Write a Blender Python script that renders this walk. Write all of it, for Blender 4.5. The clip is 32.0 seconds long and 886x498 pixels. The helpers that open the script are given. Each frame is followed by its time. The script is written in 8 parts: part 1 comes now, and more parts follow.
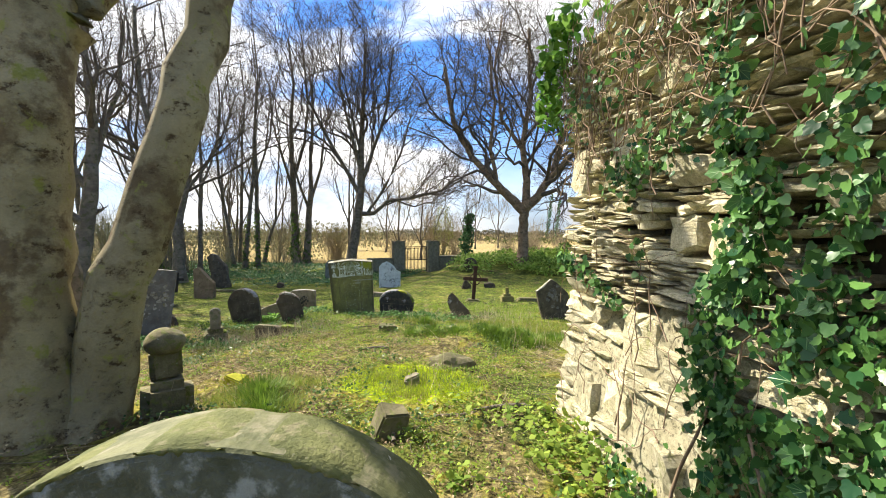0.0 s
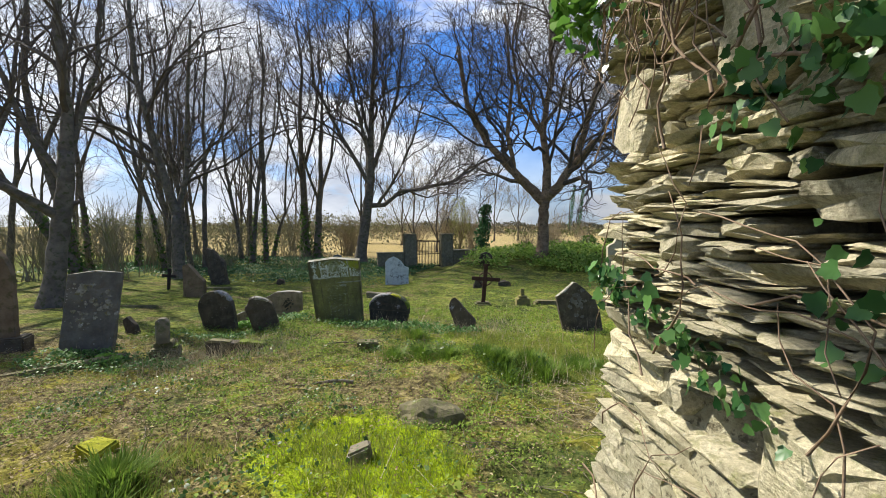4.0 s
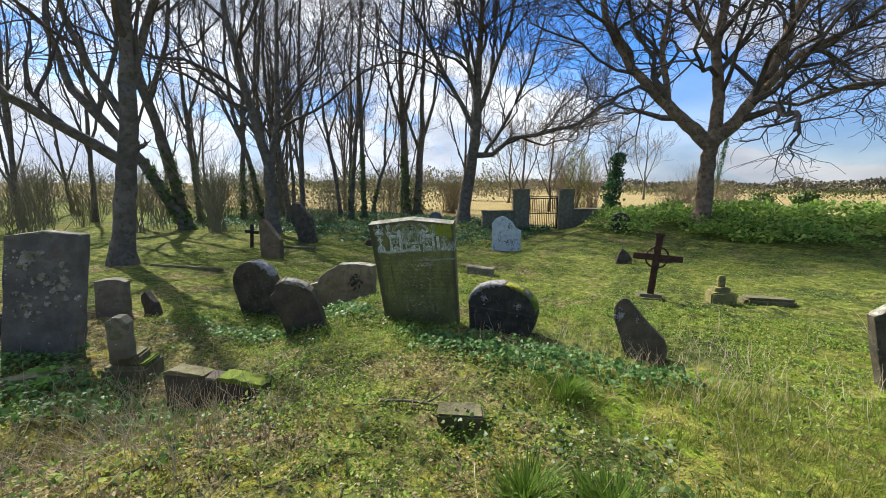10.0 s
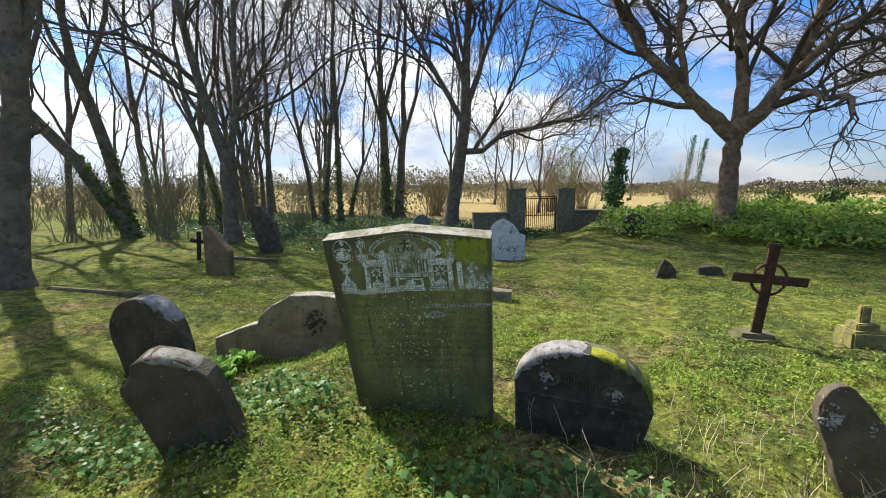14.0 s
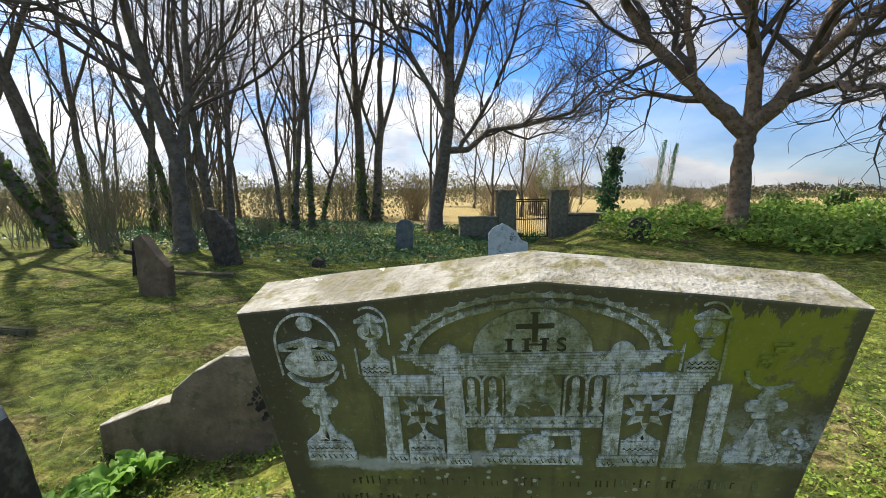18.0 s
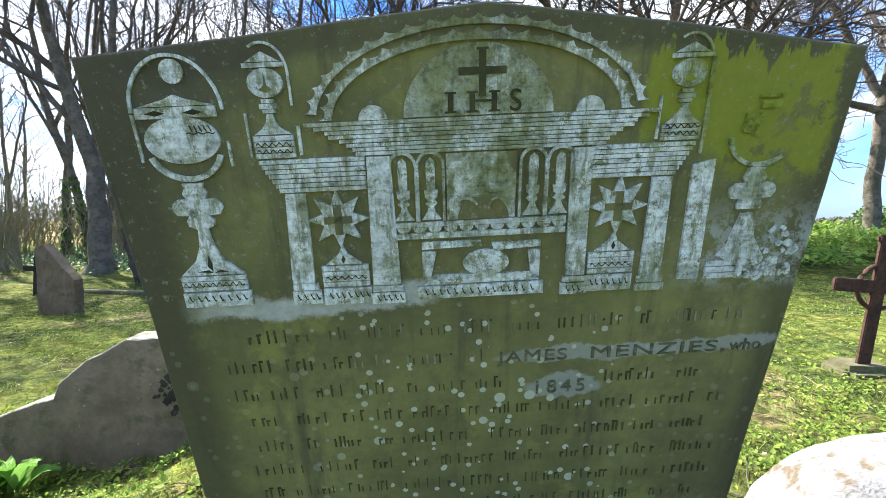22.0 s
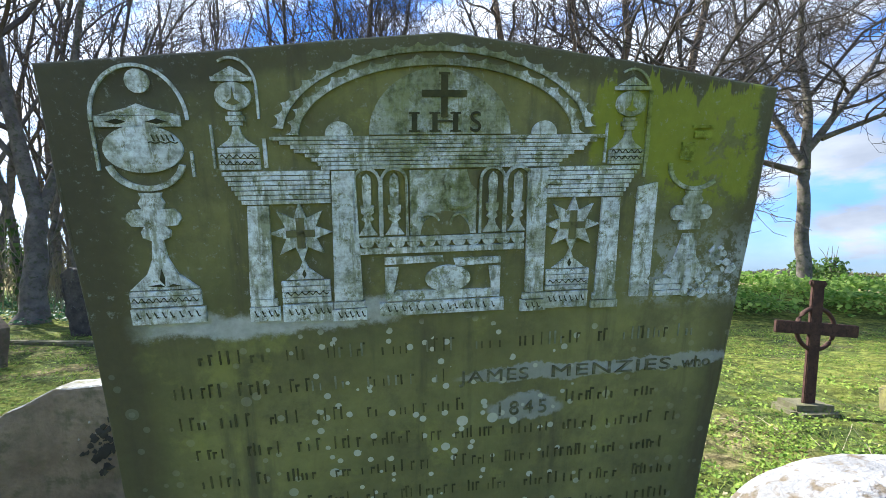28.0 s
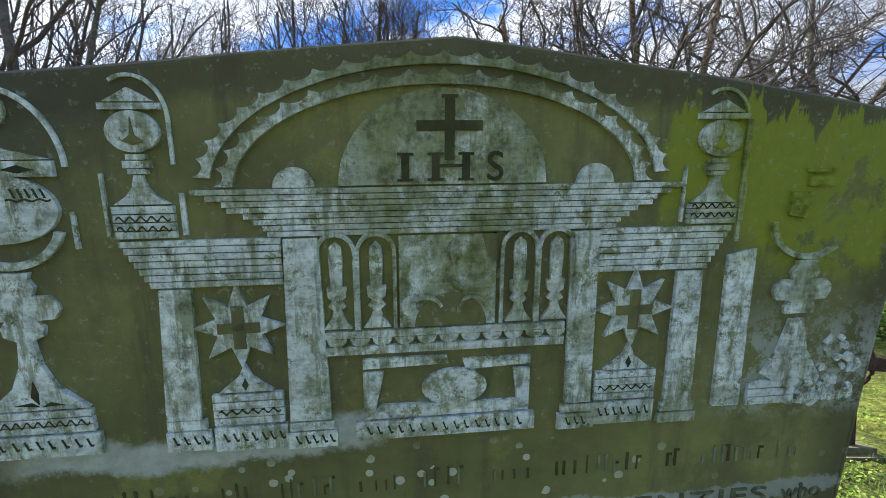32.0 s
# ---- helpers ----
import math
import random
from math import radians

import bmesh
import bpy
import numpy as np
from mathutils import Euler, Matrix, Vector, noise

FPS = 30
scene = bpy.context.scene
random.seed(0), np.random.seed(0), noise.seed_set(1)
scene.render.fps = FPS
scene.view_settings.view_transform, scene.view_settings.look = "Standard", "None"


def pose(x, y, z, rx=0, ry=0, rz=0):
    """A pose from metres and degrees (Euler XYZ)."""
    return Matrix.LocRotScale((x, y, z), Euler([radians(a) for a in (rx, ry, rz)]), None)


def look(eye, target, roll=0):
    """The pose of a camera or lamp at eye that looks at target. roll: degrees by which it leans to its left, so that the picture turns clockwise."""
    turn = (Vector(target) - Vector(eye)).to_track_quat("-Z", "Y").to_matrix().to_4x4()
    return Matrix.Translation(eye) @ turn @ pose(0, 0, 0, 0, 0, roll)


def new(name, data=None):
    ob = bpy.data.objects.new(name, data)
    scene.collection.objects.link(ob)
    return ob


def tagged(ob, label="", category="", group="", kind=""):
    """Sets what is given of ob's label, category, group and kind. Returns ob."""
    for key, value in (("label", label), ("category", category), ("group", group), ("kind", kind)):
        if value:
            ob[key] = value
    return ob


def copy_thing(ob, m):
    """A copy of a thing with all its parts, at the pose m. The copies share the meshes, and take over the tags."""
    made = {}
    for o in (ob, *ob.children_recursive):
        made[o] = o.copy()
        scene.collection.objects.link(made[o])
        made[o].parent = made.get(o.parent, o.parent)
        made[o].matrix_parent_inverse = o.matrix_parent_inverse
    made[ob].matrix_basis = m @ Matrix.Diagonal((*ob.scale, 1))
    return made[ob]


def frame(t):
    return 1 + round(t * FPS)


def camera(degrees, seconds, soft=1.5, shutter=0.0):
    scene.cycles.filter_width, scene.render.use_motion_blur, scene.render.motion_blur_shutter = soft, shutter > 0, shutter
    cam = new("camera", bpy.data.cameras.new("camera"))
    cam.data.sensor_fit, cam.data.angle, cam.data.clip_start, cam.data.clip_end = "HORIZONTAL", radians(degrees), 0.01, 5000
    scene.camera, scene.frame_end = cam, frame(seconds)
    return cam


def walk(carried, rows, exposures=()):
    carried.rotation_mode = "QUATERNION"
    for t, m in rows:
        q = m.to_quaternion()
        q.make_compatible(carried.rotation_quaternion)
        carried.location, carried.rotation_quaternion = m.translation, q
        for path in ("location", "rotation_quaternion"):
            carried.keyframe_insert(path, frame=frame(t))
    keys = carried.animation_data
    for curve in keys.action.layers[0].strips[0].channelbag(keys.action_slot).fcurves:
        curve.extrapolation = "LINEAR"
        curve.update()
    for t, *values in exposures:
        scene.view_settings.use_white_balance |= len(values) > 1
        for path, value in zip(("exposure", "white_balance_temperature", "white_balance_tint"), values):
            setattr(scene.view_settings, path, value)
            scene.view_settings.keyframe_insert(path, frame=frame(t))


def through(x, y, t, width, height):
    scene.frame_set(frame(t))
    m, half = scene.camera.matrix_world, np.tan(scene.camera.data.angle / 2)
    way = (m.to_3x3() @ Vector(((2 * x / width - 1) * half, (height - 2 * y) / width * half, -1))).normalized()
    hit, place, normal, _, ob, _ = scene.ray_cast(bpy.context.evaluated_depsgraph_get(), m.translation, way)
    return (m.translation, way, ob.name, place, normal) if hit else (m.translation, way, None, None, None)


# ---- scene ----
cam = camera(92.1, 32.0, 0.9)
PATH = [
    (0, (3.396, -1.713, 2.359), (2.922, 0.228, 2.274), -0.0),
    (0.5, (3.57, -1.78, 2.401), (3.229, 0.189, 2.32), -0.3),
    (1, (3.704, -1.644, 2.377), (3.516, 0.346, 2.294), -0.1),
    (1.5, (3.809, -1.397, 2.41), (3.699, 0.598, 2.325), 0.0),
    (2, (3.8, -1.198, 2.373), (3.736, 0.799, 2.281), 0.1),
    (2.5, (3.677, -0.901, 2.408), (3.598, 1.095, 2.31), 0.2),
    (3, (3.579, -0.662, 2.4), (3.337, 1.32, 2.298), 0.1),
    (3.5, (3.501, -0.281, 2.402), (3.072, 1.669, 2.294), 0.0),
    (4, (3.39, -0.006, 2.366), (2.823, 1.908, 2.245), -0.2),
    (4.5, (3.236, 0.305, 2.348), (2.62, 2.202, 2.209), 0.3),
    (6.5, (2.971, 1.474, 2.296), (2.268, 3.334, 2.087), 0.1),
    (7, (2.946, 1.741, 2.313), (2.171, 3.571, 2.086), -0.0),
    (7.5, (2.877, 1.948, 2.258), (2.05, 3.753, 2.014), -0.0),
    (8, (2.724, 2.247, 2.241), (1.855, 4.029, 1.978), -0.0),
    (8.5, (2.555, 2.568, 2.219), (1.662, 4.335, 1.939), -0.0),
    (9, (2.32, 2.781, 2.153), (1.376, 4.52, 1.864), -0.0),
    (9.5, (2.025, 3.034, 2.133), (1.045, 4.75, 1.829), -0.1),
    (10, (1.758, 3.361, 2.119), (0.758, 5.065, 1.804), 0.0),
    (10.5, (1.51, 3.59, 2.077), (0.495, 5.284, 1.764), -0.1),
    (11, (1.262, 3.779, 2.074), (0.234, 5.465, 1.76), -0.3),
    (11.5, (1.064, 4.056, 2.019), (0.039, 5.744, 1.704), -0.4),
    (12, (0.895, 4.37, 2.099), (-0.117, 6.066, 1.782), -0.3),
    (12.5, (0.676, 4.595, 2.026), (-0.316, 6.303, 1.711), -0.5),
    (13, (0.472, 4.822, 1.992), (-0.495, 6.545, 1.682), -0.4),
    (13.5, (0.357, 5.149, 1.937), (-0.589, 6.884, 1.633), -0.3),
    (14, (0.302, 5.313, 1.945), (-0.62, 7.062, 1.642), -0.3),
    (14.5, (0.129, 5.521, 1.903), (-0.775, 7.28, 1.606), -0.2),
    (16.5, (-0.58, 6.394, 1.806), (-1.439, 8.178, 1.523), -0.2),
    (17, (-0.749, 6.591, 1.809), (-1.593, 8.382, 1.527), -0.2),
    (17.5, (-0.825, 6.712, 1.835), (-1.656, 8.508, 1.55), -0.3),
    (18, (-0.905, 6.718, 1.822), (-1.718, 8.523, 1.538), -0.3),
    (18.5, (-0.944, 6.761, 1.788), (-1.719, 8.582, 1.499), -0.3),
    (19, (-0.966, 6.931, 1.72), (-1.695, 8.769, 1.423), -0.5),
    (19.5, (-0.97, 7.04, 1.605), (-1.668, 8.896, 1.34), -1.3),
    (20, (-0.973, 7.037, 1.503), (-1.637, 8.882, 1.109), -0.7),
    (20.5, (-0.963, 6.945, 1.41), (-1.603, 8.818, 1.123), -0.2),
    (21, (-0.943, 6.878, 1.398), (-1.562, 8.769, 1.192), 0.1),
    (21.5, (-0.93, 6.855, 1.401), (-1.533, 8.754, 1.23), 0.3),
    (22, (-0.927, 6.841, 1.413), (-1.514, 8.748, 1.274), 0.2),
    (22.5, (-0.92, 6.825, 1.443), (-1.494, 8.738, 1.34), 0.1),
    (23, (-0.908, 6.792, 1.419), (-1.47, 8.711, 1.379), 0.4),
    (23.5, (-0.918, 6.794, 1.389), (-1.457, 8.72, 1.37), 0.5),
    (24, (-0.923, 6.801, 1.375), (-1.439, 8.734, 1.378), 0.6),
    (24.5, (-0.923, 6.809, 1.368), (-1.42, 8.746, 1.394), 0.6),
    (25, (-0.919, 6.813, 1.362), (-1.399, 8.754, 1.409), 0.7),
    (25.5, (-0.92, 6.814, 1.359), (-1.39, 8.756, 1.422), 0.6),
    (27.5, (-0.921, 6.829, 1.359), (-1.353, 8.78, 1.449), 0.6),
    (28, (-0.922, 6.831, 1.364), (-1.348, 8.783, 1.457), 0.6),
    (28.5, (-0.922, 6.822, 1.364), (-1.34, 8.776, 1.456), 0.6),
    (29, (-0.924, 6.812, 1.382), (-1.339, 8.767, 1.469), 0.7),
    (29.5, (-0.931, 6.806, 1.4), (-1.343, 8.762, 1.481), 0.7),
    (30, (-0.945, 6.82, 1.411), (-1.353, 8.776, 1.494), 0.9),
    (30.5, (-0.966, 6.863, 1.429), (-1.383, 8.817, 1.522), 0.8),
    (31, (-0.985, 6.934, 1.456), (-1.408, 8.885, 1.583), 0.9),
    (31.5, (-0.975, 6.996, 1.459), (-1.413, 8.941, 1.611), 0.9),
    (32, (-0.96, 7.013, 1.456), (-1.418, 8.953, 1.619), 0.8),
]
EXPOSURE = [(0.0, 1.32, 6900, 10), (1.0, 1.10, 6800, 10), (4.0, 0.72, 6450, 10), (7.0, 0.70, 6150, 10), (9.5, 0.80, 6250, 10), (14.0, 0.95, 6450, 10), (18.4, 0.98, 6600, 10), (19.2, 1.0, 6500, 9), (20.0, 1.82, 6500, 10), (21.0, 1.94, 6300, 14), (22.5, 1.84, 5950, 9), (25.0, 1.66, 5850, 8), (28.5, 1.60, 5700, 10), (29.3, 1.50, 5650, 10), (30.1, 1.28, 5750, 10), (31.0, 1.44, 5900, 11), (32.0, 1.38, 6050, 10)]
walk(cam, [(t, look(eye, target, roll)) for t, eye, target, roll in PATH], EXPOSURE)

# ---- world, sun, exposure ----
SUN_AZ, SUN_EL = -69.0, 44.0   # degrees from +y towards +x; height
world = bpy.data.worlds.new("sky")
scene.world = world
world.use_nodes = True
wn, wl = world.node_tree.nodes, world.node_tree.links
wn.clear()
w_out = wn.new("ShaderNodeOutputWorld")
w_bg = wn.new("ShaderNodeBackground")
w_sky = wn.new("ShaderNodeTexSky")
w_sky.sky_type = "NISHITA"
w_sky.sun_disc = False
w_sky.sun_elevation = radians(SUN_EL)
w_sky.sun_rotation = radians(SUN_AZ)
w_sky.air_density, w_sky.dust_density, w_sky.ozone_density = 1.0, 0.6, 2.5
w_bg.inputs["Strength"].default_value = 0.085
w_co = wn.new("ShaderNodeTexCoord")
w_map = wn.new("ShaderNodeMapping")
w_map.inputs["Scale"].default_value = (1.0, 1.0, 2.6)
w_map.inputs["Location"].default_value = (0.35, 0.1, 0.2)
w_no = wn.new("ShaderNodeTexNoise")
w_no.inputs["Scale"].default_value = 2.6
w_no.inputs["Detail"].default_value = 9
w_no.inputs["Roughness"].default_value = 0.55
w_ramp = wn.new("ShaderNodeValToRGB")
w_ramp.color_ramp.elements[0].position = 0.475
w_ramp.color_ramp.elements[1].position = 0.575
w_shade = wn.new("ShaderNodeTexNoise")
w_shade.inputs["Scale"].default_value = 4.5
w_shade.inputs["Detail"].default_value = 6
w_cloud = wn.new("ShaderNodeMix")
w_cloud.data_type = "RGBA"
w_cloud.inputs["A"].default_value = (3.1, 3.45, 4.15, 1)
w_cloud.inputs["B"].default_value = (6.3, 6.45, 6.6, 1)
w_mix = wn.new("ShaderNodeMix")
w_mix.data_type = "RGBA"
wl.new(w_co.outputs["Generated"], w_map.inputs["Vector"])
wl.new(w_map.outputs["Vector"], w_no.inputs["Vector"])
wl.new(w_map.outputs["Vector"], w_shade.inputs["Vector"])
w_thin = wn.new("ShaderNodeMapRange")
w_thin.inputs["From Min"].default_value, w_thin.inputs["From Max"].default_value = 0.36, 0.66
wl.new(w_shade.outputs["Fac"], w_thin.inputs["Value"])
wl.new(w_thin.outputs["Result"], w_cloud.inputs["Factor"])
# cloud closes in towards the horizon
w_sep = wn.new("ShaderNodeSeparateXYZ")
wl.new(w_co.outputs["Generated"], w_sep.inputs["Vector"])
w_low = wn.new("ShaderNodeMapRange")
w_low.inputs["From Min"].default_value, w_low.inputs["From Max"].default_value = 0.02, 0.24
w_low.inputs["To Min"].default_value, w_low.inputs["To Max"].default_value = 0.97, 0.0
wl.new(w_sep.outputs["Z"], w_low.inputs["Value"])
w_max = wn.new("ShaderNodeMath")
w_max.operation = "MAXIMUM"
wl.new(w_ramp.outputs["Color"], w_max.inputs[0])
wl.new(w_max.outputs["Value"], w_mix.inputs["Factor"])
w_tint = wn.new("ShaderNodeMix")
w_tint.data_type, w_tint.blend_type = "RGBA", "MULTIPLY"
w_tint.inputs["Factor"].default_value = 1.0
w_tint.inputs["B"].default_value = (0.40, 0.75, 1.22, 1)
wl.new(w_sky.outputs["Color"], w_tint.inputs["A"])
wl.new(w_tint.outputs["Result"], w_mix.inputs["A"])
# cloud is brighter towards the sun
w_dot = wn.new("ShaderNodeVectorMath")
w_dot.operation = "DOT_PRODUCT"
w_dot.inputs[1].default_value = (math.sin(radians(SUN_AZ)) * math.cos(radians(SUN_EL)), math.cos(radians(SUN_AZ)) * math.cos(radians(SUN_EL)), math.sin(radians(SUN_EL)))
wl.new(w_co.outputs["Generated"], w_dot.inputs[0])
# and the low bank of cloud thins out away from it
w_part = wn.new("ShaderNodeMapRange")
w_part.inputs["From Min"].default_value, w_part.inputs["From Max"].default_value = 0.05, 0.55
w_part.inputs["To Min"].default_value, w_part.inputs["To Max"].default_value = 0.65, 1.0
wl.new(w_dot.outputs["Value"], w_part.inputs["Value"])
w_bank = wn.new("ShaderNodeMath")
w_bank.operation = "MULTIPLY"
wl.new(w_low.outputs["Result"], w_bank.inputs[0])
wl.new(w_part.outputs["Result"], w_bank.inputs[1])
wl.new(w_bank.outputs["Value"], w_max.inputs[1])
w_bias = wn.new("ShaderNodeMapRange")
w_bias.inputs["From Min"].default_value, w_bias.inputs["From Max"].default_value = 0.15, 0.95
w_bias.inputs["To Min"].default_value, w_bias.inputs["To Max"].default_value = -0.01, 0.12
wl.new(w_dot.outputs["Value"], w_bias.inputs["Value"])
w_sum = wn.new("ShaderNodeMath")
w_sum.operation = "ADD"
wl.new(w_no.outputs["Fac"], w_sum.inputs[0])
wl.new(w_bias.outputs["Result"], w_sum.inputs[1])
wl.new(w_sum.outputs["Value"], w_ramp.inputs["Fac"])
w_fwd = wn.new("ShaderNodeMapRange")
w_fwd.inputs["From Min"].default_value, w_fwd.inputs["From Max"].default_value = 0.0, 1.0
w_fwd.inputs["To Min"].default_value, w_fwd.inputs["To Max"].default_value = 0.58, 1.75
wl.new(w_dot.outputs["Value"], w_fwd.inputs["Value"])
w_lit = wn.new("ShaderNodeVectorMath")
w_lit.operation = "SCALE"
wl.new(w_cloud.outputs["Result"], w_lit.inputs[0])
wl.new(w_fwd.outputs["Result"], w_lit.inputs["Scale"])
wl.new(w_lit.outputs["Vector"], w_mix.inputs["B"])
wl.new(w_mix.outputs["Result"], w_bg.inputs["Color"])
wl.new(w_bg.outputs["Background"], w_out.inputs["Surface"])

sun = new("sun", bpy.data.lights.new("sun", "SUN"))
sun.data.energy = 5.0
sun.data.angle = radians(0.6)
sun.data.color = (1.0, 0.93, 0.82)
sa, se = radians(SUN_AZ), radians(SUN_EL)
to_sun = Vector((math.sin(sa) * math.cos(se), math.cos(sa) * math.cos(se), math.sin(se)))
sun.matrix_world = to_sun.to_track_quat("Z", "Y").to_matrix().to_4x4()
scene.view_settings.exposure = 0.0

# ---- materials ----
def shader(name):
    mat = bpy.data.materials.new(name)
    mat.use_nodes = True
    nt = mat.node_tree
    return mat, nt.nodes, nt.links, nt.nodes["Principled BSDF"]


def noise_node(n, l, co, scale, detail=6, rough=0.6, dim="3D"):
    t = n.new("ShaderNodeTexNoise")
    t.inputs["Scale"].default_value = scale
    t.inputs["Detail"].default_value = detail
    t.inputs["Roughness"].default_value = rough
    l.new(co, t.inputs["Vector"])
    return t.outputs["Fac"]


def steps(n, l, fac, lo, hi):
    r = n.new("ShaderNodeMapRange")
    r.interpolation_type = "SMOOTHSTEP"
    r.inputs["From Min"].default_value = lo
    r.inputs["From Max"].default_value = hi
    l.new(fac, r.inputs["Value"])
    return r.outputs["Result"]


def blend(n, l, fac, a, b, kind="MIX"):
    m = n.new("ShaderNodeMix")
    m.data_type = "RGBA"
    m.blend_type = kind
    for sock, v in (("Factor", fac), ("A", a), ("B", b)):
        if isinstance(v, tuple):
            m.inputs[sock].default_value = (*v, 1)
        elif isinstance(v, float):
            m.inputs[sock].default_value = v
        else:
            l.new(v, m.inputs[sock])
    return m.outputs["Result"]


def calc(n, l, op, a, b):
    m = n.new("ShaderNodeMath")
    m.operation = op
    for i, v in enumerate((a, b)):
        if isinstance(v, (int, float)):
            m.inputs[i].default_value = v
        else:
            l.new(v, m.inputs[i])
    return m.outputs["Value"]


def relief(n, l, bsdf, height, strength, dist):
    b = n.new("ShaderNodeBump")
    b.inputs["Strength"].default_value = strength
    b.inputs["Distance"].default_value = dist
    l.new(height, b.inputs["Height"])
    l.new(b.outputs["Normal"], bsdf.inputs["Normal"])


def mottled(name, c1, c2, c3=None, scale=6.0, rough=0.9, bump=0.5, spots=None, moss=None, per_object=0.0, dist=0.01, coord="Object"):
    """Two mixed colours, a third in patches, pale spots, green patches, fine relief."""
    mat, n, l, bsdf = shader(name)
    tc = n.new("ShaderNodeTexCoord").outputs[coord]
    big = noise_node(n, l, tc, scale)
    fine = noise_node(n, l, tc, scale * 9, 4)
    col = blend(n, l, steps(n, l, big, 0.35, 0.65), c1, c2)
    if c3:
        col = blend(n, l, steps(n, l, noise_node(n, l, tc, scale * 2.3, 5), 0.5, 0.66), col, c3)
    if moss:
        col = blend(n, l, steps(n, l, noise_node(n, l, tc, scale * 0.7, 7, 0.7), 0.52, 0.6), col, moss)
    if spots:
        v = n.new("ShaderNodeTexVoronoi")
        v.inputs["Scale"].default_value = spots[1]
        l.new(tc, v.inputs["Vector"])
        keep = calc(n, l, "GREATER_THAN", noise_node(n, l, tc, scale * 1.2, 5, 0.7), 0.55)
        s = calc(n, l, "MULTIPLY", calc(n, l, "LESS_THAN", v.outputs["Distance"], spots[2]), keep)
        col = blend(n, l, s, col, spots[0])
    col = blend(n, l, 0.6, col, blend(n, l, fine, (0.45, 0.45, 0.45), (1.25, 1.25, 1.25)), "MULTIPLY")
    if per_object:
        oi = n.new("ShaderNodeObjectInfo").outputs["Random"]
        k = blend(n, l, oi, (1 - per_object,) * 3, (1 + per_object, 1 + per_object * 0.9, 1 + per_object * 0.7))
        col = blend(n, l, 1.0, col, k, "MULTIPLY")
    l.new(col, bsdf.inputs["Base Color"])
    bsdf.inputs["Roughness"].default_value = rough
    bsdf.inputs["Specular IOR Level"].default_value = 0.25
    if bump:
        h = calc(n, l, "ADD", calc(n, l, "MULTIPLY", big, 1.5), fine)
        relief(n, l, bsdf, h, bump, dist)
    return mat


def leafy(name, c1, c2, rough=0.5, scale=3.0, through=0.3, gloss=0.15):
    """Leaves that vary from one to the next and let light through."""
    mat, n, l, bsdf = shader(name)
    tc = n.new("ShaderNodeTexCoord").outputs["Object"]
    geo = n.new("ShaderNodeNewGeometry").outputs["Random Per Island"]
    col = blend(n, l, geo, c1, c2)
    col = blend(n, l, 0.5, col, blend(n, l, noise_node(n, l, tc, scale), (0.5, 0.5, 0.5), (1.4, 1.35, 1.2)), "MULTIPLY")
    l.new(col, bsdf.inputs["Base Color"])
    bsdf.inputs["Roughness"].default_value = rough
    bsdf.inputs["Specular IOR Level"].default_value = gloss
    tr = n.new("ShaderNodeBsdfTranslucent")
    l.new(col, tr.inputs["Color"])
    mx = n.new("ShaderNodeMixShader")
    mx.inputs["Fac"].default_value = through
    out = n["Material Output"]
    l.new(bsdf.outputs["BSDF"], mx.inputs[1])
    l.new(tr.outputs["BSDF"], mx.inputs[2])
    l.new(mx.outputs["Shader"], out.inputs["Surface"])
    return mat


def island_stone(name, c1, c2, c3, single=False):
    """Rubble whose stones differ from one to the next: stained, lichened and pitted."""
    mat, n, l, bsdf = shader(name)
    tc = n.new("ShaderNodeNewGeometry").outputs["Position"]
    isl = n.new("ShaderNodeObjectInfo").outputs["Random"] if single else n.new("ShaderNodeNewGeometry").outputs["Random Per Island"]
    col = blend(n, l, steps(n, l, noise_node(n, l, tc, 7), 0.35, 0.65), c1, c2)
    col = blend(n, l, steps(n, l, noise_node(n, l, tc, 17, 7, 0.7), 0.5, 0.64), col, c3)
    col = blend(n, l, calc(n, l, "MULTIPLY", steps(n, l, noise_node(n, l, tc, 3.0, 9, 0.75), 0.57, 0.65), 0.6), col, (0.13, 0.115, 0.075))
    col = blend(n, l, calc(n, l, "MULTIPLY", steps(n, l, noise_node(n, l, tc, 5.2, 9, 0.75), 0.58, 0.64), 0.7), col, (0.24, 0.26, 0.10))
    col = blend(n, l, steps(n, l, noise_node(n, l, tc, 38, 8, 0.8), 0.60, 0.66), col, (0.52, 0.51, 0.44))
    col = blend(n, l, 1.0, col, blend(n, l, isl, (0.75,) * 3, (1.3, 1.26, 1.2)), "MULTIPLY")
    fine = noise_node(n, l, tc, 70, 8, 0.75)
    col = blend(n, l, 0.7, col, blend(n, l, steps(n, l, fine, 0.3, 0.7), (0.55,) * 3, (1.3,) * 3), "MULTIPLY")
    l.new(col, bsdf.inputs["Base Color"])
    bsdf.inputs["Roughness"].default_value = 0.93
    bsdf.inputs["Specular IOR Level"].default_value = 0.2
    strata = n.new("ShaderNodeMapping")
    strata.inputs["Scale"].default_value = (5, 5, 60)
    l.new(tc, strata.inputs["Vector"])
    h = calc(n, l, "ADD", fine, calc(n, l, "MULTIPLY", noise_node(n, l, strata.outputs["Vector"], 1.0, 5, 0.6), 1.2))
    relief(n, l, bsdf, calc(n, l, "ADD", h, noise_node(n, l, tc, 22, 6, 0.7)), 0.9, 0.014)
    return mat


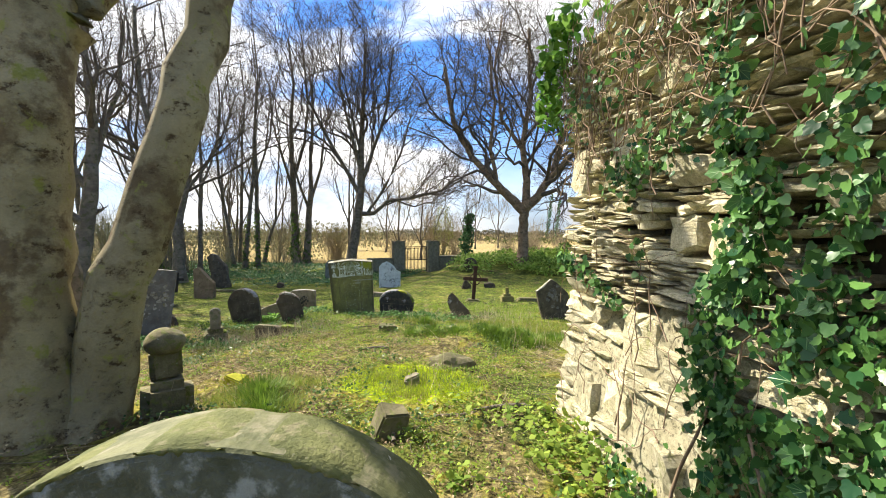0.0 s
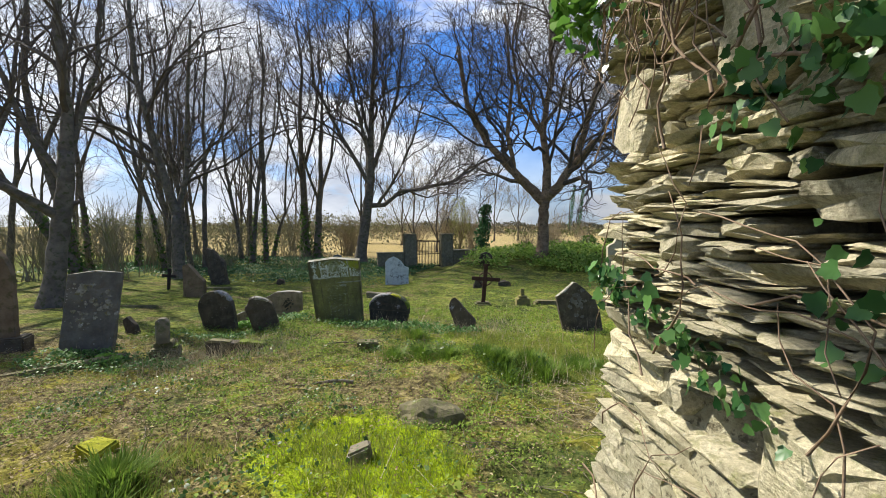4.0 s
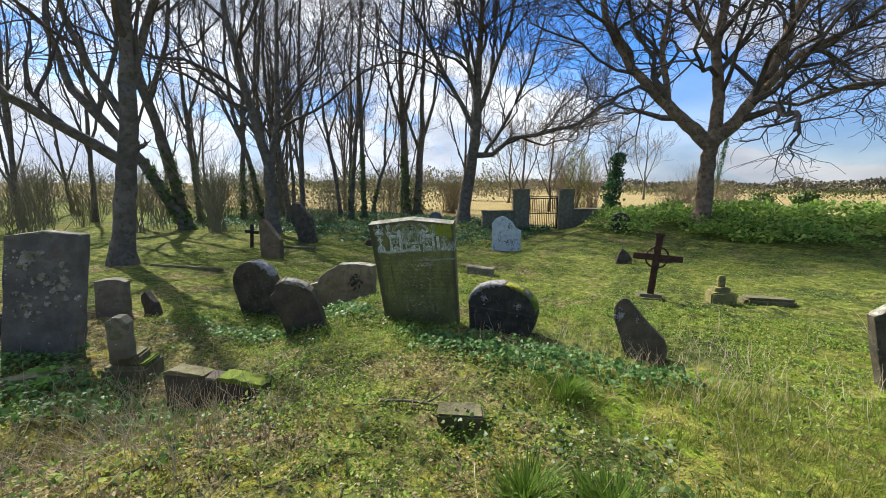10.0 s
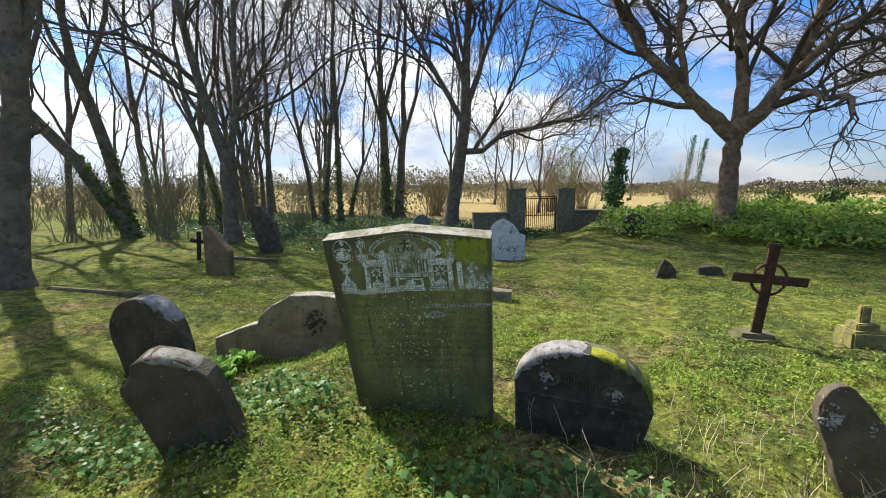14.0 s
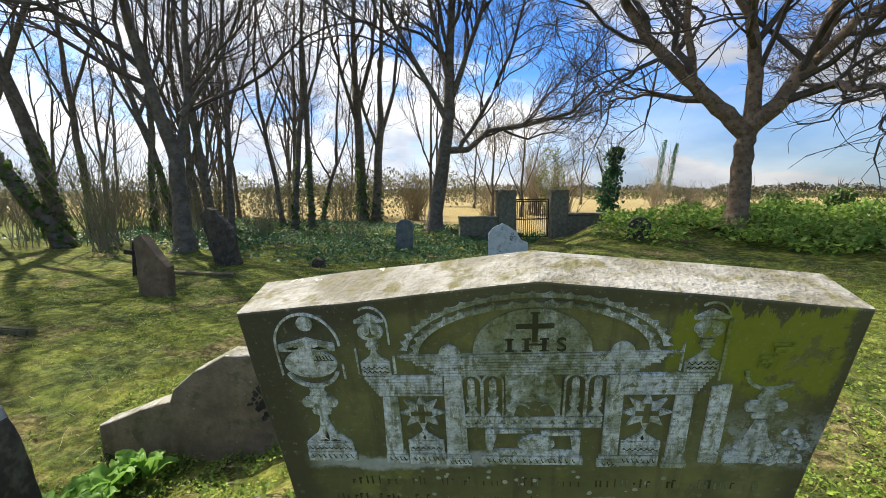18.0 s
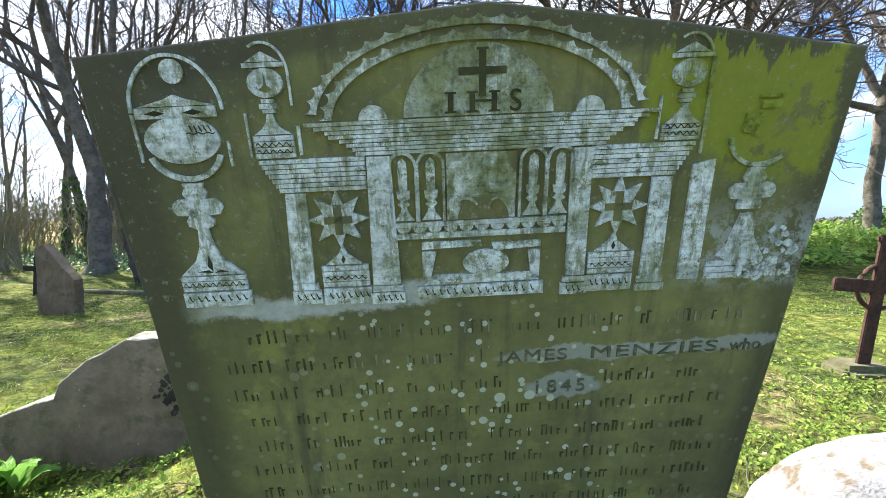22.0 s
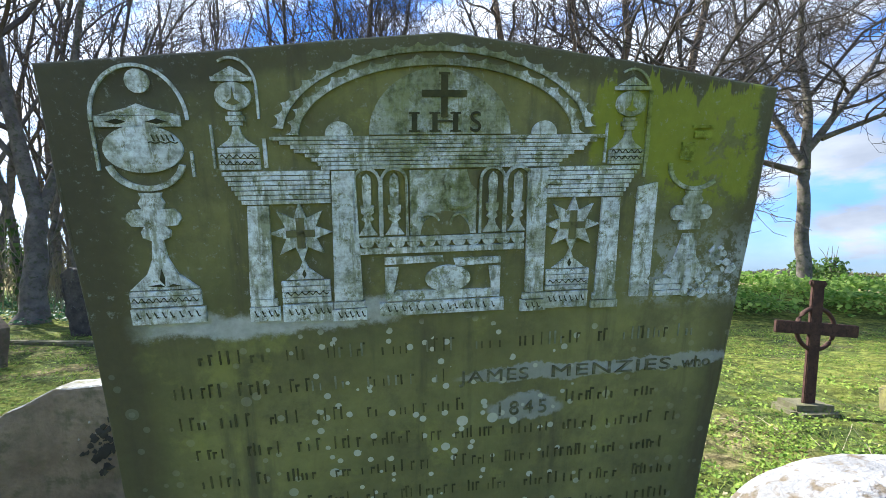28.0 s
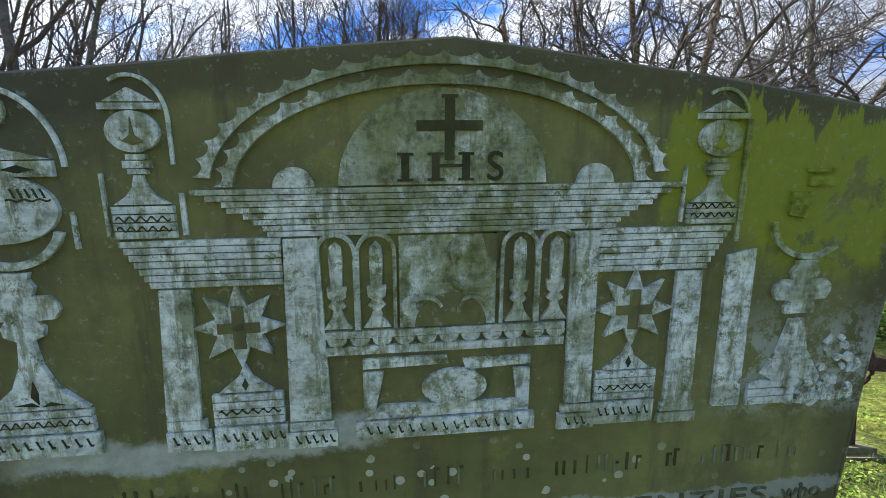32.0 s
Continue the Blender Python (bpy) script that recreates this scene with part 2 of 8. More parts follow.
M_SLATE = mottled("dark_slate", (0.06, 0.05, 0.036), (0.115, 0.095, 0.068), (0.125, 0.115, 0.075), 5, 0.85, 0.5, ((0.36, 0.35, 0.31), 34, 0.17))
M_BLACKSLATE = mottled("black_slate", (0.035, 0.034, 0.028), (0.07, 0.066, 0.05), (0.085, 0.08, 0.055), 6, 0.8, 0.5)
M_GREYLICHEN = mottled("lichened_grey_stone", (0.115, 0.108, 0.094), (0.20, 0.19, 0.165), (0.15, 0.13, 0.10), 4, 0.9, 0.6, ((0.40, 0.39, 0.35), 24, 0.2))
M_DULLMOSS = mottled("dull_moss_film", (0.095, 0.108, 0.04), (0.15, 0.16, 0.06), (0.19, 0.18, 0.10), 9, 0.9, 0.7)
M_TANSTONE = mottled("tan_sandstone", (0.20, 0.155, 0.10), (0.31, 0.25, 0.165), (0.17, 0.15, 0.085), 5, 0.92, 0.7, ((0.42, 0.40, 0.33), 26, 0.14))
M_DARKBROWN = mottled("dark_brown_stone", (0.085, 0.068, 0.048), (0.14, 0.115, 0.082), (0.10, 0.09, 0.06), 6, 0.9, 0.8, ((0.38, 0.37, 0.33), 30, 0.15))
M_WHITELICHEN = mottled("white_lichen", (0.25, 0.245, 0.235), (0.40, 0.395, 0.385), (0.17, 0.135, 0.09), 11, 0.95, 0.8)
M_YELLOWMOSS = mottled("yellow_moss", (0.30, 0.32, 0.02), (0.44, 0.43, 0.04), (0.18, 0.20, 0.03), 20, 1.0, 1.0)
M_YELLOWSTONE = mottled("yellow_lichened_stone", (0.17, 0.155, 0.075), (0.32, 0.29, 0.08), (0.12, 0.11, 0.065), 7, 0.95, 0.8)
M_GREYSTONE = mottled("grey_brown_stone", (0.17, 0.15, 0.105), (0.27, 0.235, 0.17), (0.14, 0.15, 0.075), 5, 0.9, 0.6, ((0.45, 0.44, 0.4), 22, 0.15))
M_PALESTONE = mottled("pale_limestone", (0.37, 0.33, 0.235), (0.45, 0.405, 0.295), (0.32, 0.29, 0.20), 4, 0.9, 0.4)
M_WHITESTONE = mottled("white_painted_stone", (0.50, 0.57, 0.56), (0.62, 0.68, 0.66), (0.30, 0.34, 0.32), 3, 0.85, 0.3)
M_LICHEN = mottled("lichen_crust", (0.22, 0.205, 0.15), (0.40, 0.39, 0.34), (0.19, 0.175, 0.085), 9, 0.95, 0.6, ((0.56, 0.56, 0.51), 14, 0.25))
M_BRICKPOST = mottled("weathered_pier_stone", (0.17, 0.16, 0.115), (0.28, 0.255, 0.175), (0.14, 0.15, 0.075), 6, 0.95, 0.7)
M_IRON = mottled("rusty_iron", (0.055, 0.028, 0.02), (0.095, 0.048, 0.032), (0.045, 0.022, 0.016), 14, 0.8, 0.4)
M_BLACKIRON = mottled("black_gate_iron", (0.02, 0.02, 0.02), (0.05, 0.035, 0.025), None, 20, 0.7, 0.2)
M_BARK = mottled("grey_bark", (0.13, 0.11, 0.09), (0.22, 0.19, 0.15), (0.10, 0.105, 0.055), 3.5, 0.95, 0.9, dist=0.03)
M_BARKRED = mottled("reddish_bark", (0.19, 0.13, 0.085), (0.32, 0.235, 0.155), (0.12, 0.095, 0.06), 3.5, 0.95, 0.9, dist=0.03)
M_TWIG = mottled("dark_twigs", (0.085, 0.07, 0.06), (0.14, 0.118, 0.10), None, 2, 0.9, 0.0)
M_RUBBLE = island_stone("rubble_stone", (0.42, 0.39, 0.265), (0.60, 0.56, 0.40), (0.34, 0.33, 0.20), True)
# wall core coloured near black: the shade of the gaps is in its colour
M_GAPSHADE = mottled("gap_shade_wall_core", (0.05, 0.04, 0.028), (0.085, 0.07, 0.05), None, 10, 1.0, 0.8)
M_IVY = leafy("ivy_leaf", (0.012, 0.07, 0.025), (0.13, 0.28, 0.07), 0.36, 3.0, 0.25, 0.4)
M_IVYBRIGHT = leafy("bright_ivy_leaf", (0.035, 0.13, 0.02), (0.22, 0.40, 0.08), 0.4, 1.2, 0.4)
M_STEM = mottled("ivy_stem", (0.20, 0.14, 0.09), (0.30, 0.22, 0.15), None, 12, 0.9, 0.3)
M_GRASS = leafy("grass_blade", (0.13, 0.20, 0.03), (0.33, 0.34, 0.09), 0.55, 2, 0.45)
M_WEED = leafy("ground_weed", (0.10, 0.19, 0.03), (0.33, 0.43, 0.075), 0.65, 2, 0.35)
M_LITTER = leafy("leaf_litter", (0.17, 0.115, 0.065), (0.46, 0.385, 0.235), 0.85, 2, 0.2)
M_HEDGE = leafy("far_scrub", (0.12, 0.125, 0.085), (0.20, 0.185, 0.135), 0.95, 0.4, 0.1, 0.0)
M_MOSSCLUMP = mottled("moss", (0.11, 0.16, 0.02), (0.20, 0.25, 0.035), (0.08, 0.09, 0.02), 9, 1.0, 0.8)
M_BROWNSTONE = mottled("brown_stone", (0.16, 0.115, 0.07), (0.24, 0.18, 0.115), (0.12, 0.105, 0.05), 4, 0.92, 0.5)
M_DIMSTONE = mottled("dim_grey_stone", (0.12, 0.14, 0.13), (0.2, 0.22, 0.2), None, 4, 0.92, 0.4)
M_MOSSYSTONE = mottled("mossy_stone", (0.12, 0.11, 0.06), (0.22, 0.195, 0.115), (0.13, 0.15, 0.04), 7, 0.95, 0.9, ((0.36, 0.36, 0.3), 16, 0.14))
M_MOSSRIM = mottled("moss_filmed_rim", (0.085, 0.095, 0.04), (0.15, 0.155, 0.07), (0.20, 0.19, 0.115), 5, 0.7, 0.5, ((0.40, 0.39, 0.33), 18, 0.16))
# the pale blue-grey third colour paints reflections on the wet dark face
M_SHEENSLATE = mottled("wet_slate_painted_sheen", (0.06, 0.07, 0.05), (0.12, 0.135, 0.12), (0.30, 0.33, 0.34), 6, 0.3, 0.8)
M_SCRUB = mottled("bare_scrub", (0.20, 0.17, 0.11), (0.32, 0.285, 0.18), (0.20, 0.22, 0.09), 0.6, 0.95, 0.0)
M_FARTWIG = mottled("pale_far_twigs", (0.24, 0.19, 0.12), (0.33, 0.27, 0.17), (0.22, 0.21, 0.10), 0.15, 0.95, 0.0)
M_SPRINGLEAF = leafy("young_shrub_leaf", (0.20, 0.23, 0.06), (0.36, 0.38, 0.13), 0.8, 1.0, 0.3)
M_SCRUBLEAF = leafy("pale_scrub", (0.15, 0.155, 0.085), (0.30, 0.29, 0.18), 0.9, 0.5, 0.25, 0.05)
M_HEDGEGREEN = leafy("hedge_green", (0.09, 0.13, 0.035), (0.16, 0.18, 0.06), 0.9, 0.4, 0.2)


def object_leaf(name, c1, c2):
    """Single leaves that differ by object."""
    mat, n, l, bsdf = shader(name)
    oi = n.new("ShaderNodeObjectInfo").outputs["Random"]
    tc = n.new("ShaderNodeTexCoord").outputs["Object"]
    col = blend(n, l, oi, c1, c2)
    col = blend(n, l, 0.5, col, blend(n, l, noise_node(n, l, tc, 5.0), (0.5,) * 3, (1.4, 1.35, 1.2)), "MULTIPLY")
    sep = n.new("ShaderNodeSeparateXYZ")
    l.new(tc, sep.inputs["Vector"])
    ax = calc(n, l, "ABSOLUTE", sep.outputs["X"], 0)
    ribs = calc(n, l, "ABSOLUTE", calc(n, l, "SUBTRACT", ax, calc(n, l, "MULTIPLY", calc(n, l, "SUBTRACT", sep.outputs["Y"], 0.08), 0.55)), 0)
    vein = calc(n, l, "SUBTRACT", 1.0, steps(n, l, calc(n, l, "MINIMUM", ax, ribs), 0.008, 0.03))
    col = blend(n, l, calc(n, l, "MULTIPLY", vein, 0.45), col, (0.20, 0.32, 0.13))
    l.new(col, bsdf.inputs["Base Color"])
    bsdf.inputs["Roughness"].default_value = 0.4
    relief(n, l, bsdf, vein, 0.3, 0.05)
    return mat


M_RUBBLEREST = island_stone("rubble_stone_mass", (0.42, 0.39, 0.265), (0.60, 0.56, 0.40), (0.34, 0.33, 0.20))
M_IVYOBJ = object_leaf("ivy_leaf_single", (0.012, 0.07, 0.025), (0.12, 0.27, 0.075))
M_MOSSBLADE = leafy("moss_tuft", (0.21, 0.23, 0.03), (0.43, 0.40, 0.06), 0.8, 2, 0.3)
M_IVYDIM = leafy("dull_ivy_leaf", (0.035, 0.10, 0.045), (0.09, 0.19, 0.075), 0.45, 1, 0.3)
M_STRAWSTEM = mottled("straw_stalk", (0.40, 0.33, 0.21), (0.58, 0.50, 0.34), (0.3, 0.22, 0.13), 1.5, 0.9, 0.0)


def flecked_bark(name):
    """Smooth olive bark with brown flecks drawn out sideways and mossy patches."""
    mat, n, l, bsdf = shader(name)
    tc = n.new("ShaderNodeTexCoord").outputs["Object"]
    wide = n.new("ShaderNodeMapping")
    wide.inputs["Scale"].default_value = (1, 1, 1.3)
    l.new(tc, wide.inputs["Vector"])
    base = blend(n, l, steps(n, l, noise_node(n, l, tc, 2.2, 6), 0.35, 0.65), (0.23, 0.20, 0.115), (0.34, 0.30, 0.185))
    base = blend(n, l, steps(n, l, noise_node(n, l, tc, 1.4, 8, 0.7), 0.5, 0.6), base, (0.15, 0.115, 0.065))
    flecks = noise_node(n, l, wide.outputs["Vector"], 7, 9, 0.75)
    col = blend(n, l, steps(n, l, flecks, 0.55, 0.64), base, (0.085, 0.06, 0.032))
    col = blend(n, l, steps(n, l, noise_node(n, l, tc, 5, 7, 0.7), 0.56, 0.66), col, (0.24, 0.25, 0.07))
    fine = noise_node(n, l, wide.outputs["Vector"], 50, 5, 0.7)
    col = blend(n, l, 0.6, col, blend(n, l, fine, (0.55,) * 3, (1.3,) * 3), "MULTIPLY")
    l.new(col, bsdf.inputs["Base Color"])
    bsdf.inputs["Roughness"].default_value = 0.9
    bsdf.inputs["Specular IOR Level"].default_value = 0.2
    relief(n, l, bsdf, calc(n, l, "SUBTRACT", fine, calc(n, l, "MULTIPLY", steps(n, l, flecks, 0.5, 0.66), 1.5)), 0.6, 0.012)
    return mat


M_BARKPALE = flecked_bark("smooth_olive_bark")
M_LIME = mottled("lime_mortar", (0.32, 0.295, 0.19), (0.46, 0.43, 0.29), (0.14, 0.125, 0.08), 16, 1.0, 1.0)
M_MOSSBRIGHT = leafy("vivid_moss_blade", (0.34, 0.50, 0.015), (0.55, 0.66, 0.03), 0.7, 2, 0.45)
M_DARKWEED = leafy("dark_weed", (0.045, 0.12, 0.03), (0.14, 0.26, 0.075), 0.45, 2, 0.3)
M_DOCK = leafy("dock_leaf", (0.14, 0.30, 0.05), (0.24, 0.42, 0.09), 0.45, 6, 0.4)
M_TRUNKIVY = leafy("trunk_ivy_leaf", (0.045, 0.10, 0.025), (0.15, 0.23, 0.06), 0.45, 1, 0.35)
M_GROUNDIVY = leafy("ground_ivy_leaf", (0.032, 0.080, 0.020), (0.128, 0.208, 0.044), 0.42, 2, 0.35, 0.3)
M_BANKIVY = leafy("bank_ivy_leaf", (0.12, 0.25, 0.035), (0.40, 0.54, 0.13), 0.45, 0.8, 0.55, 0.2)
M_TUSSOCK = leafy("tussock_blade", (0.08, 0.16, 0.02), (0.19, 0.29, 0.045), 0.5, 2, 0.4)

# ---- building helpers ----
def mesh_of(bm, name, material, smooth=False):
    me = bpy.data.meshes.new(name)
    bm.to_mesh(me)
    bm.free()
    me.materials.append(material)
    if smooth:
        me.polygons.foreach_set("use_smooth", [True] * len(me.polygons))
    return me


def part(name, bm, material, parent, label="", smooth=False):
    """Links a bmesh as one mesh object under a thing or a part."""
    ob = new(name, bm if isinstance(bm, bpy.types.Mesh) else mesh_of(bm, name, material, smooth))
    ob.parent = parent
    return tagged(ob, label) if label else ob


def raw_mesh(name, verts, faces, material, smooth=False):
    me = bpy.data.meshes.new(name)
    me.from_pydata(verts, [], faces)
    me.materials.append(material)
    if smooth:
        me.polygons.foreach_set("use_smooth", [True] * len(me.polygons))
    me.update()
    return me


def thing(name, m, label, category, group="", kind=""):
    ob = new(name)
    ob.matrix_world = m
    return tagged(ob, label, category, group, kind)


def box_bm(sx, sy, sz, at=(0, 0, 0), bevel=0.0, bm=None, jitter=0.0, rng=random):
    """A box centred on at, with softened and uneven edges."""
    own = bmesh.new()
    bmesh.ops.create_cube(own, size=1)
    for v in own.verts:
        v.co = Vector((v.co.x * sx + rng.uniform(-1, 1) * jitter, v.co.y * sy + rng.uniform(-1, 1) * jitter, v.co.z * sz + rng.uniform(-1, 1) * jitter))
    if bevel:
        bmesh.ops.bevel(own, geom=own.edges[:], offset=bevel, segments=2, affect="EDGES")
    for v in own.verts:
        v.co += Vector(at)
    if bm is None:
        return own
    me = bpy.data.meshes.new("tmp")
    own.to_mesh(me)
    own.free()
    bm.from_mesh(me)
    bpy.data.meshes.remove(me)
    return bm


def slab_bm(outline, thick, bevel=0.012, rough=0.004, step=0.09, seed=0, dome=0.0):
    """An upright slab: an outline in x and z, its front at y = -thick / 2, with worn faces and rounded edges."""
    bm = bmesh.new()
    pts = []
    for i, (x, z) in enumerate(outline):
        x2, z2 = outline[(i + 1) % len(outline)]
        k = max(1, int(math.hypot(x2 - x, z2 - z) / step))
        pts += [(x + (x2 - x) * j / k, z + (z2 - z) * j / k) for j in range(k)]
    face = bm.faces.new([bm.verts.new((x, -thick / 2, z)) for x, z in pts])
    out = bmesh.ops.extrude_face_region(bm, geom=[face])
    for v in out["geom"]:
        if isinstance(v, bmesh.types.BMVert):
            v.co.y = thick / 2
    bmesh.ops.recalc_face_normals(bm, faces=bm.faces[:])
    rim = [e for e in bm.edges if len(e.link_faces) == 2 and e.calc_face_angle(0) > 0.6 and abs(e.verts[0].co.y - e.verts[1].co.y) < 1e-5]
    if bevel:
        bmesh.ops.bevel(bm, geom=rim, offset=bevel, segments=3, affect="EDGES", profile=0.6)
    for v in bm.verts:
        q = v.co * 5 + Vector((seed * 3.7, seed, 0))
        v.co += noise.noise_vector(q) * rough * 2 + noise.noise_vector(q * 4) * rough
    return bm


def arc(cx, cz, rx, rz, a0, a1, k=14):
    return [(cx + rx * math.cos(radians(a0 + (a1 - a0) * i / k)), cz + rz * math.sin(radians(a0 + (a1 - a0) * i / k))) for i in range(k + 1)]


def tubes(paths):
    """Vertices and faces of many tapering tubes; a path is (points, radii, sides)."""
    verts, faces = [], []
    for pts, radii, k in paths:
        base = len(verts)
        count = len(pts)
        for i in range(count):
            a = pts[max(i - 1, 0)]
            b = pts[min(i + 1, count - 1)]
            dx, dy, dz = b[0] - a[0], b[1] - a[1], b[2] - a[2]
            ln = math.sqrt(dx * dx + dy * dy + dz * dz) or 1.0
            dx, dy, dz = dx / ln, dy / ln, dz / ln
            if abs(dz) < 0.9:
                ux, uy, uz = -dy, dx, 0.0
            else:
                ux, uy, uz = 0.0, -dz, dy
            ul = math.sqrt(ux * ux + uy * uy + uz * uz) or 1.0
            ux, uy, uz = ux / ul, uy / ul, uz / ul
            vx, vy, vz = dy * uz - dz * uy, dz * ux - dx * uz, dx * uy - dy * ux
            r = radii[i]
            x, y, z = pts[i]
            for j in range(k):
                c, s = math.cos(6.28319 * j / k) * r, math.sin(6.28319 * j / k) * r
                verts.append((x + ux * c + vx * s, y + uy * c + vy * s, z + uz * c + vz * s))
        for i in range(count - 1):
            o = base + i * k
            for j in range(k):
                j2 = (j + 1) % k
                faces.append((o + j, o + j2, o + k + j2, o + k + j))
        faces.append(tuple(base + (count - 1) * k + j for j in range(k)))
    return verts, faces


def vnoise(x, y, scale, seed):
    """Smooth value noise over arrays, 0 to 1."""
    lat = np.random.RandomState(seed).rand(64, 64)
    u, v = np.asarray(x) * scale + 1000.0, np.asarray(y) * scale + 1000.0
    i, j = np.floor(u).astype(int), np.floor(v).astype(int)
    fu, fv = u - i, v - j
    fu, fv = fu * fu * (3 - 2 * fu), fv * fv * (3 - 2 * fv)
    a, b = lat[i % 64, j % 64], lat[(i + 1) % 64, j % 64]
    c, d = lat[i % 64, (j + 1) % 64], lat[(i + 1) % 64, (j + 1) % 64]
    return (a * (1 - fu) + b * fu) * (1 - fv) + (c * (1 - fu) + d * fu) * fv


def array_mesh(name, verts, faces, material):
    """A mesh from arrays: verts (n, 3), faces (m, k)."""
    me = bpy.data.meshes.new(name)
    me.vertices.add(len(verts))
    me.vertices.foreach_set("co", np.ascontiguousarray(verts, dtype=np.float32).ravel())
    k = faces.shape[1]
    me.loops.add(faces.size)
    me.loops.foreach_set("vertex_index", np.ascontiguousarray(faces, dtype=np.int32).ravel())
    me.polygons.add(len(faces))
    me.polygons.foreach_set("loop_start", np.arange(0, faces.size, k, dtype=np.int32))
    me.update(calc_edges=True)
    me.materials.append(material)
    return me


def strew(name, template, faces, pos, yaw, tilt, size, material, turn=None):
    """Copies of a small template (k, 3) joined into one mesh, each turned, tilted and scaled."""
    t, f = np.asarray(template, float), np.asarray(faces, int)
    n = len(pos)
    ca, sa_ = np.cos(tilt)[:, None], np.sin(tilt)[:, None]
    x, y, z = t[None, :, 0], t[None, :, 1], t[None, :, 2]
    y2, z2 = y * ca - z * sa_, y * sa_ + z * ca
    if turn is not None:
        cr, sr = np.cos(turn)[:, None], np.sin(turn)[:, None]
        x, z2 = x * cr + z2 * sr, -x * sr + z2 * cr
    cy, sy = np.cos(yaw)[:, None], np.sin(yaw)[:, None]
    px, py = x * cy - y2 * sy, x * sy + y2 * cy
    s = np.asarray(size)
    s = s[:, None] if s.ndim == 1 else s
    v = np.stack([px * s, py * s, (z2 + 0 * px) * s], -1) + pos[:, None, :]
    ff = f[None] + (np.arange(n) * len(t))[:, None, None]
    return array_mesh(name, v.reshape(-1, 3), ff.reshape(-1, f.shape[1]), material)


OVAL = ([(0, 0, 0), (0.32, 0.3, 0.07), (0.26, 0.72, 0.06), (0, 1, -0.05), (-0.26, 0.72, 0.06), (-0.32, 0.3, 0.07)], [(0, 1, 2), (0, 2, 3), (0, 3, 4), (0, 4, 5)])
LEAF = ([(0, 0, 0), (0.3, 0.5, 0.1), (0, 1, -0.04), (-0.3, 0.5, 0.1)], [(0, 1, 2), (0, 2, 3)])
BLADE = ([(-0.03, 0, 0), (0.03, 0, 0), (-0.022, 0.12, 0.5), (0.022, 0.12, 0.5), (0, 0.42, 0.95)], [(0, 1, 3), (0, 3, 2), (2, 3, 4)])
IVYLEAF = ([(0, 0.1, 0.03), (0.05, 0, 0), (0.32, -0.07, 0.0), (0.5, 0.2, -0.03), (0.37, 0.4, 0.02), (0.37, 0.62, -0.02), (0.2, 0.74, 0.02), (0, 1.0, -0.06), (-0.2, 0.74, 0.02), (-0.37, 0.62, -0.02), (-0.37, 0.4, 0.02), (-0.5, 0.2, -0.03), (-0.32, -0.07, 0.0), (-0.05, 0, 0)],
           [(0, i, i + 1) for i in range(1, 13)] + [(0, 13, 1)])

# ---- ground ----
PROFILE = ((-12, 1.05), (-3, 0.93), (0, 0.85), (3, 0.70), (5, 0.55), (7.7, 0.34), (10.8, 0.20), (15, 0.08), (25, -0.12), (60, -0.3), (200, -1.2), (1500, -8.0))


def ridge(x, y, ax, ay, bx, by, wide, high):
    dx, dy = bx - ax, by - ay
    t = max(0.0, min(1.0, ((x - ax) * dx + (y - ay) * dy) / (dx * dx + dy * dy)))
    d = math.hypot(x - ax - dx * t, y - ay - dy * t)
    return high * math.exp(-(d / wide) ** 2)


def ground(x, y):
    """Height of the ground."""
    z = PROFILE[-1][1]
    for (y0, z0), (y1, z1) in zip(PROFILE, PROFILE[1:]):
        if y < y1:
            z = z0 + (z1 - z0) * max(0.0, (y - y0)) / (y1 - y0)
            break
    if y < 45:
        edge = -0.6 if y < 5.2 else (-0.6 - (y - 5.2) * 0.73 if y < 6.7 else (-1.7 - (y - 6.7) * 0.45 if y < 7.8 else -2.2))
        f = max(0.0, min(1.0, (edge - x) / 1.3))
        z -= 0.34 * f * f * (3 - 2 * f)
        z += ridge(x, y, -1.0, 24.6, 16, 22.0, 2.6, 0.6) + ridge(x, y, -9.0, 25.5, -40, 26, 2.4, 0.35)
        z += ridge(x, y, 3.6, 25.0, 16, 23.4, 1.6, 0.50) + ridge(x, y, 0.2, 25.6, 1.2, 25.4, 1.0, 0.25) - ridge(x, y, 1.25, 7.95, 1.6, 7.95, 0.45, 0.13)
        z += ridge(x, y, 1.9, 4.6, 2.3, 4.9, 0.4, 0.10) + ridge(x, y, 0.0, 6.3, 0.8, 6.6, 0.7, 0.10)
        z += 0.05 * noise.noise((x * 0.6, y * 0.6, 3)) + 0.035 * noise.noise((x * 2.3, y * 2.3, 7)) + 0.03 * noise.noise((x * 4.3, y * 4.3, 1))
        z += ridge(x, y, 1.3, 5.35, 3.2, 5.2, 0.28, 0.10)
        if -6 < x < 7 and y < 14:
            z += 0.030 * abs(noise.noise((x * 3.1, y * 3.1, 11))) + 0.022 * noise.noise((x * 8.5, y * 8.5, 5)) + 0.012 * noise.noise((x * 17, y * 17, 9))
    return z


def spaced(lo, hi, near_lo, near_hi, fine, growth=1.28):
    out = [near_lo + i * fine for i in range(int((near_hi - near_lo) / fine) + 1)]
    s, a = fine, out[-1]
    while a < hi:
        s *= growth
        a += s
        out.append(a)
    s, a = fine, out[0]
    while a > lo:
        s *= growth
        a -= s
        out.insert(0, a)
    return out


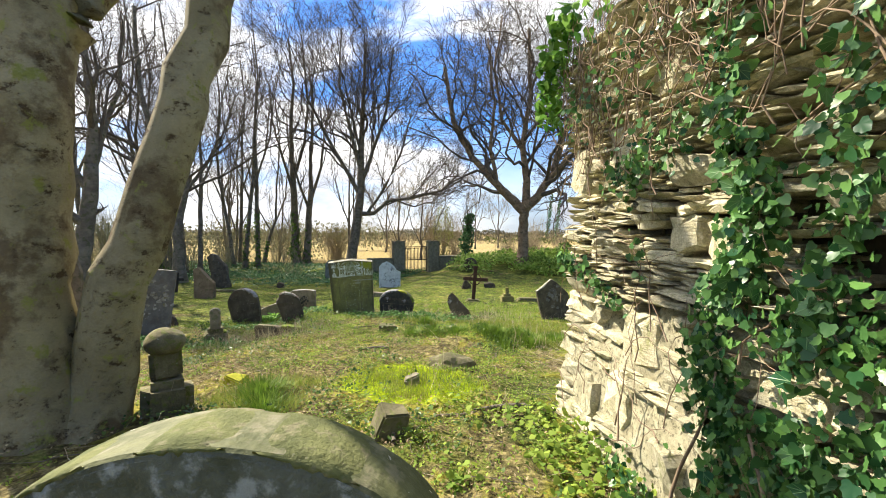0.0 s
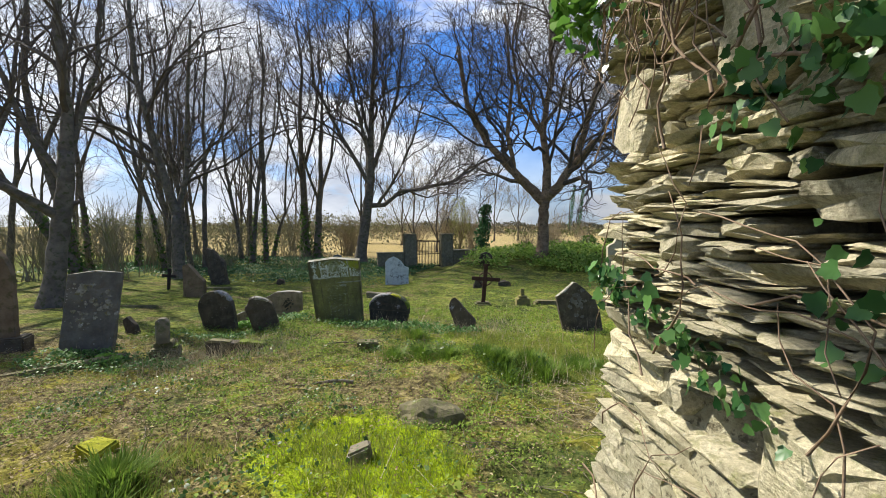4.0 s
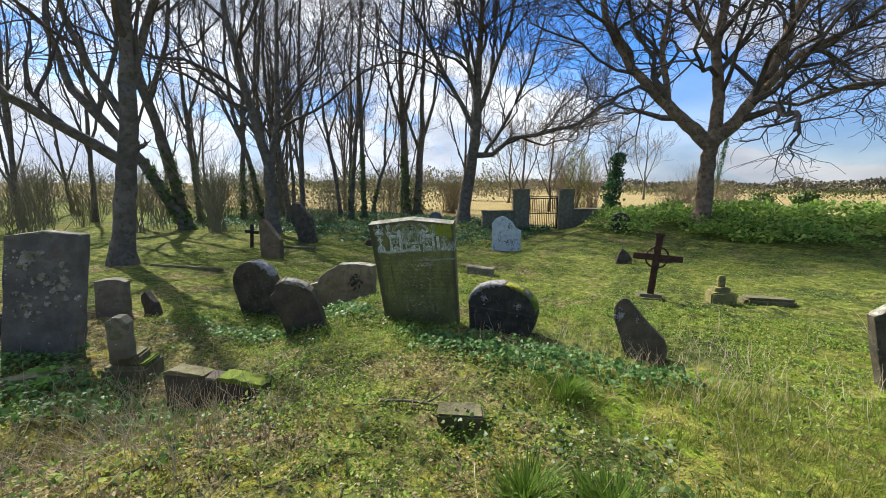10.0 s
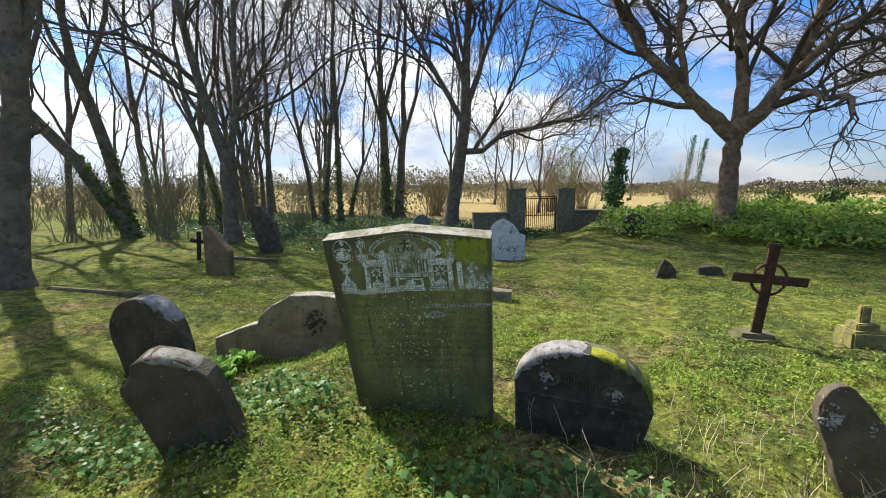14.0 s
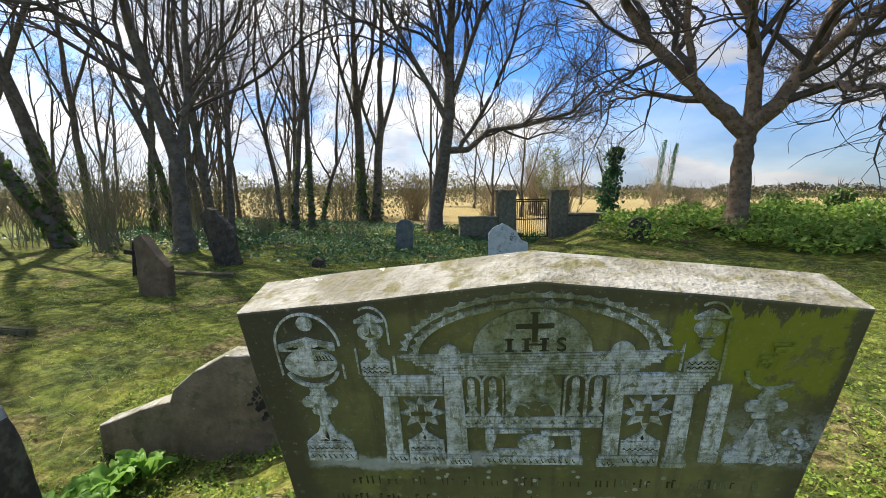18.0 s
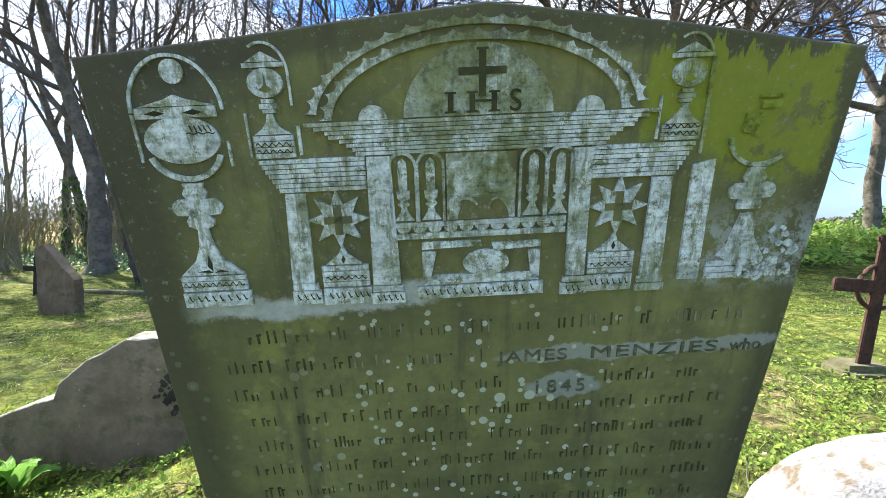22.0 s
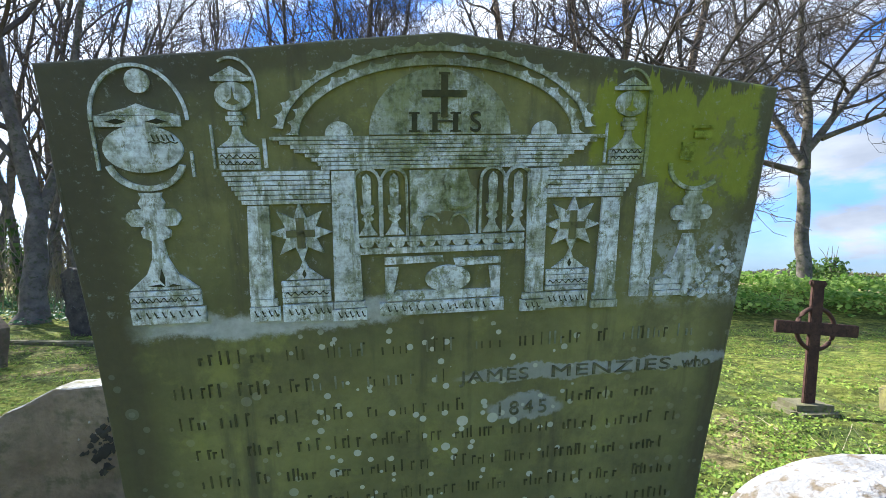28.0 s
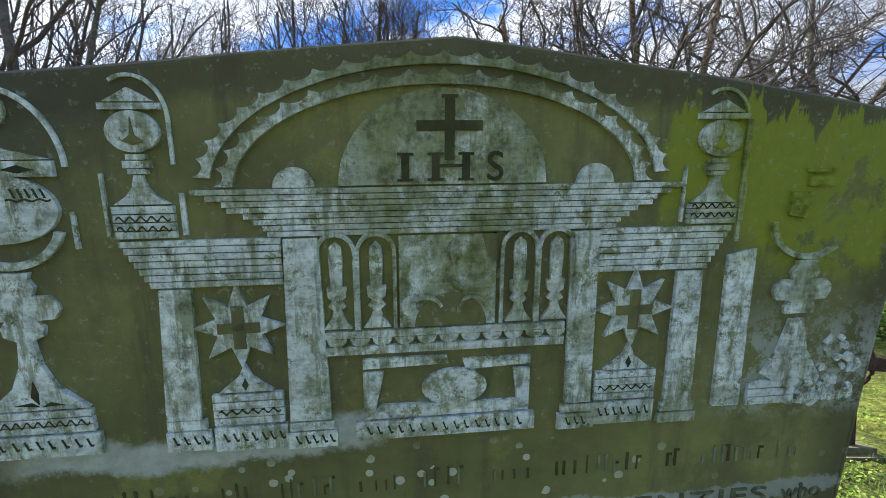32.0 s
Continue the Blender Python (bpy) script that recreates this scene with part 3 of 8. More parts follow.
gx, gy = spaced(-1500, 1500, -6, 6, 0.06), spaced(-60, 1500, -1.5, 11.5, 0.06, 1.2)
g_verts = [(x, y, ground(x, y)) for y in gy for x in gx]
w = len(gx)
g_faces = [(j * w + i, j * w + i + 1, (j + 1) * w + i + 1, (j + 1) * w + i) for j in range(len(gy) - 1) for i in range(w - 1)]


def ground_material():
    mat, n, l, bsdf = shader("churchyard_turf")
    tc = n.new("ShaderNodeTexCoord").outputs["Object"]
    sep = n.new("ShaderNodeSeparateXYZ")
    l.new(tc, sep.inputs["Vector"])
    X, Y = sep.outputs["X"], sep.outputs["Y"]
    moss = blend(n, l, steps(n, l, noise_node(n, l, tc, 5), 0.35, 0.65), (0.125, 0.17, 0.03), (0.27, 0.29, 0.07))
    leafm = blend(n, l, steps(n, l, noise_node(n, l, tc, 14), 0.4, 0.6), (0.06, 0.09, 0.022), (0.14, 0.175, 0.05))
    brown = blend(n, l, steps(n, l, noise_node(n, l, tc, 18), 0.35, 0.65), (0.11, 0.088, 0.042), (0.37, 0.315, 0.15))
    col = blend(n, l, steps(n, l, noise_node(n, l, tc, 0.9, 8, 0.65), 0.42, 0.55), leafm, moss)
    far = steps(n, l, Y, 4.2, 7.0)
    bare = calc(n, l, "SUBTRACT", noise_node(n, l, tc, 0.8, 9, 0.7), calc(n, l, "MULTIPLY", far, 0.10))
    side = calc(n, l, "MULTIPLY", calc(n, l, "MULTIPLY", calc(n, l, "SUBTRACT", 1.0, steps(n, l, X, -3.0, 1.5)), calc(n, l, "SUBTRACT", 1.0, steps(n, l, Y, 5.8, 7.4))), 0.075)
    bare = calc(n, l, "SUBTRACT", calc(n, l, "ADD", bare, side), calc(n, l, "MULTIPLY", steps(n, l, X, 0.0, 2.5), 0.03))
    col = blend(n, l, steps(n, l, bare, 0.42, 0.52), col, brown)

    gold = steps(n, l, noise_node(n, l, tc, 1.9, 9, 0.7), 0.50, 0.58)
    col = blend(n, l, calc(n, l, "MULTIPLY", gold, calc(n, l, "SUBTRACT", 0.75, calc(n, l, "MULTIPLY", far, 0.55))), col, blend(n, l, noise_node(n, l, tc, 26, 5), (0.17, 0.17, 0.03), (0.44, 0.40, 0.06)))

    def patch(cx, cy, r, lo, hi):
        d = n.new("ShaderNodeVectorMath")
        d.operation = "DISTANCE"
        l.new(tc, d.inputs[0])
        d.inputs[1].default_value = (cx, cy, ground(cx, cy))
        s = calc(n, l, "ADD", calc(n, l, "DIVIDE", d.outputs["Value"], r), calc(n, l, "MULTIPLY", calc(n, l, "SUBTRACT", noise_node(n, l, tc, 2.2, 8, 0.65), 0.5), 1.1))
        return calc(n, l, "SUBTRACT", 1.0, steps(n, l, s, lo, hi))
    col = blend(n, l, patch(1.95, 2.66, 0.80, 0.75, 1.0), col, blend(n, l, noise_node(n, l, tc, 6), (0.30, 0.42, 0.02), (0.46, 0.56, 0.03)))
    for cx, cy, r in ((3.4, 6.2, 1.9), (4.6, 8.2, 2.2), (1.9, 7.0, 1.2)):
        col = blend(n, l, patch(cx, cy, r, 0.7, 1.0), col, blend(n, l, steps(n, l, noise_node(n, l, tc, 3.5, 6, 0.7), 0.4, 0.6), (0.20, 0.29, 0.03), (0.31, 0.30, 0.07)))
    col = blend(n, l, steps(n, l, Y, 26.0, 29.0), col, blend(n, l, noise_node(n, l, tc, 0.12), (0.36, 0.29, 0.10), (0.46, 0.36, 0.20)))
    col = blend(n, l, 0.75, col, blend(n, l, noise_node(n, l, tc, 45, 4), (0.35, 0.35, 0.35), (1.4, 1.4, 1.35)), "MULTIPLY")
    col = blend(n, l, 0.8, col, blend(n, l, steps(n, l, noise_node(n, l, tc, 8, 6, 0.7), 0.40, 0.62), (0.42,) * 3, (1.3, 1.28, 1.2)), "MULTIPLY")
    l.new(col, bsdf.inputs["Base Color"])
    bsdf.inputs["Roughness"].default_value = 1.0
    bsdf.inputs["Specular IOR Level"].default_value = 0.1
    h = calc(n, l, "ADD", noise_node(n, l, tc, 22, 6, 0.7), calc(n, l, "MULTIPLY", noise_node(n, l, tc, 70, 3), 0.5))
    relief(n, l, bsdf, h, 1.0, 0.05)
    return mat


ground_ob = tagged(new("ground", raw_mesh("ground", g_verts, g_faces, ground_material(), True)), "mossy churchyard turf with leaf litter and pale fields beyond", "ground", kind="structure")
gxa, gya = np.array(gx), np.array(gy)
gza = np.array([v[2] for v in g_verts]).reshape(len(gy), len(gx))


def ground_at(x, y):
    """Height of the ground mesh over arrays."""
    i = np.clip(np.searchsorted(gxa, x) - 1, 0, len(gxa) - 2)
    j = np.clip(np.searchsorted(gya, y) - 1, 0, len(gya) - 2)
    fx, fy = (x - gxa[i]) / (gxa[i + 1] - gxa[i]), (y - gya[j]) / (gya[j + 1] - gya[j])
    return (gza[j, i] * (1 - fx) + gza[j, i + 1] * fx) * (1 - fy) + (gza[j + 1, i] * (1 - fx) + gza[j + 1, i + 1] * fx) * fy

# ---- the carved headstone ----
def carved_face():
    """Algae-green slate with a pale band, lichen dots and yellow moss."""
    mat, n, l, bsdf = shader("algae_green_slate")
    tc = n.new("ShaderNodeTexCoord").outputs["Object"]
    sep = n.new("ShaderNodeSeparateXYZ")
    l.new(tc, sep.inputs["Vector"])
    X, Z = sep.outputs["X"], sep.outputs["Z"]
    big = noise_node(n, l, tc, 2.6, 5)
    fine = noise_node(n, l, tc, 60, 5, 0.7)
    streak = n.new("ShaderNodeMapping")
    streak.inputs["Scale"].default_value = (9, 9, 1.1)
    l.new(tc, streak.inputs["Vector"])
    run = noise_node(n, l, streak.outputs["Vector"], 2.0, 6, 0.65)
    col = blend(n, l, steps(n, l, big, 0.36, 0.64), (0.145, 0.147, 0.062), (0.25, 0.252, 0.093))
    col = blend(n, l, calc(n, l, "MULTIPLY", steps(n, l, noise_node(n, l, tc, 7, 8, 0.75), 0.48, 0.62), 0.6), col, (0.135, 0.13, 0.065))
    col = blend(n, l, calc(n, l, "MULTIPLY", steps(n, l, noise_node(n, l, tc, 4.3, 8, 0.7), 0.54, 0.64), 0.6), col, (0.31, 0.325, 0.09))
    corner = calc(n, l, "ADD", calc(n, l, "SUBTRACT", calc(n, l, "MULTIPLY", Z, 0.6), X), calc(n, l, "MULTIPLY", noise_node(n, l, tc, 5, 6, 0.7), 0.25))
    col = blend(n, l, calc(n, l, "MULTIPLY", steps(n, l, corner, 1.18, 1.36), 0.75), col, (0.075, 0.075, 0.058))
    col = blend(n, l, steps(n, l, run, 0.5, 0.72), col, (0.12, 0.115, 0.062))
    edge = steps(n, l, calc(n, l, "ABSOLUTE", X, 0), 0.41, 0.47)
    rim = calc(n, l, "ADD", calc(n, l, "ADD", Z, calc(n, l, "MULTIPLY", calc(n, l, "ABSOLUTE", X, 0), 0.118)), calc(n, l, "MULTIPLY", noise_node(n, l, tc, 12, 7, 0.7), 0.05))
    edge = calc(n, l, "MAXIMUM", edge, steps(n, l, rim, 1.415, 1.44))
    col = blend(n, l, calc(n, l, "MULTIPLY", edge, 0.7), col, (0.085, 0.078, 0.045))
    # grey bloom left along the foot of the carving
    wob = calc(n, l, "MULTIPLY", calc(n, l, "SUBTRACT", noise_node(n, l, tc, 9, 10, 0.75), 0.5), 0.08)
    zz = calc(n, l, "ADD", Z, wob)
    foot = calc(n, l, "SUBTRACT", zz, calc(n, l, "MULTIPLY", calc(n, l, "MAXIMUM", calc(n, l, "ADD", X, 0.28), 0.0), 0.10))
    band = calc(n, l, "MULTIPLY", steps(n, l, foot, 1.010, 1.022), calc(n, l, "SUBTRACT", 1.0, steps(n, l, foot, 1.045, 1.06)))
    band = calc(n, l, "MULTIPLY", band, calc(n, l, "MULTIPLY", calc(n, l, "SUBTRACT", 1.0, steps(n, l, X, -0.12, 0.08)), steps(n, l, calc(n, l, "ADD", X, wob), -0.47, -0.40)))
    col = blend(n, l, calc(n, l, "MULTIPLY", band, calc(n, l, "ADD", 0.45, calc(n, l, "MULTIPLY", fine, 0.8))), col, (0.52, 0.56, 0.54))
    # a scraped patch round the lettering
    for cx, cz, rx, rz in ((0.132, 0.869, 0.066, 0.025), (0.165, 0.934, 0.15, 0.016), (0.35, 0.939, 0.14, 0.015)):
        dx = calc(n, l, "DIVIDE", calc(n, l, "SUBTRACT", X, cx), rx)
        dz = calc(n, l, "DIVIDE", calc(n, l, "SUBTRACT", zz, cz), rz)
        d = calc(n, l, "ADD", calc(n, l, "MULTIPLY", dx, dx), calc(n, l, "MULTIPLY", dz, dz))
        col = blend(n, l, calc(n, l, "MULTIPLY", calc(n, l, "SUBTRACT", 1.0, steps(n, l, d, 0.75, 1.15)), 0.7), col, (0.40, 0.43, 0.40))
    # yellow-green moss hanging from the upper corner
    drip = calc(n, l, "ADD", Z, calc(n, l, "MULTIPLY", calc(n, l, "SUBTRACT", run, 0.5), 0.26))
    reach = calc(n, l, "ADD", calc(n, l, "ADD", Z, calc(n, l, "MULTIPLY", wob, 1.6)), calc(n, l, "MULTIPLY", steps(n, l, X, 0.27, 0.36), 0.07))
    moss = calc(n, l, "MULTIPLY", steps(n, l, calc(n, l, "ADD", X, wob), 0.205, 0.215), steps(n, l, reach, 1.262, 1.295))
    moss = calc(n, l, "MULTIPLY", moss, calc(n, l, "SUBTRACT", 1.0, steps(n, l, drip, 1.372, 1.378)))
    moss = calc(n, l, "MULTIPLY", moss, calc(n, l, "SUBTRACT", 1.0, steps(n, l, calc(n, l, "ADD", X, wob), 0.462, 0.474)))
    moss = calc(n, l, "MULTIPLY", moss, calc(n, l, "SUBTRACT", 1.0, calc(n, l, "MULTIPLY", steps(n, l, noise_node(n, l, tc, 11, 6, 0.7), 0.56, 0.60), 0.8)))
    col = blend(n, l, calc(n, l, "MULTIPLY", moss, 0.9), col, (0.27, 0.31, 0.03))
    # speckled lichen about the carving, thickest by the worn chalice
    speck = steps(n, l, noise_node(n, l, tc, 75, 7, 0.75), 0.57, 0.64)
    upper = steps(n, l, Z, 1.03, 1.06)
    col = blend(n, l, calc(n, l, "MULTIPLY", calc(n, l, "MULTIPLY", speck, upper), 0.5), col, (0.36, 0.39, 0.34))
    worn = calc(n, l, "MULTIPLY", steps(n, l, X, 0.27, 0.34), calc(n, l, "MULTIPLY", upper, calc(n, l, "SUBTRACT", 1.0, steps(n, l, zz, 1.12, 1.20))))
    worn = calc(n, l, "MULTIPLY", worn, steps(n, l, noise_node(n, l, tc, 26, 9, 0.78), 0.46, 0.54))
    col = blend(n, l, calc(n, l, "MULTIPLY", worn, 0.75), col, (0.44, 0.48, 0.45))
    # round lichen dots, thick below the carving
    for scale, size, keep in ((24.0, 0.24, 0.45), (60.0, 0.34, 0.35)):
        v = n.new("ShaderNodeTexVoronoi")
        v.inputs["Scale"].default_value = scale
        v.inputs["Randomness"].default_value = 1.0
        l.new(tc, v.inputs["Vector"])
        vs = n.new("ShaderNodeSeparateXYZ")
        l.new(v.outputs["Color"], vs.inputs["Vector"])
        some = calc(n, l, "GREATER_THAN", vs.outputs["X"], keep)
        low = calc(n, l, "SUBTRACT", 1.0, steps(n, l, Z, 1.0, 1.04))
        mid = calc(n, l, "SUBTRACT", 1.0, steps(n, l, calc(n, l, "ABSOLUTE", calc(n, l, "SUBTRACT", X, 0.0), 0), 0.10, 0.34))
        dot = calc(n, l, "LESS_THAN", v.outputs["Distance"], calc(n, l, "MULTIPLY", vs.outputs["Y"], size))
        dot = calc(n, l, "MULTIPLY", calc(n, l, "MULTIPLY", dot, some), calc(n, l, "MULTIPLY", low, calc(n, l, "ADD", mid, 0.12)))
        col = blend(n, l, dot, col, (0.55, 0.58, 0.46))
    col = blend(n, l, 0.6, col, blend(n, l, fine, (0.6, 0.6, 0.6), (1.3, 1.3, 1.3)), "MULTIPLY")
    l.new(col, bsdf.inputs["Base Color"])
    bsdf.inputs["Roughness"].default_value = 0.75
    bsdf.inputs["Specular IOR Level"].default_value = 0.3
    relief(n, l, bsdf, calc(n, l, "ADD", fine, run), 0.35, 0.004)
    return mat


def carved_relief():
    """Pale lichen on the raised carving, worn through to green in places."""
    mat, n, l, bsdf = shader("lichened_carving")
    tc = n.new("ShaderNodeTexCoord").outputs["Object"]
    sep = n.new("ShaderNodeSeparateXYZ")
    l.new(tc, sep.inputs["Vector"])
    fine = noise_node(n, l, tc, 90, 6, 0.7)
    col = blend(n, l, steps(n, l, noise_node(n, l, tc, 9, 5), 0.35, 0.65), (0.62, 0.67, 0.66), (0.84, 0.90, 0.90))
    col = blend(n, l, calc(n, l, "MULTIPLY", steps(n, l, noise_node(n, l, tc, 5.5, 8, 0.75), 0.50, 0.60), 0.7), col, (0.26, 0.285, 0.14))
    col = blend(n, l, steps(n, l, noise_node(n, l, tc, 20, 8, 0.8), 0.53, 0.63), col, (0.30, 0.33, 0.20))
    col = blend(n, l, steps(n, l, noise_node(n, l, tc, 48, 8, 0.8), 0.54, 0.61), col, (0.24, 0.26, 0.14))
    drawn = n.new("ShaderNodeMapping")
    drawn.inputs["Scale"].default_value = (70, 70, 13)
    l.new(tc, drawn.inputs["Vector"])
    col = blend(n, l, calc(n, l, "MULTIPLY", steps(n, l, noise_node(n, l, drawn.outputs["Vector"], 1.0, 7, 0.75), 0.50, 0.60), 0.75), col, (0.25, 0.27, 0.15))
    # the middle keeps more of its green
    mid = calc(n, l, "SUBTRACT", 1.0, steps(n, l, calc(n, l, "ABSOLUTE", sep.outputs["X"], 0), 0.05, 0.17))
    mid = calc(n, l, "MULTIPLY", mid, steps(n, l, sep.outputs["Z"], 1.12, 1.20))
    col = blend(n, l, calc(n, l, "MULTIPLY", calc(n, l, "MULTIPLY", mid, steps(n, l, noise_node(n, l, tc, 8, 9, 0.78), 0.40, 0.54)), 0.82), col, (0.22, 0.245, 0.10))
    # the crown of the arch has worn to bare brown and green stone
    crown = calc(n, l, "MULTIPLY", steps(n, l, calc(n, l, "ADD", sep.outputs["Z"], calc(n, l, "MULTIPLY", sep.outputs["X"], 0.25)), 1.33, 1.42), steps(n, l, noise_node(n, l, tc, 13, 9, 0.8), 0.44, 0.53))
    col = blend(n, l, calc(n, l, "MULTIPLY", crown, 0.68), col, (0.17, 0.175, 0.075))
    mossy = calc(n, l, "MULTIPLY", steps(n, l, noise_node(n, l, tc, 14, 8, 0.75), 0.30, 0.46), steps(n, l, sep.outputs["X"], 0.22, 0.32))
    mossy = calc(n, l, "MULTIPLY", mossy, steps(n, l, sep.outputs["Z"], 1.2, 1.28))
    col = blend(n, l, mossy, col, (0.26, 0.30, 0.045))
    tool = n.new("ShaderNodeMapping")
    tool.inputs["Scale"].default_value = (6, 6, 150)
    l.new(tc, tool.inputs["Vector"])
    lines = noise_node(n, l, tool.outputs["Vector"], 1.0, 3, 0.6)
    col = blend(n, l, 0.22, col, blend(n, l, steps(n, l, lines, 0.38, 0.55), (0.45, 0.47, 0.42), (1.1, 1.1, 1.1)), "MULTIPLY")
    col = blend(n, l, 0.8, col, blend(n, l, steps(n, l, fine, 0.32, 0.58), (0.45, 0.46, 0.41), (1.15, 1.17, 1.2)), "MULTIPLY")
    l.new(col, bsdf.inputs["Base Color"])
    bsdf.inputs["Roughness"].default_value = 0.95
    bsdf.inputs["Specular IOR Level"].default_value = 0.15
    relief(n, l, bsdf, fine, 0.5, 0.004)
    return mat


M_FACE, M_CARVE = carved_face(), carved_relief()
M_CUT = mottled("dark_cut_lettering", (0.045, 0.048, 0.024), (0.08, 0.083, 0.04), None, 30, 0.9, 0.0)
M_WORNCUT = mottled("worn_cut_lettering", (0.10, 0.104, 0.055), (0.17, 0.175, 0.095), (0.26, 0.275, 0.20), 45, 0.9, 0.0)
M_FAINTCUT = mottled("faint_cut_lettering", (0.06, 0.062, 0.028), (0.12, 0.122, 0.05), None, 18, 0.9, 0.0)
M_PALECUT = mottled("pale_worn_lettering", (0.20, 0.22, 0.13), (0.32, 0.34, 0.24), None, 30, 0.9, 0.0)
YAW = 18.73
T = 0.12
MAIN = pose(-1.112, 7.765, 0.297, 16.2, -2.2, YAW)
main_bm = slab_bm([(-0.500, -0.09), (0.452, -0.09), (0.496, 1.379), (0.0, 1.439), (-0.512, 1.386)], T, 0.006, 0.0012, 0.06, 3)
for v in main_bm.verts:
    v.co.y += T / 2
me = mesh_of(main_bm, "carved_headstone", M_FACE)
me.materials.append(M_LICHEN)
for p in me.polygons:
    if p.normal.z > 0.75:
        p.material_index = 1
main_stone = new("carved_headstone", me)
main_stone.matrix_world = MAIN
tagged(main_stone, "large carved slate headstone, green with algae, leaning forward", "gravestone", "gravestones")

def flat(polys, depth=0.005, at=0.0):
    """Raised flat shapes: outlines in x and z, standing proud of the face."""
    bm = bmesh.new()
    for pts in polys:
        a = sum(x1 * z2 - x2 * z1 for (x1, z1), (x2, z2) in zip(pts, pts[1:] + pts[:1]))
        pts = pts if a > 0 else pts[::-1]
        front = [bm.verts.new((x, at - depth, z)) for x, z in pts]
        back = [bm.verts.new((x, at + 0.003, z)) for x, z in pts]
        bm.faces.new(front)
        for i in range(len(pts)):
            j = (i + 1) % len(pts)
            bm.faces.new((front[j], front[i], back[i], back[j]))
    bmesh.ops.recalc_face_normals(bm, faces=bm.faces[:])
    return bm


def rect(x0, x1, z0, z1):
    return [(min(x0, x1), z0), (max(x0, x1), z0), (max(x0, x1), z1), (min(x0, x1), z1)]


def ring(cx, cz, rx0, rz0, rx1, rz1, a0=0, a1=180, k=24):
    return [arc(cx, cz, rx1, rz1, a0, a1, k) + arc(cx, cz, rx0, rz0, a1, a0, k)]


def mirrored(half):
    """Outline from a right half given top to bottom as offsets from the axis."""
    return lambda cx: [(cx + x, z) for x, z in half] + [(cx - x, z) for x, z in half[::-1] if x > 1e-6]


def skewed(pts):
    """The carving sits a little off the stone's axis and climbs slightly to one side."""
    return [(x - 0.0103, z + 0.0151 * (x - 0.0103) + 0.003) for x, z in pts]


def carve(name, polys, depth=0.005, material=None, label="", at=0.0):
    return part(name, flat([skewed(q) for q in polys], depth, at), material or M_CARVE, main_stone, label)


def carve_set(name, child, polys, depth=0.005):
    """A carved member whose pieces can be told apart: the first is the part, the others lie under it."""
    top_ = carve(name, polys[:1], depth)
    for p in polys[1:]:
        part(child, flat([skewed(p)], depth), M_CARVE, top_)
    return top_


def courses(x0, x1, z0, z1, k, slope=0.0):
    """Thin raised mouldings one above the other; slope draws the upper ones out."""
    out = []
    for i in range(k):
        a, b = z0 + (z1 - z0) * i / k, z0 + (z1 - z0) * (i + 0.85) / k
        e = slope * i / max(1, k - 1)
        out.append(rect(x0 - e * (x0 < 0) if x0 < 0 else x0, x1 + e if x1 > 0 else x1, a, b))
    return out


def scalloped(cx, cz, r_in, r_tip, r_bite, a0, a1, k):
    """A curved band whose outer edge is bitten into hollows."""
    inner = [(cx + r_in[0] * math.cos(radians(a1 + (a0 - a1) * i / (k * 4))), cz + r_in[1] * math.sin(radians(a1 + (a0 - a1) * i / (k * 4)))) for i in range(k * 4 + 1)]
    outer = []
    for i in range(k * 6 + 1):
        a, u = radians(a0 + (a1 - a0) * i / (k * 6)), (i % 6) / 6
        f = math.sin(math.pi * u) ** 0.6
        outer.append((cx + (r_tip[0] + (r_bite[0] - r_tip[0]) * f) * math.cos(a), cz + (r_tip[1] + (r_bite[1] - r_tip[1]) * f) * math.sin(a)))
    return outer + inner


carve("arch_band", [scalloped(-0.002, 1.301, (0.190, 0.092), (0.2065, 0.1055), (0.199, 0.0995), 2, 178, 20)])
carve("arch_band", [scalloped(-0.002, 1.301, (0.2105, 0.109), (0.2255, 0.1205), (0.2185, 0.1152), 6, 174, 22)], 0.004)
carve("medallion", [arc(-0.001, 1.304, 0.098, 0.086, 0, 180, 28)], 0.004)
carve_set("cornice", "moulding", [rect(-0.229 + c0, 0.238 - c0 * 1.05, 1.2975 - 0.0056 * i, 1.3022 - 0.0056 * i) for i, c0 in enumerate((0.0, 0.012, 0.026, 0.030, 0.044, 0.052, 0.060, 0.064))])
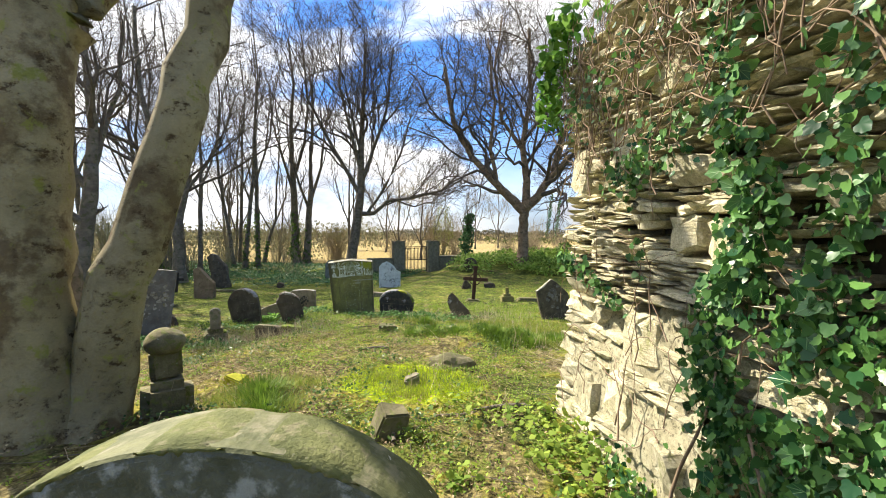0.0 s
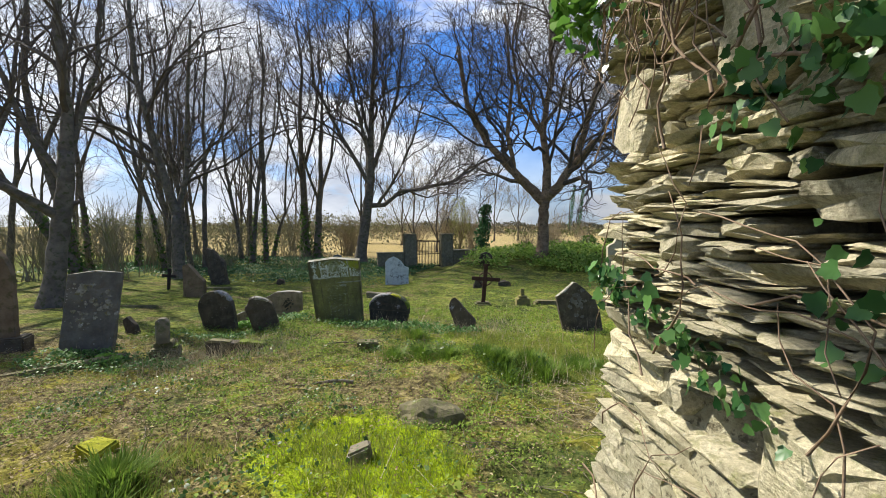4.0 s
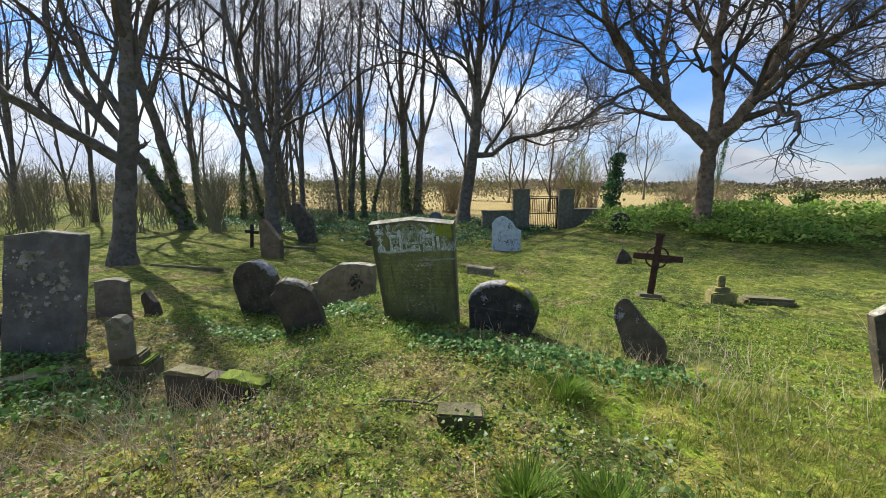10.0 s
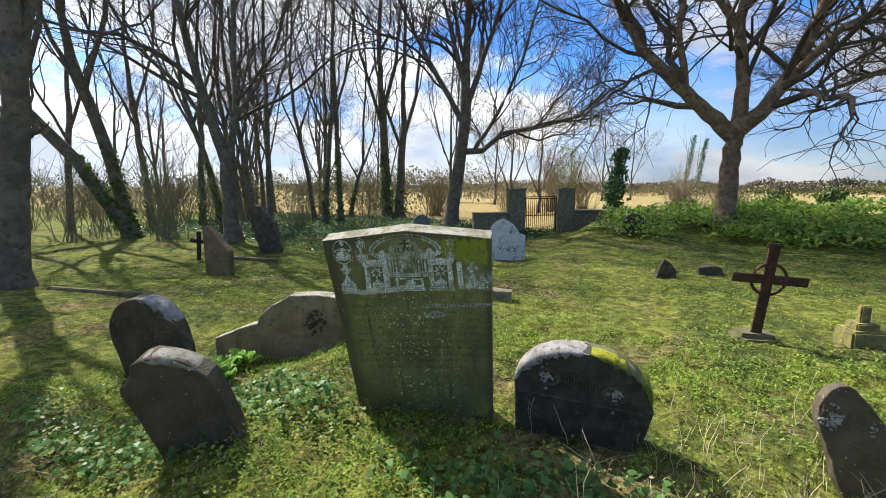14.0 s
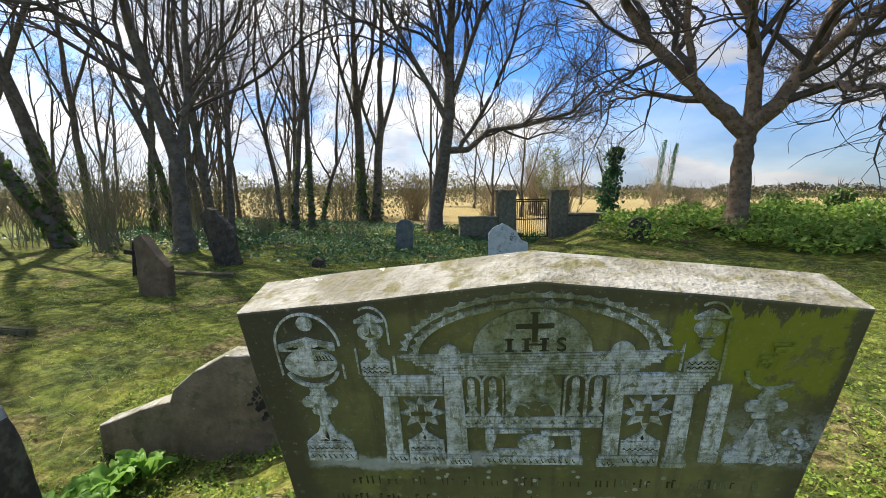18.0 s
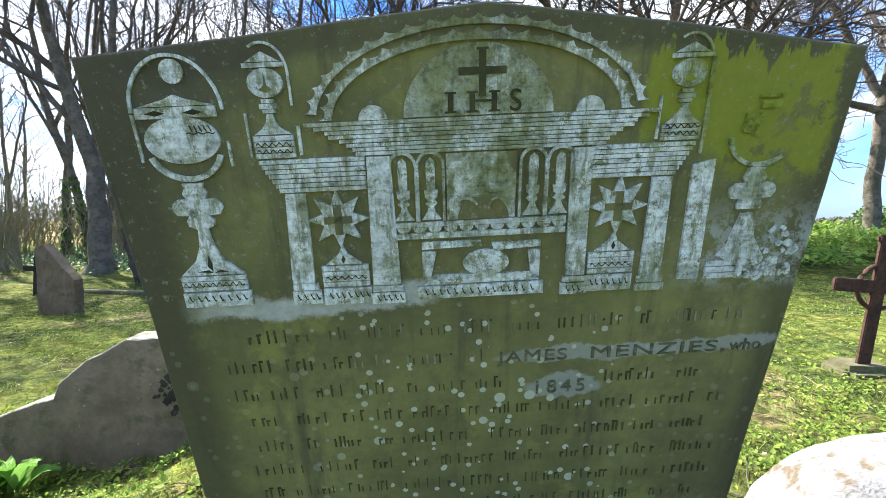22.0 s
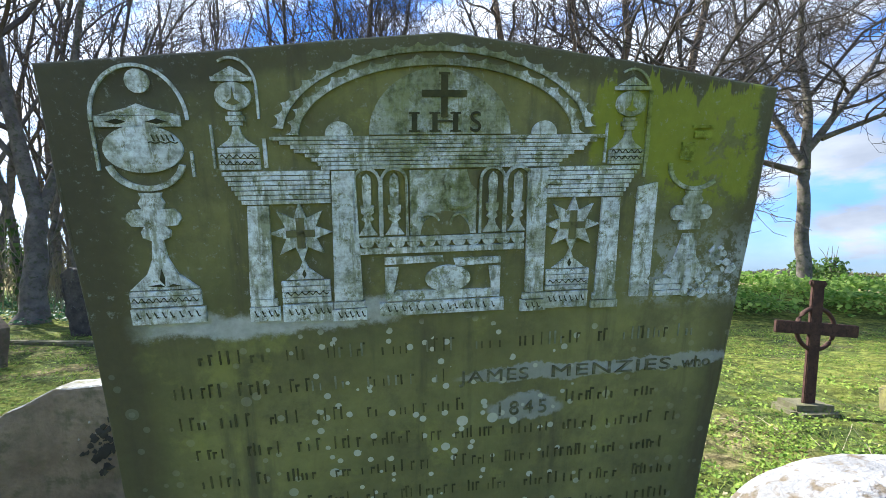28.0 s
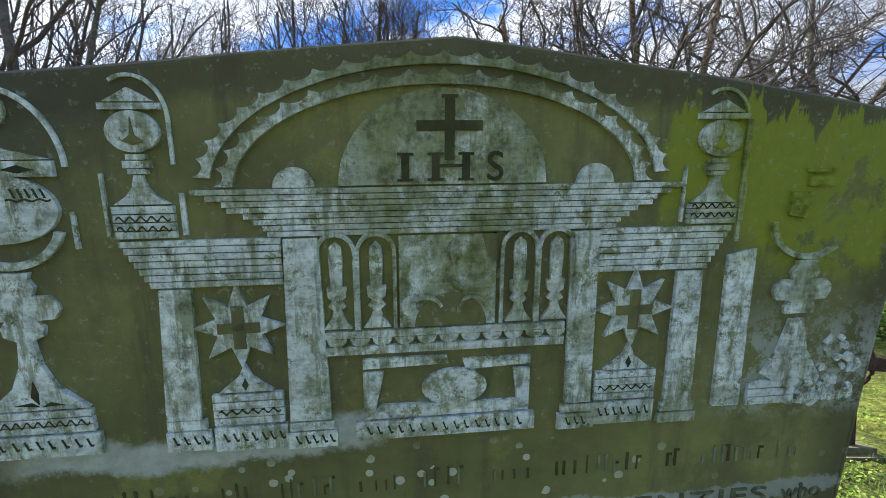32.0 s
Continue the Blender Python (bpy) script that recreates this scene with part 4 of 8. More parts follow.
for s in (-1, 1):
    carve("rosette", [arc(-0.139 if s < 0 else 0.146, 1.303, 0.0185, 0.0185, 0, 180, 12)])
    carve_set("entablature", "moulding", [rect(s * 0.154, s * (0.273 + 0.0036 * i), 1.213 + 0.0065 * i, 1.2184 + 0.0065 * i) for i in range(7)])
    carve("inner_column", [[(-0.157, 1.068), (-0.116, 1.068), (-0.120, 1.256), (-0.152, 1.256)] if s < 0 else [(0.130, 1.068), (0.158, 1.068), (0.155, 1.256), (0.125, 1.256)]])
    xi, xj = (-0.158, -0.114) if s < 0 else (0.126, 0.161)
    carve_set("column_base", "block", [rect(xi, xj, 1.057, 1.066), rect(xi - 0.003, xj + 0.003, 1.037, 1.055)])
    carve("outer_column", [[(-0.275, 1.077), (-0.242, 1.077), (-0.238, 1.211), (-0.266, 1.211)] if s < 0 else [(0.243, 1.060), (0.275, 1.060), (0.270, 1.211), (0.242, 1.211)]])
    xi, xj, zi = (-0.275, -0.238, 1.066) if s < 0 else (0.240, 0.279, 1.050)
    carve_set("column_base", "block", [rect(xi, xj, zi, zi + 0.010), rect(xi - 0.002, xj + 0.003, zi - 0.023 if s < 0 else zi - 0.014, zi - 0.002)])
    star = []
    for k in range(16):
        r = 0.043 if k % 2 == 0 else 0.022
        star.append((s * 0.198 + r * math.sin(k * math.pi / 8), 1.172 + r * math.cos(k * math.pi / 8)))
    st = carve("star", [star])
    cut = flat([skewed(q) for q in (rect(s * 0.198 - 0.0055, s * 0.198 + 0.0055, 1.150, 1.193), rect(s * 0.198 - 0.0195, s * 0.198 + 0.0195, 1.166, 1.176))], 0.0065)
    part("cross", cut, M_FACE, st, "dark sunk cross")
    carve_set("pyramid_stand", "step", [[(s * 0.197, 1.134), (s * 0.197 - 0.006, 1.120), (s * 0.197 - 0.026, 1.104), (s * 0.197 + 0.026, 1.104), (s * 0.197 + 0.006, 1.120)]] + courses(s * 0.162, s * 0.230, 1.069, 1.103, 4) + [rect(s * 0.160, s * 0.231, 1.040, 1.066)])
    carve("notch", [[(s * 0.197, 1.119), (s * 0.197 + 0.003, 1.112), (s * 0.197, 1.106), (s * 0.197 - 0.003, 1.112)]], 0.0062, M_CUT)
    for c in ((-0.105, -0.067) if s < 0 else (0.0745, 0.112)):
        carve_set("niche_frame", "frame_side", [rect(c - 0.0195, c - 0.0160, 1.163, 1.240), rect(c + 0.0160, c + 0.0195, 1.163, 1.240)] + ring(c, 1.240, 0.0160, 0.0165, 0.0195, 0.0215, 0, 180, 10), 0.005)
        carve("candle", [mirrored([(0, 1.252), (0.0055, 1.247), (0.0065, 1.236), (0.0055, 1.208), (0.0095, 1.207), (0.0085, 1.197), (0.0045, 1.194), (0.0085, 1.188), (0.0035, 1.184), (0.006, 1.176), (0.0135, 1.165)])(c)])
    c, dz_ = (-0.270, 0.0) if s < 0 else (0.272, -0.009)
    carve_set("small_chalice", "chalice_piece", [arc(c, 1.353 + dz_, 0.0220, 0.0175, 0, 350, 24), [(c, 1.389 + dz_), (c - 0.021, 1.3775 + dz_), (c + 0.021, 1.3775 + dz_)], rect(c - 0.025, c + 0.025, 1.3712 + dz_, 1.3765 + dz_), rect(c - 0.008, c + 0.008, 1.3295 + dz_, 1.334 + dz_), rect(c - 0.0115, c + 0.0115, 1.3222 + dz_, 1.3285 + dz_), rect(c - 0.008, c + 0.008, 1.317 + dz_, 1.3215 + dz_),
                            mirrored([(0.0035, 1.316 + dz_), (0.006, 1.306 + dz_), (0.012, 1.298 + dz_), (0.0235, 1.2905 + dz_)])(c)] + courses(c - 0.026, c + 0.026, 1.260, 1.290 + dz_, 4))
    carve("notch", [[(c, 1.365 + dz_), (c + 0.002, 1.350 + dz_), (c + 0.009, 1.345 + dz_), (c, 1.342 + dz_), (c - 0.009, 1.345 + dz_), (c - 0.002, 1.350 + dz_)]], 0.0062, M_FACE)
    carve_set("frame_line", "frame_side", ring(c, 1.364 + dz_, 0.0275, 0.034, 0.0305, 0.037, 0, 120, 12) + [rect(c + 0.0275, c + 0.0305, 1.325 + dz_, 1.364 + dz_), rect(c + 0.031, c + 0.0355, 1.262, 1.300), rect(c - 0.0335, c - 0.0305, 1.262, 1.318)], 0.003)


def wavy(x0, x1, z, k, high, thick=0.0016):
    """A wavering incised line."""
    up = [(x0 + (x1 - x0) * i / (k * 6), z + high * math.sin(i * math.pi / 3)) for i in range(k * 6 + 1)]
    return up + [(x, q - thick) for x, q in up[::-1]]


STEM = [(0.014, 1.232), (0.012, 1.226), (0.0165, 1.218), (0.0125, 1.210), (0.026, 1.210), (0.033, 1.204), (0.034, 1.196), (0.029, 1.188), (0.0135, 1.187), (0.0185, 1.180), (0.017, 1.172), (0.0065, 1.167), (0.0095, 1.143), (0.019, 1.121), (0.045, 1.098)]
c = -0.387
ch = carve_set("chalice", "chalice_piece", [arc(c, 1.288, 0.048, 0.030, 0, 350, 30), [(c, 1.344), (c - 0.012, 1.339), (c - 0.047, 1.3305), (c + 0.047, 1.3305), (c + 0.012, 1.339)], rect(c - 0.052, c + 0.049, 1.316, 1.3295), mirrored(STEM)(c)]
           + ring(c, 1.278, 0.043, 0.037, 0.050, 0.044, 195, 345, 24) + courses(c - 0.047, c + 0.046, 1.073, 1.097, 3) + [rect(c - 0.049, c + 0.050, 1.047, 1.070)])
part("knob", flat([skewed(arc(c + 0.004, 1.371, 0.0145, 0.0145, 0, 350, 14))], 0.003), M_CARVE, ch)
tagged(part("engraving", flat([skewed(q) for q in [wavy(c - 0.044, c + 0.043, 1.0835, 9, 0.003), wavy(c + 0.008, c + 0.044, 1.297, 3, 0.001)] + [[(c + 0.012 + 0.006 * i, 1.306), (c + 0.0135 + 0.006 * i, 1.306), (c + 0.0165 + 0.006 * i, 1.298), (c + 0.015 + 0.006 * i, 1.298)] for i in range(5)] + [[(c, 1.128), (c + 0.003, 1.116), (c + 0.002, 1.104), (c - 0.004, 1.112)], [(c - 0.020, 1.1035), (c - 0.004, 1.106), (c + 0.002, 1.1015)], [(c + 0.004, 1.1015), (c + 0.012, 1.106), (c + 0.024, 1.1025)], [(c - 0.040, 1.322), (c - 0.026, 1.326), (c - 0.014, 1.322), (c - 0.026, 1.319)], [(c + 0.008, 1.322), (c + 0.022, 1.326), (c + 0.034, 1.322), (c + 0.022, 1.319)]]], 0.0058), M_CUT, ch, "fine incised ornament"), kind="stuff")
carve_set("arched_frame", "frame_side", ring(c, 1.324, 0.0555, 0.064, 0.0595, 0.068, 0, 180, 24) + [rect(c - 0.0595, c - 0.056, 1.262, 1.322), rect(c + 0.0555, c + 0.059, 1.252, 1.285)], 0.003)
c = 0.389   # the worn chalice, half lost under moss
carve_set("chalice", "chalice_piece", ring(c, 1.259, 0.041, 0.035, 0.047, 0.041, 180, 315, 24)
          + [[(c + x, z - 0.0145) for x, z in STEM[:11]] + [(c - x, z - 0.0145) for x, z in STEM[10::-1]],
             [(c - 0.008, 1.151), (c + 0.008, 1.151), (c + 0.018, 1.115), (c + 0.040, 1.080), (c + 0.034, 1.062), (c + 0.02, 1.078), (c + 0.006, 1.066), (c - 0.032, 1.086), (c - 0.018, 1.112)]]
          + courses(c - 0.046, c + 0.012, 1.050, 1.080, 3) + [rect(c - 0.016, c + 0.016, 1.310, 1.314), rect(c - 0.012, c + 0.014, 1.296, 1.306), [(c - 0.030, 1.290), (c - 0.006, 1.290), (c - 0.010, 1.262), (c - 0.030, 1.266)]], 0.004)
rng = random.Random(19)
chips = []
for _ in range(46):   # flakes left of its foot's far side
    cx_, cz_, q = rng.uniform(0.395, 0.475), 1.05 + 0.075 * rng.random() ** 1.6, rng.uniform(0.002, 0.008)
    chips.append([(cx_ + q * rng.uniform(0.6, 1.5) * math.cos(a), cz_ + q * rng.uniform(0.6, 1.5) * math.sin(a)) for a in [0.785 * i for i in range(8)]])
tagged(carve("flaking", chips, 0.003), kind="stuff")
carve("pilaster", [[(0.302, 1.052), (0.333, 1.052), (0.327, 1.232), (0.297, 1.225)]])
carve("frame_line", [[(0.302, 1.240), (0.306, 1.240), (0.305, 1.362), (0.300, 1.362)]], 0.003)
panel_ = carve("centre_panel", [rect(-0.045, 0.051, 1.163, 1.256)], 0.003)
part("mound", flat([skewed(arc(0.006, 1.1635, 0.036, 0.034, 0, 180, 18)), skewed([(0.036, 1.256), (0.051, 1.256), (0.051, 1.226), (0.042, 1.236)])], 0.0045), M_FACE, panel_, "dark sunk foliage ground")
part("swag", flat([skewed(q) for q in ring(0.026, 1.216, 0.020, 0.012, 0.024, 0.016, 190, 350, 14) + ring(-0.020, 1.178, 0.016, 0.014, 0.019, 0.018, 20, 165, 12) + ring(0.028, 1.180, 0.013, 0.012, 0.016, 0.015, 10, 190, 12)
                   + [arc(-0.036, 1.186, 0.007, 0.010, 0, 340, 12), [(0.002, 1.242), (0.008, 1.252), (0.013, 1.242), (0.008, 1.226)]]], 0.0065), M_CARVE, panel_)
carve_set("altar_table", "scallop", [rect(-0.118, 0.124, 1.1545, 1.1615), rect(-0.118, 0.124, 1.137, 1.1455)] + [[(x, z) for x, z in arc(-0.107 + 0.0222 * i, 1.1540, 0.0098, 0.0085, 180, 360, 8)] for i in range(11)])
carve_set("altar_front", "panel_bar", [[(-0.083, 1.120), (-0.083, 1.131), (0.002, 1.131), (0.004, 1.122)], [(0.022, 1.114), (0.018, 1.126), (0.090, 1.126), (0.090, 1.117)], [(-0.083, 1.066), (-0.073, 1.066), (-0.062, 1.116), (-0.083, 1.116)], [(0.078, 1.066), (0.090, 1.066), (0.090, 1.112), (0.072, 1.112)], [(-0.083, 1.064), (0.090, 1.064), (0.088, 1.076), (-0.066, 1.079)]], 0.004)
carve("sun_disc", [arc(0.010, 1.096, 0.034, 0.020, 0, 345, 20)], 0.0055)
carve("plaque", [rect(-0.092, 0.097, 1.041, 1.061)])
curl = []
for x0, x1, z0, step in ((-0.274, -0.238, 1.050, 0.009), (-0.226, -0.163, 1.050, 0.009), (-0.156, -0.114, 1.042, 0.009), (0.128, 0.160, 1.042, 0.009), (0.164, 0.228, 1.050, 0.009), (-0.432, -0.340, 1.056, 0.0115), (-0.084, 0.092, 1.047, 0.0115)):
    x = x0 + 0.003
    while x < x1 - 0.005:
        curl.append([(x, z0 + 0.009), (x + 0.0016, z0 + 0.0095), (x + 0.004, z0 + 0.002), (x + 0.0062, z0 + 0.0025), (x + 0.006, z0 + 0.0005), (x + 0.0034, z0)])
        x += step * rng.uniform(0.85, 1.15)
curl += [wavy(-0.225, -0.165, 1.0835, 6, 0.0022), wavy(0.166, 0.226, 1.0835, 6, 0.0022)]
for cx_ in (-0.270, 0.272):
    curl += [wavy(cx_ - 0.023, cx_ + 0.023, 1.2785, 5, 0.0022), wavy(cx_ - 0.023, cx_ + 0.023, 1.2695, 5, 0.0022)]
tagged(carve("scroll_carving", curl, 0.0058, M_CUT), kind="stuff")
carve("cross", [rect(-0.001, 0.008, 1.361, 1.383), rect(-0.027, 0.034, 1.3525, 1.3615), rect(-0.001, 0.008, 1.326, 1.3525), rect(-0.004, 0.011, 1.381, 1.384)], 0.0052, M_FAINTCUT, "dark sunk cross on the medallion")


def letters(name, text, size, x, z, parent, material, depth=0.0012, m=None, center=True, spread=1.0):
    """Built-in font, laid on the face."""
    cu = bpy.data.curves.new("text", "FONT")
    cu.body, cu.size, cu.extrude, cu.space_character = text, size, depth, spread
    cu.align_x = "CENTER" if center else "LEFT"
    tmp = bpy.data.objects.new("text", cu)
    scene.collection.objects.link(tmp)
    bpy.context.view_layer.update()
    me = bpy.data.meshes.new_from_object(tmp.evaluated_get(bpy.context.evaluated_depsgraph_get()))
    bpy.data.objects.remove(tmp)
    me.transform(Matrix.Translation((x, 0, z)) @ Matrix.Rotation(radians(90), 4, "X"))
    me.materials.clear()
    me.materials.append(material)
    ob = new(name, me)
    ob.parent = parent
    if m is not None:
        ob.matrix_local = m
    return ob


def serif_letter(x, stems, bars):
    """A cut roman letter: upright stems with slab serifs, and thin bars."""
    polys = []
    for s in stems:
        polys += [rect(x + s - 0.0036, x + s + 0.0036, 1.3095, 1.3305), rect(x + s - 0.0075, x + s + 0.0075, 1.307, 1.3095), rect(x + s - 0.0075, x + s + 0.0075, 1.3305, 1.333)]
    carve("letter", polys + [rect(x + a, x + b, 1.3195, 1.3225) for a, b in bars], 0.0052, M_CUT)


serif_letter(-0.0375, (0.0,), ())
serif_letter(0.0048, (-0.0143, 0.0143), ((-0.0107, 0.0107),))
TILTED = Matrix.Rotation(radians(-0.9), 4, "Y")
letters("letter", "S", 0.039, 0.0, 0.0, main_stone, M_CUT, m=Matrix.Translation((0.0365, -0.0048, 1.3105)))
letters("date", "1845", 0.036, 0.0, 0.0, main_stone, M_WORNCUT, m=Matrix.Translation((0.125, -0.0012, 0.857)) @ TILTED, spread=1.35)
letters("inscription", "JAMES", 0.030, 0.0, 0.0, main_stone, M_WORNCUT, m=Matrix.Translation((0.022, -0.0012, 0.9200)) @ TILTED @ Matrix.Diagonal((1.32, 1, 1, 1)), center=False, spread=1.1)
letters("inscription", "MENZIES,", 0.030, 0.0, 0.0, main_stone, M_WORNCUT, m=Matrix.Translation((0.170, -0.0012, 0.9222)) @ TILTED @ Matrix.Diagonal((1.66, 1, 1, 1)), center=False, spread=1.12)
letters("inscription", "who", 0.030, 0.0, 0.0, main_stone, M_WORNCUT, m=Matrix.Translation((0.402, -0.0012, 0.9255)) @ TILTED, center=False)
for row in range(11):
    strokes, pale = [], []
    z = 0.976 - row * 0.0535
    x = -0.40 + rng.uniform(0, 0.05)
    while x < 0.40:
        for _ in range(rng.randint(2, 9)):
            if row == 1 and x > 0.02 or row == 2 and 0.05 < x < 0.20:
                break
            w, h = rng.choice((0.0018, 0.0024, 0.003)), rng.choice((0.012, 0.017, 0.022))
            bar = [(x, z), (x + w, z), (x + w * 0.8, z + h), (x - w * 0.2, z + h)]
            (pale if row < 2 and rng.random() < 0.55 and x > -0.2 else strokes).append(bar)
            if rng.random() < 0.35:
                strokes.append(rect(x + w, x + 0.006, z + h - 0.003, z + h))
            x += rng.uniform(0.006, 0.017)
            if x > 0.425:
                break
        x += rng.uniform(0.012, 0.03)
    tagged(carve("inscription_line", strokes, 0.0011, M_FAINTCUT), kind="stuff")
    if pale:
        tagged(carve("inscription_line", pale, 0.0015, M_PALECUT), kind="stuff")

# ---- gravestones ----
def softened(outline, rounds=2):
    """Cuts the corners of an outline, but not along its foot."""
    for _ in range(rounds):
        out = []
        for i, (x, z) in enumerate(outline):
            x2, z2 = outline[(i + 1) % len(outline)]
            if z <= 0 and z2 <= 0:
                out += [(x, z), (x2, z2)]
            elif z <= 0:
                out.append((x + (x2 - x) * 0.75, z + (z2 - z) * 0.75))
            elif z2 <= 0:
                out.append((x + (x2 - x) * 0.25, z + (z2 - z) * 0.25))
            else:
                out += [(x + (x2 - x) * f, z + (z2 - z) * f) for f in (0.25, 0.75)]
        outline = out
    return outline


def crust(name, path, thick, drop, lift, material, parent, label, seed):
    """A bumpy skin of moss or lichen over a stretch of a stone's top, lapping down its front."""
    r_ = random.Random(seed)
    bm, rows = bmesh.new(), []
    k = len(path)
    for i, (x, z) in enumerate(path):
        (xa, za), (xb, zb) = path[max(i - 1, 0)], path[min(i + 1, k - 1)]
        d = Vector((xb - xa, 0, zb - za)).normalized()
        nrm = Vector((d.z, 0, -d.x))
        nrm = nrm if nrm.z > 0 else -nrm
        end = min(1.0, 2.5 * min(i, k - 1 - i) / (k - 1)) ** 0.6
        h = lift * (end * r_.uniform(0.6, 1.4)) - 0.004 * (1 - end)
        p = Vector((x, 0, z))
        dr = drop * end * r_.uniform(0.3, 1.4)
        rows.append([bm.verts.new(q) for q in (p - nrm * (dr + 0.006) + Vector((0, 0.004, 0)), p - nrm * dr + Vector((0, -h * 0.6, 0)), p + nrm * (h * 0.5 - 0.004) + Vector((0, -h * 0.5, 0)), p + nrm * h + Vector((0, thick * 0.3, 0)), p + nrm * h * r_.uniform(0.6, 1.4) + Vector((0, thick * 0.65, 0)), p + nrm * (h * 0.3 - 0.003) + Vector((0, thick + h * 0.3, 0)))])
    for a, b in zip(rows, rows[1:]):
        for j in range(5):
            bm.faces.new((a[j], a[j + 1], b[j + 1], b[j]))
    bmesh.ops.recalc_face_normals(bm, faces=bm.faces[:])
    return part(name, bm, material, parent, label, True)


def blotch(name, cx, cz, r, material, parent, label, seed, count=40):
    """A raised ragged patch of growth on a stone's face."""
    r_ = random.Random(seed)
    bm = bmesh.new()
    for c in range(count):
        x, z, s = cx + r_.gauss(0, r * 0.4), cz + r_.gauss(0, r * 0.55), r * r_.uniform(0.05, 0.24)
        rim = [bm.verts.new((x + s * r_.uniform(0.5, 1.5) * math.cos(a), 0.006, z + s * r_.uniform(0.5, 1.5) * math.sin(a))) for a in [0.6283 * i for i in range(10)]]
        mid = bm.verts.new((x, -0.009, z))
        inner = [bm.verts.new(((v.co.x + x) / 2 * 1.0 + (v.co.x - x) * 0.3, -0.008, (v.co.z + z) / 2 + (v.co.z - z) * 0.3)) for v in rim]
        for i in range(10):
            j = (i + 1) % 10
            bm.faces.new((rim[i], rim[j], inner[j], inner[i]))
            bm.faces.new((inner[i], inner[j], mid))
    bmesh.ops.recalc_face_normals(bm, faces=bm.faces[:])
    return tagged(part(name, bm, material, parent, label), kind="stuff")


def headstone(name, outline, thick, x, y, yaw, lean, tilt, material, label, seed=1, bevel=0.012, rough=0.004, top=None, dz=0.0, step=0.06, k=1.0):
    """A slab standing in the turf, its front on the given line; lean brings the top forward, tilt drops its right side."""
    bm = slab_bm([(u, v - 0.1 if v <= 0 else v) for u, v in outline], thick, bevel, rough, step, seed)
    for v in bm.verts:
        v.co.y += thick / 2
    me = mesh_of(bm, name, material)
    if top:
        me.materials.append(top)
        for p in me.polygons:
            if p.normal.z > 0.55:
                p.material_index = 1
    ob = new(name, me)
    ob.matrix_world = pose(x, y, ground(x, y) + dz, lean, tilt, yaw) @ Matrix.Scale(k, 4)
    return tagged(ob, label, "gravestone", "gravestones")


def round_top(w, h, k=16, rise=None):
    r = w / 2
    rise = rise or r
    return [(-r, 0), (r, 0)] + arc(0, h - rise, r, rise, 0, 180, k)


rt = headstone("headstone", [(-0.27, 0), (0.27, 0)] + arc(0, 0.42, 0.30, 0.33, -12, 192, 18), 0.13, -3.93, 7.48, 20, 6, -8, M_SLATE, "dark round-topped headstone with white lichen on its crown", 2, k=1.21)
crust("lichen_patch", arc(0, 0.42, 0.302, 0.332, 18, 82, 14), 0.13, 0.05, 0.012, M_WHITELICHEN, rt, "white lichen crust", 1)
ws = headstone("headstone", softened([(-0.21, 0), (0.21, 0), (0.215, 0.45), (0.13, 0.56), (0.07, 0.60), (-0.02, 0.665), (-0.13, 0.66), (-0.17, 0.58), (-0.25, 0.54), (-0.24, 0.44)], 1), 0.14, -2.09, 6.74, 34, 8, -14, M_DARKBROWN, "small weathered brown headstone with a worn top, leaning sideways", 3, rough=0.009, k=1.07, dz=-0.04)
crust("lichen_patch", [(0.17, 0.51), (0.15, 0.54), (0.11, 0.575), (0.07, 0.605), (0.03, 0.63), (-0.02, 0.655), (-0.07, 0.665), (-0.12, 0.655)], 0.14, 0.03, 0.006, M_LICHEN, ws, "pale lichen crust", 2)
sh = headstone("headstone", [(-0.70, 0), (0.52, 0), (0.535, 0.585), (0.3, 0.615), (0.06, 0.60), (-0.12, 0.50), (-0.25, 0.40), (-0.27, 0.33), (-0.40, 0.29), (-0.70, 0.17)], 0.14, -3.40, 8.55, 20, 0, 0, M_TANSTONE, "shouldered tan-brown headstone sunk sideways in the turf", 4, top=M_LICHEN, k=1.25)
blotch("lichen_blotch", 0.27, 0.36, 0.10, M_BLACKSLATE, sh, "black lichen blotch", 3, 46)
dm = headstone("headstone", [(-0.37, 0), (0.30, 0), (0.40, 0.20), (0.425, 0.34)] + arc(0.0, 0.36, 0.41, 0.29, 5, 175, 18) + [(-0.405, 0.34)], 0.19, -0.13, 7.90, 8, 4, 3, M_BLACKSLATE, "low dark dome-topped headstone crusted with lichen and moss", 5, 0.03, dz=-0.06)
crust("lichen_crust", arc(0.0, 0.362, 0.412, 0.292, 84, 176, 22), 0.18, 0.05, 0.014, M_WHITELICHEN, dm, "white lichen crust", 4)
crust("moss_cushion", arc(0.0, 0.362, 0.412, 0.292, 30, 86, 18), 0.18, 0.02, 0.010, M_MOSSRIM, dm, "dull green moss film", 5)
crust("moss_cushion", arc(0.0, 0.362, 0.416, 0.297, 50, 84, 14), 0.11, 0.03, 0.014, M_YELLOWMOSS, dm, "yellow-green moss cushion", 15)
crust("algae_film", arc(0.0, 0.36, 0.414, 0.292, 2, 38, 10), 0.18, 0.02, 0.010, M_MOSSCLUMP, dm, "green algae film", 6)
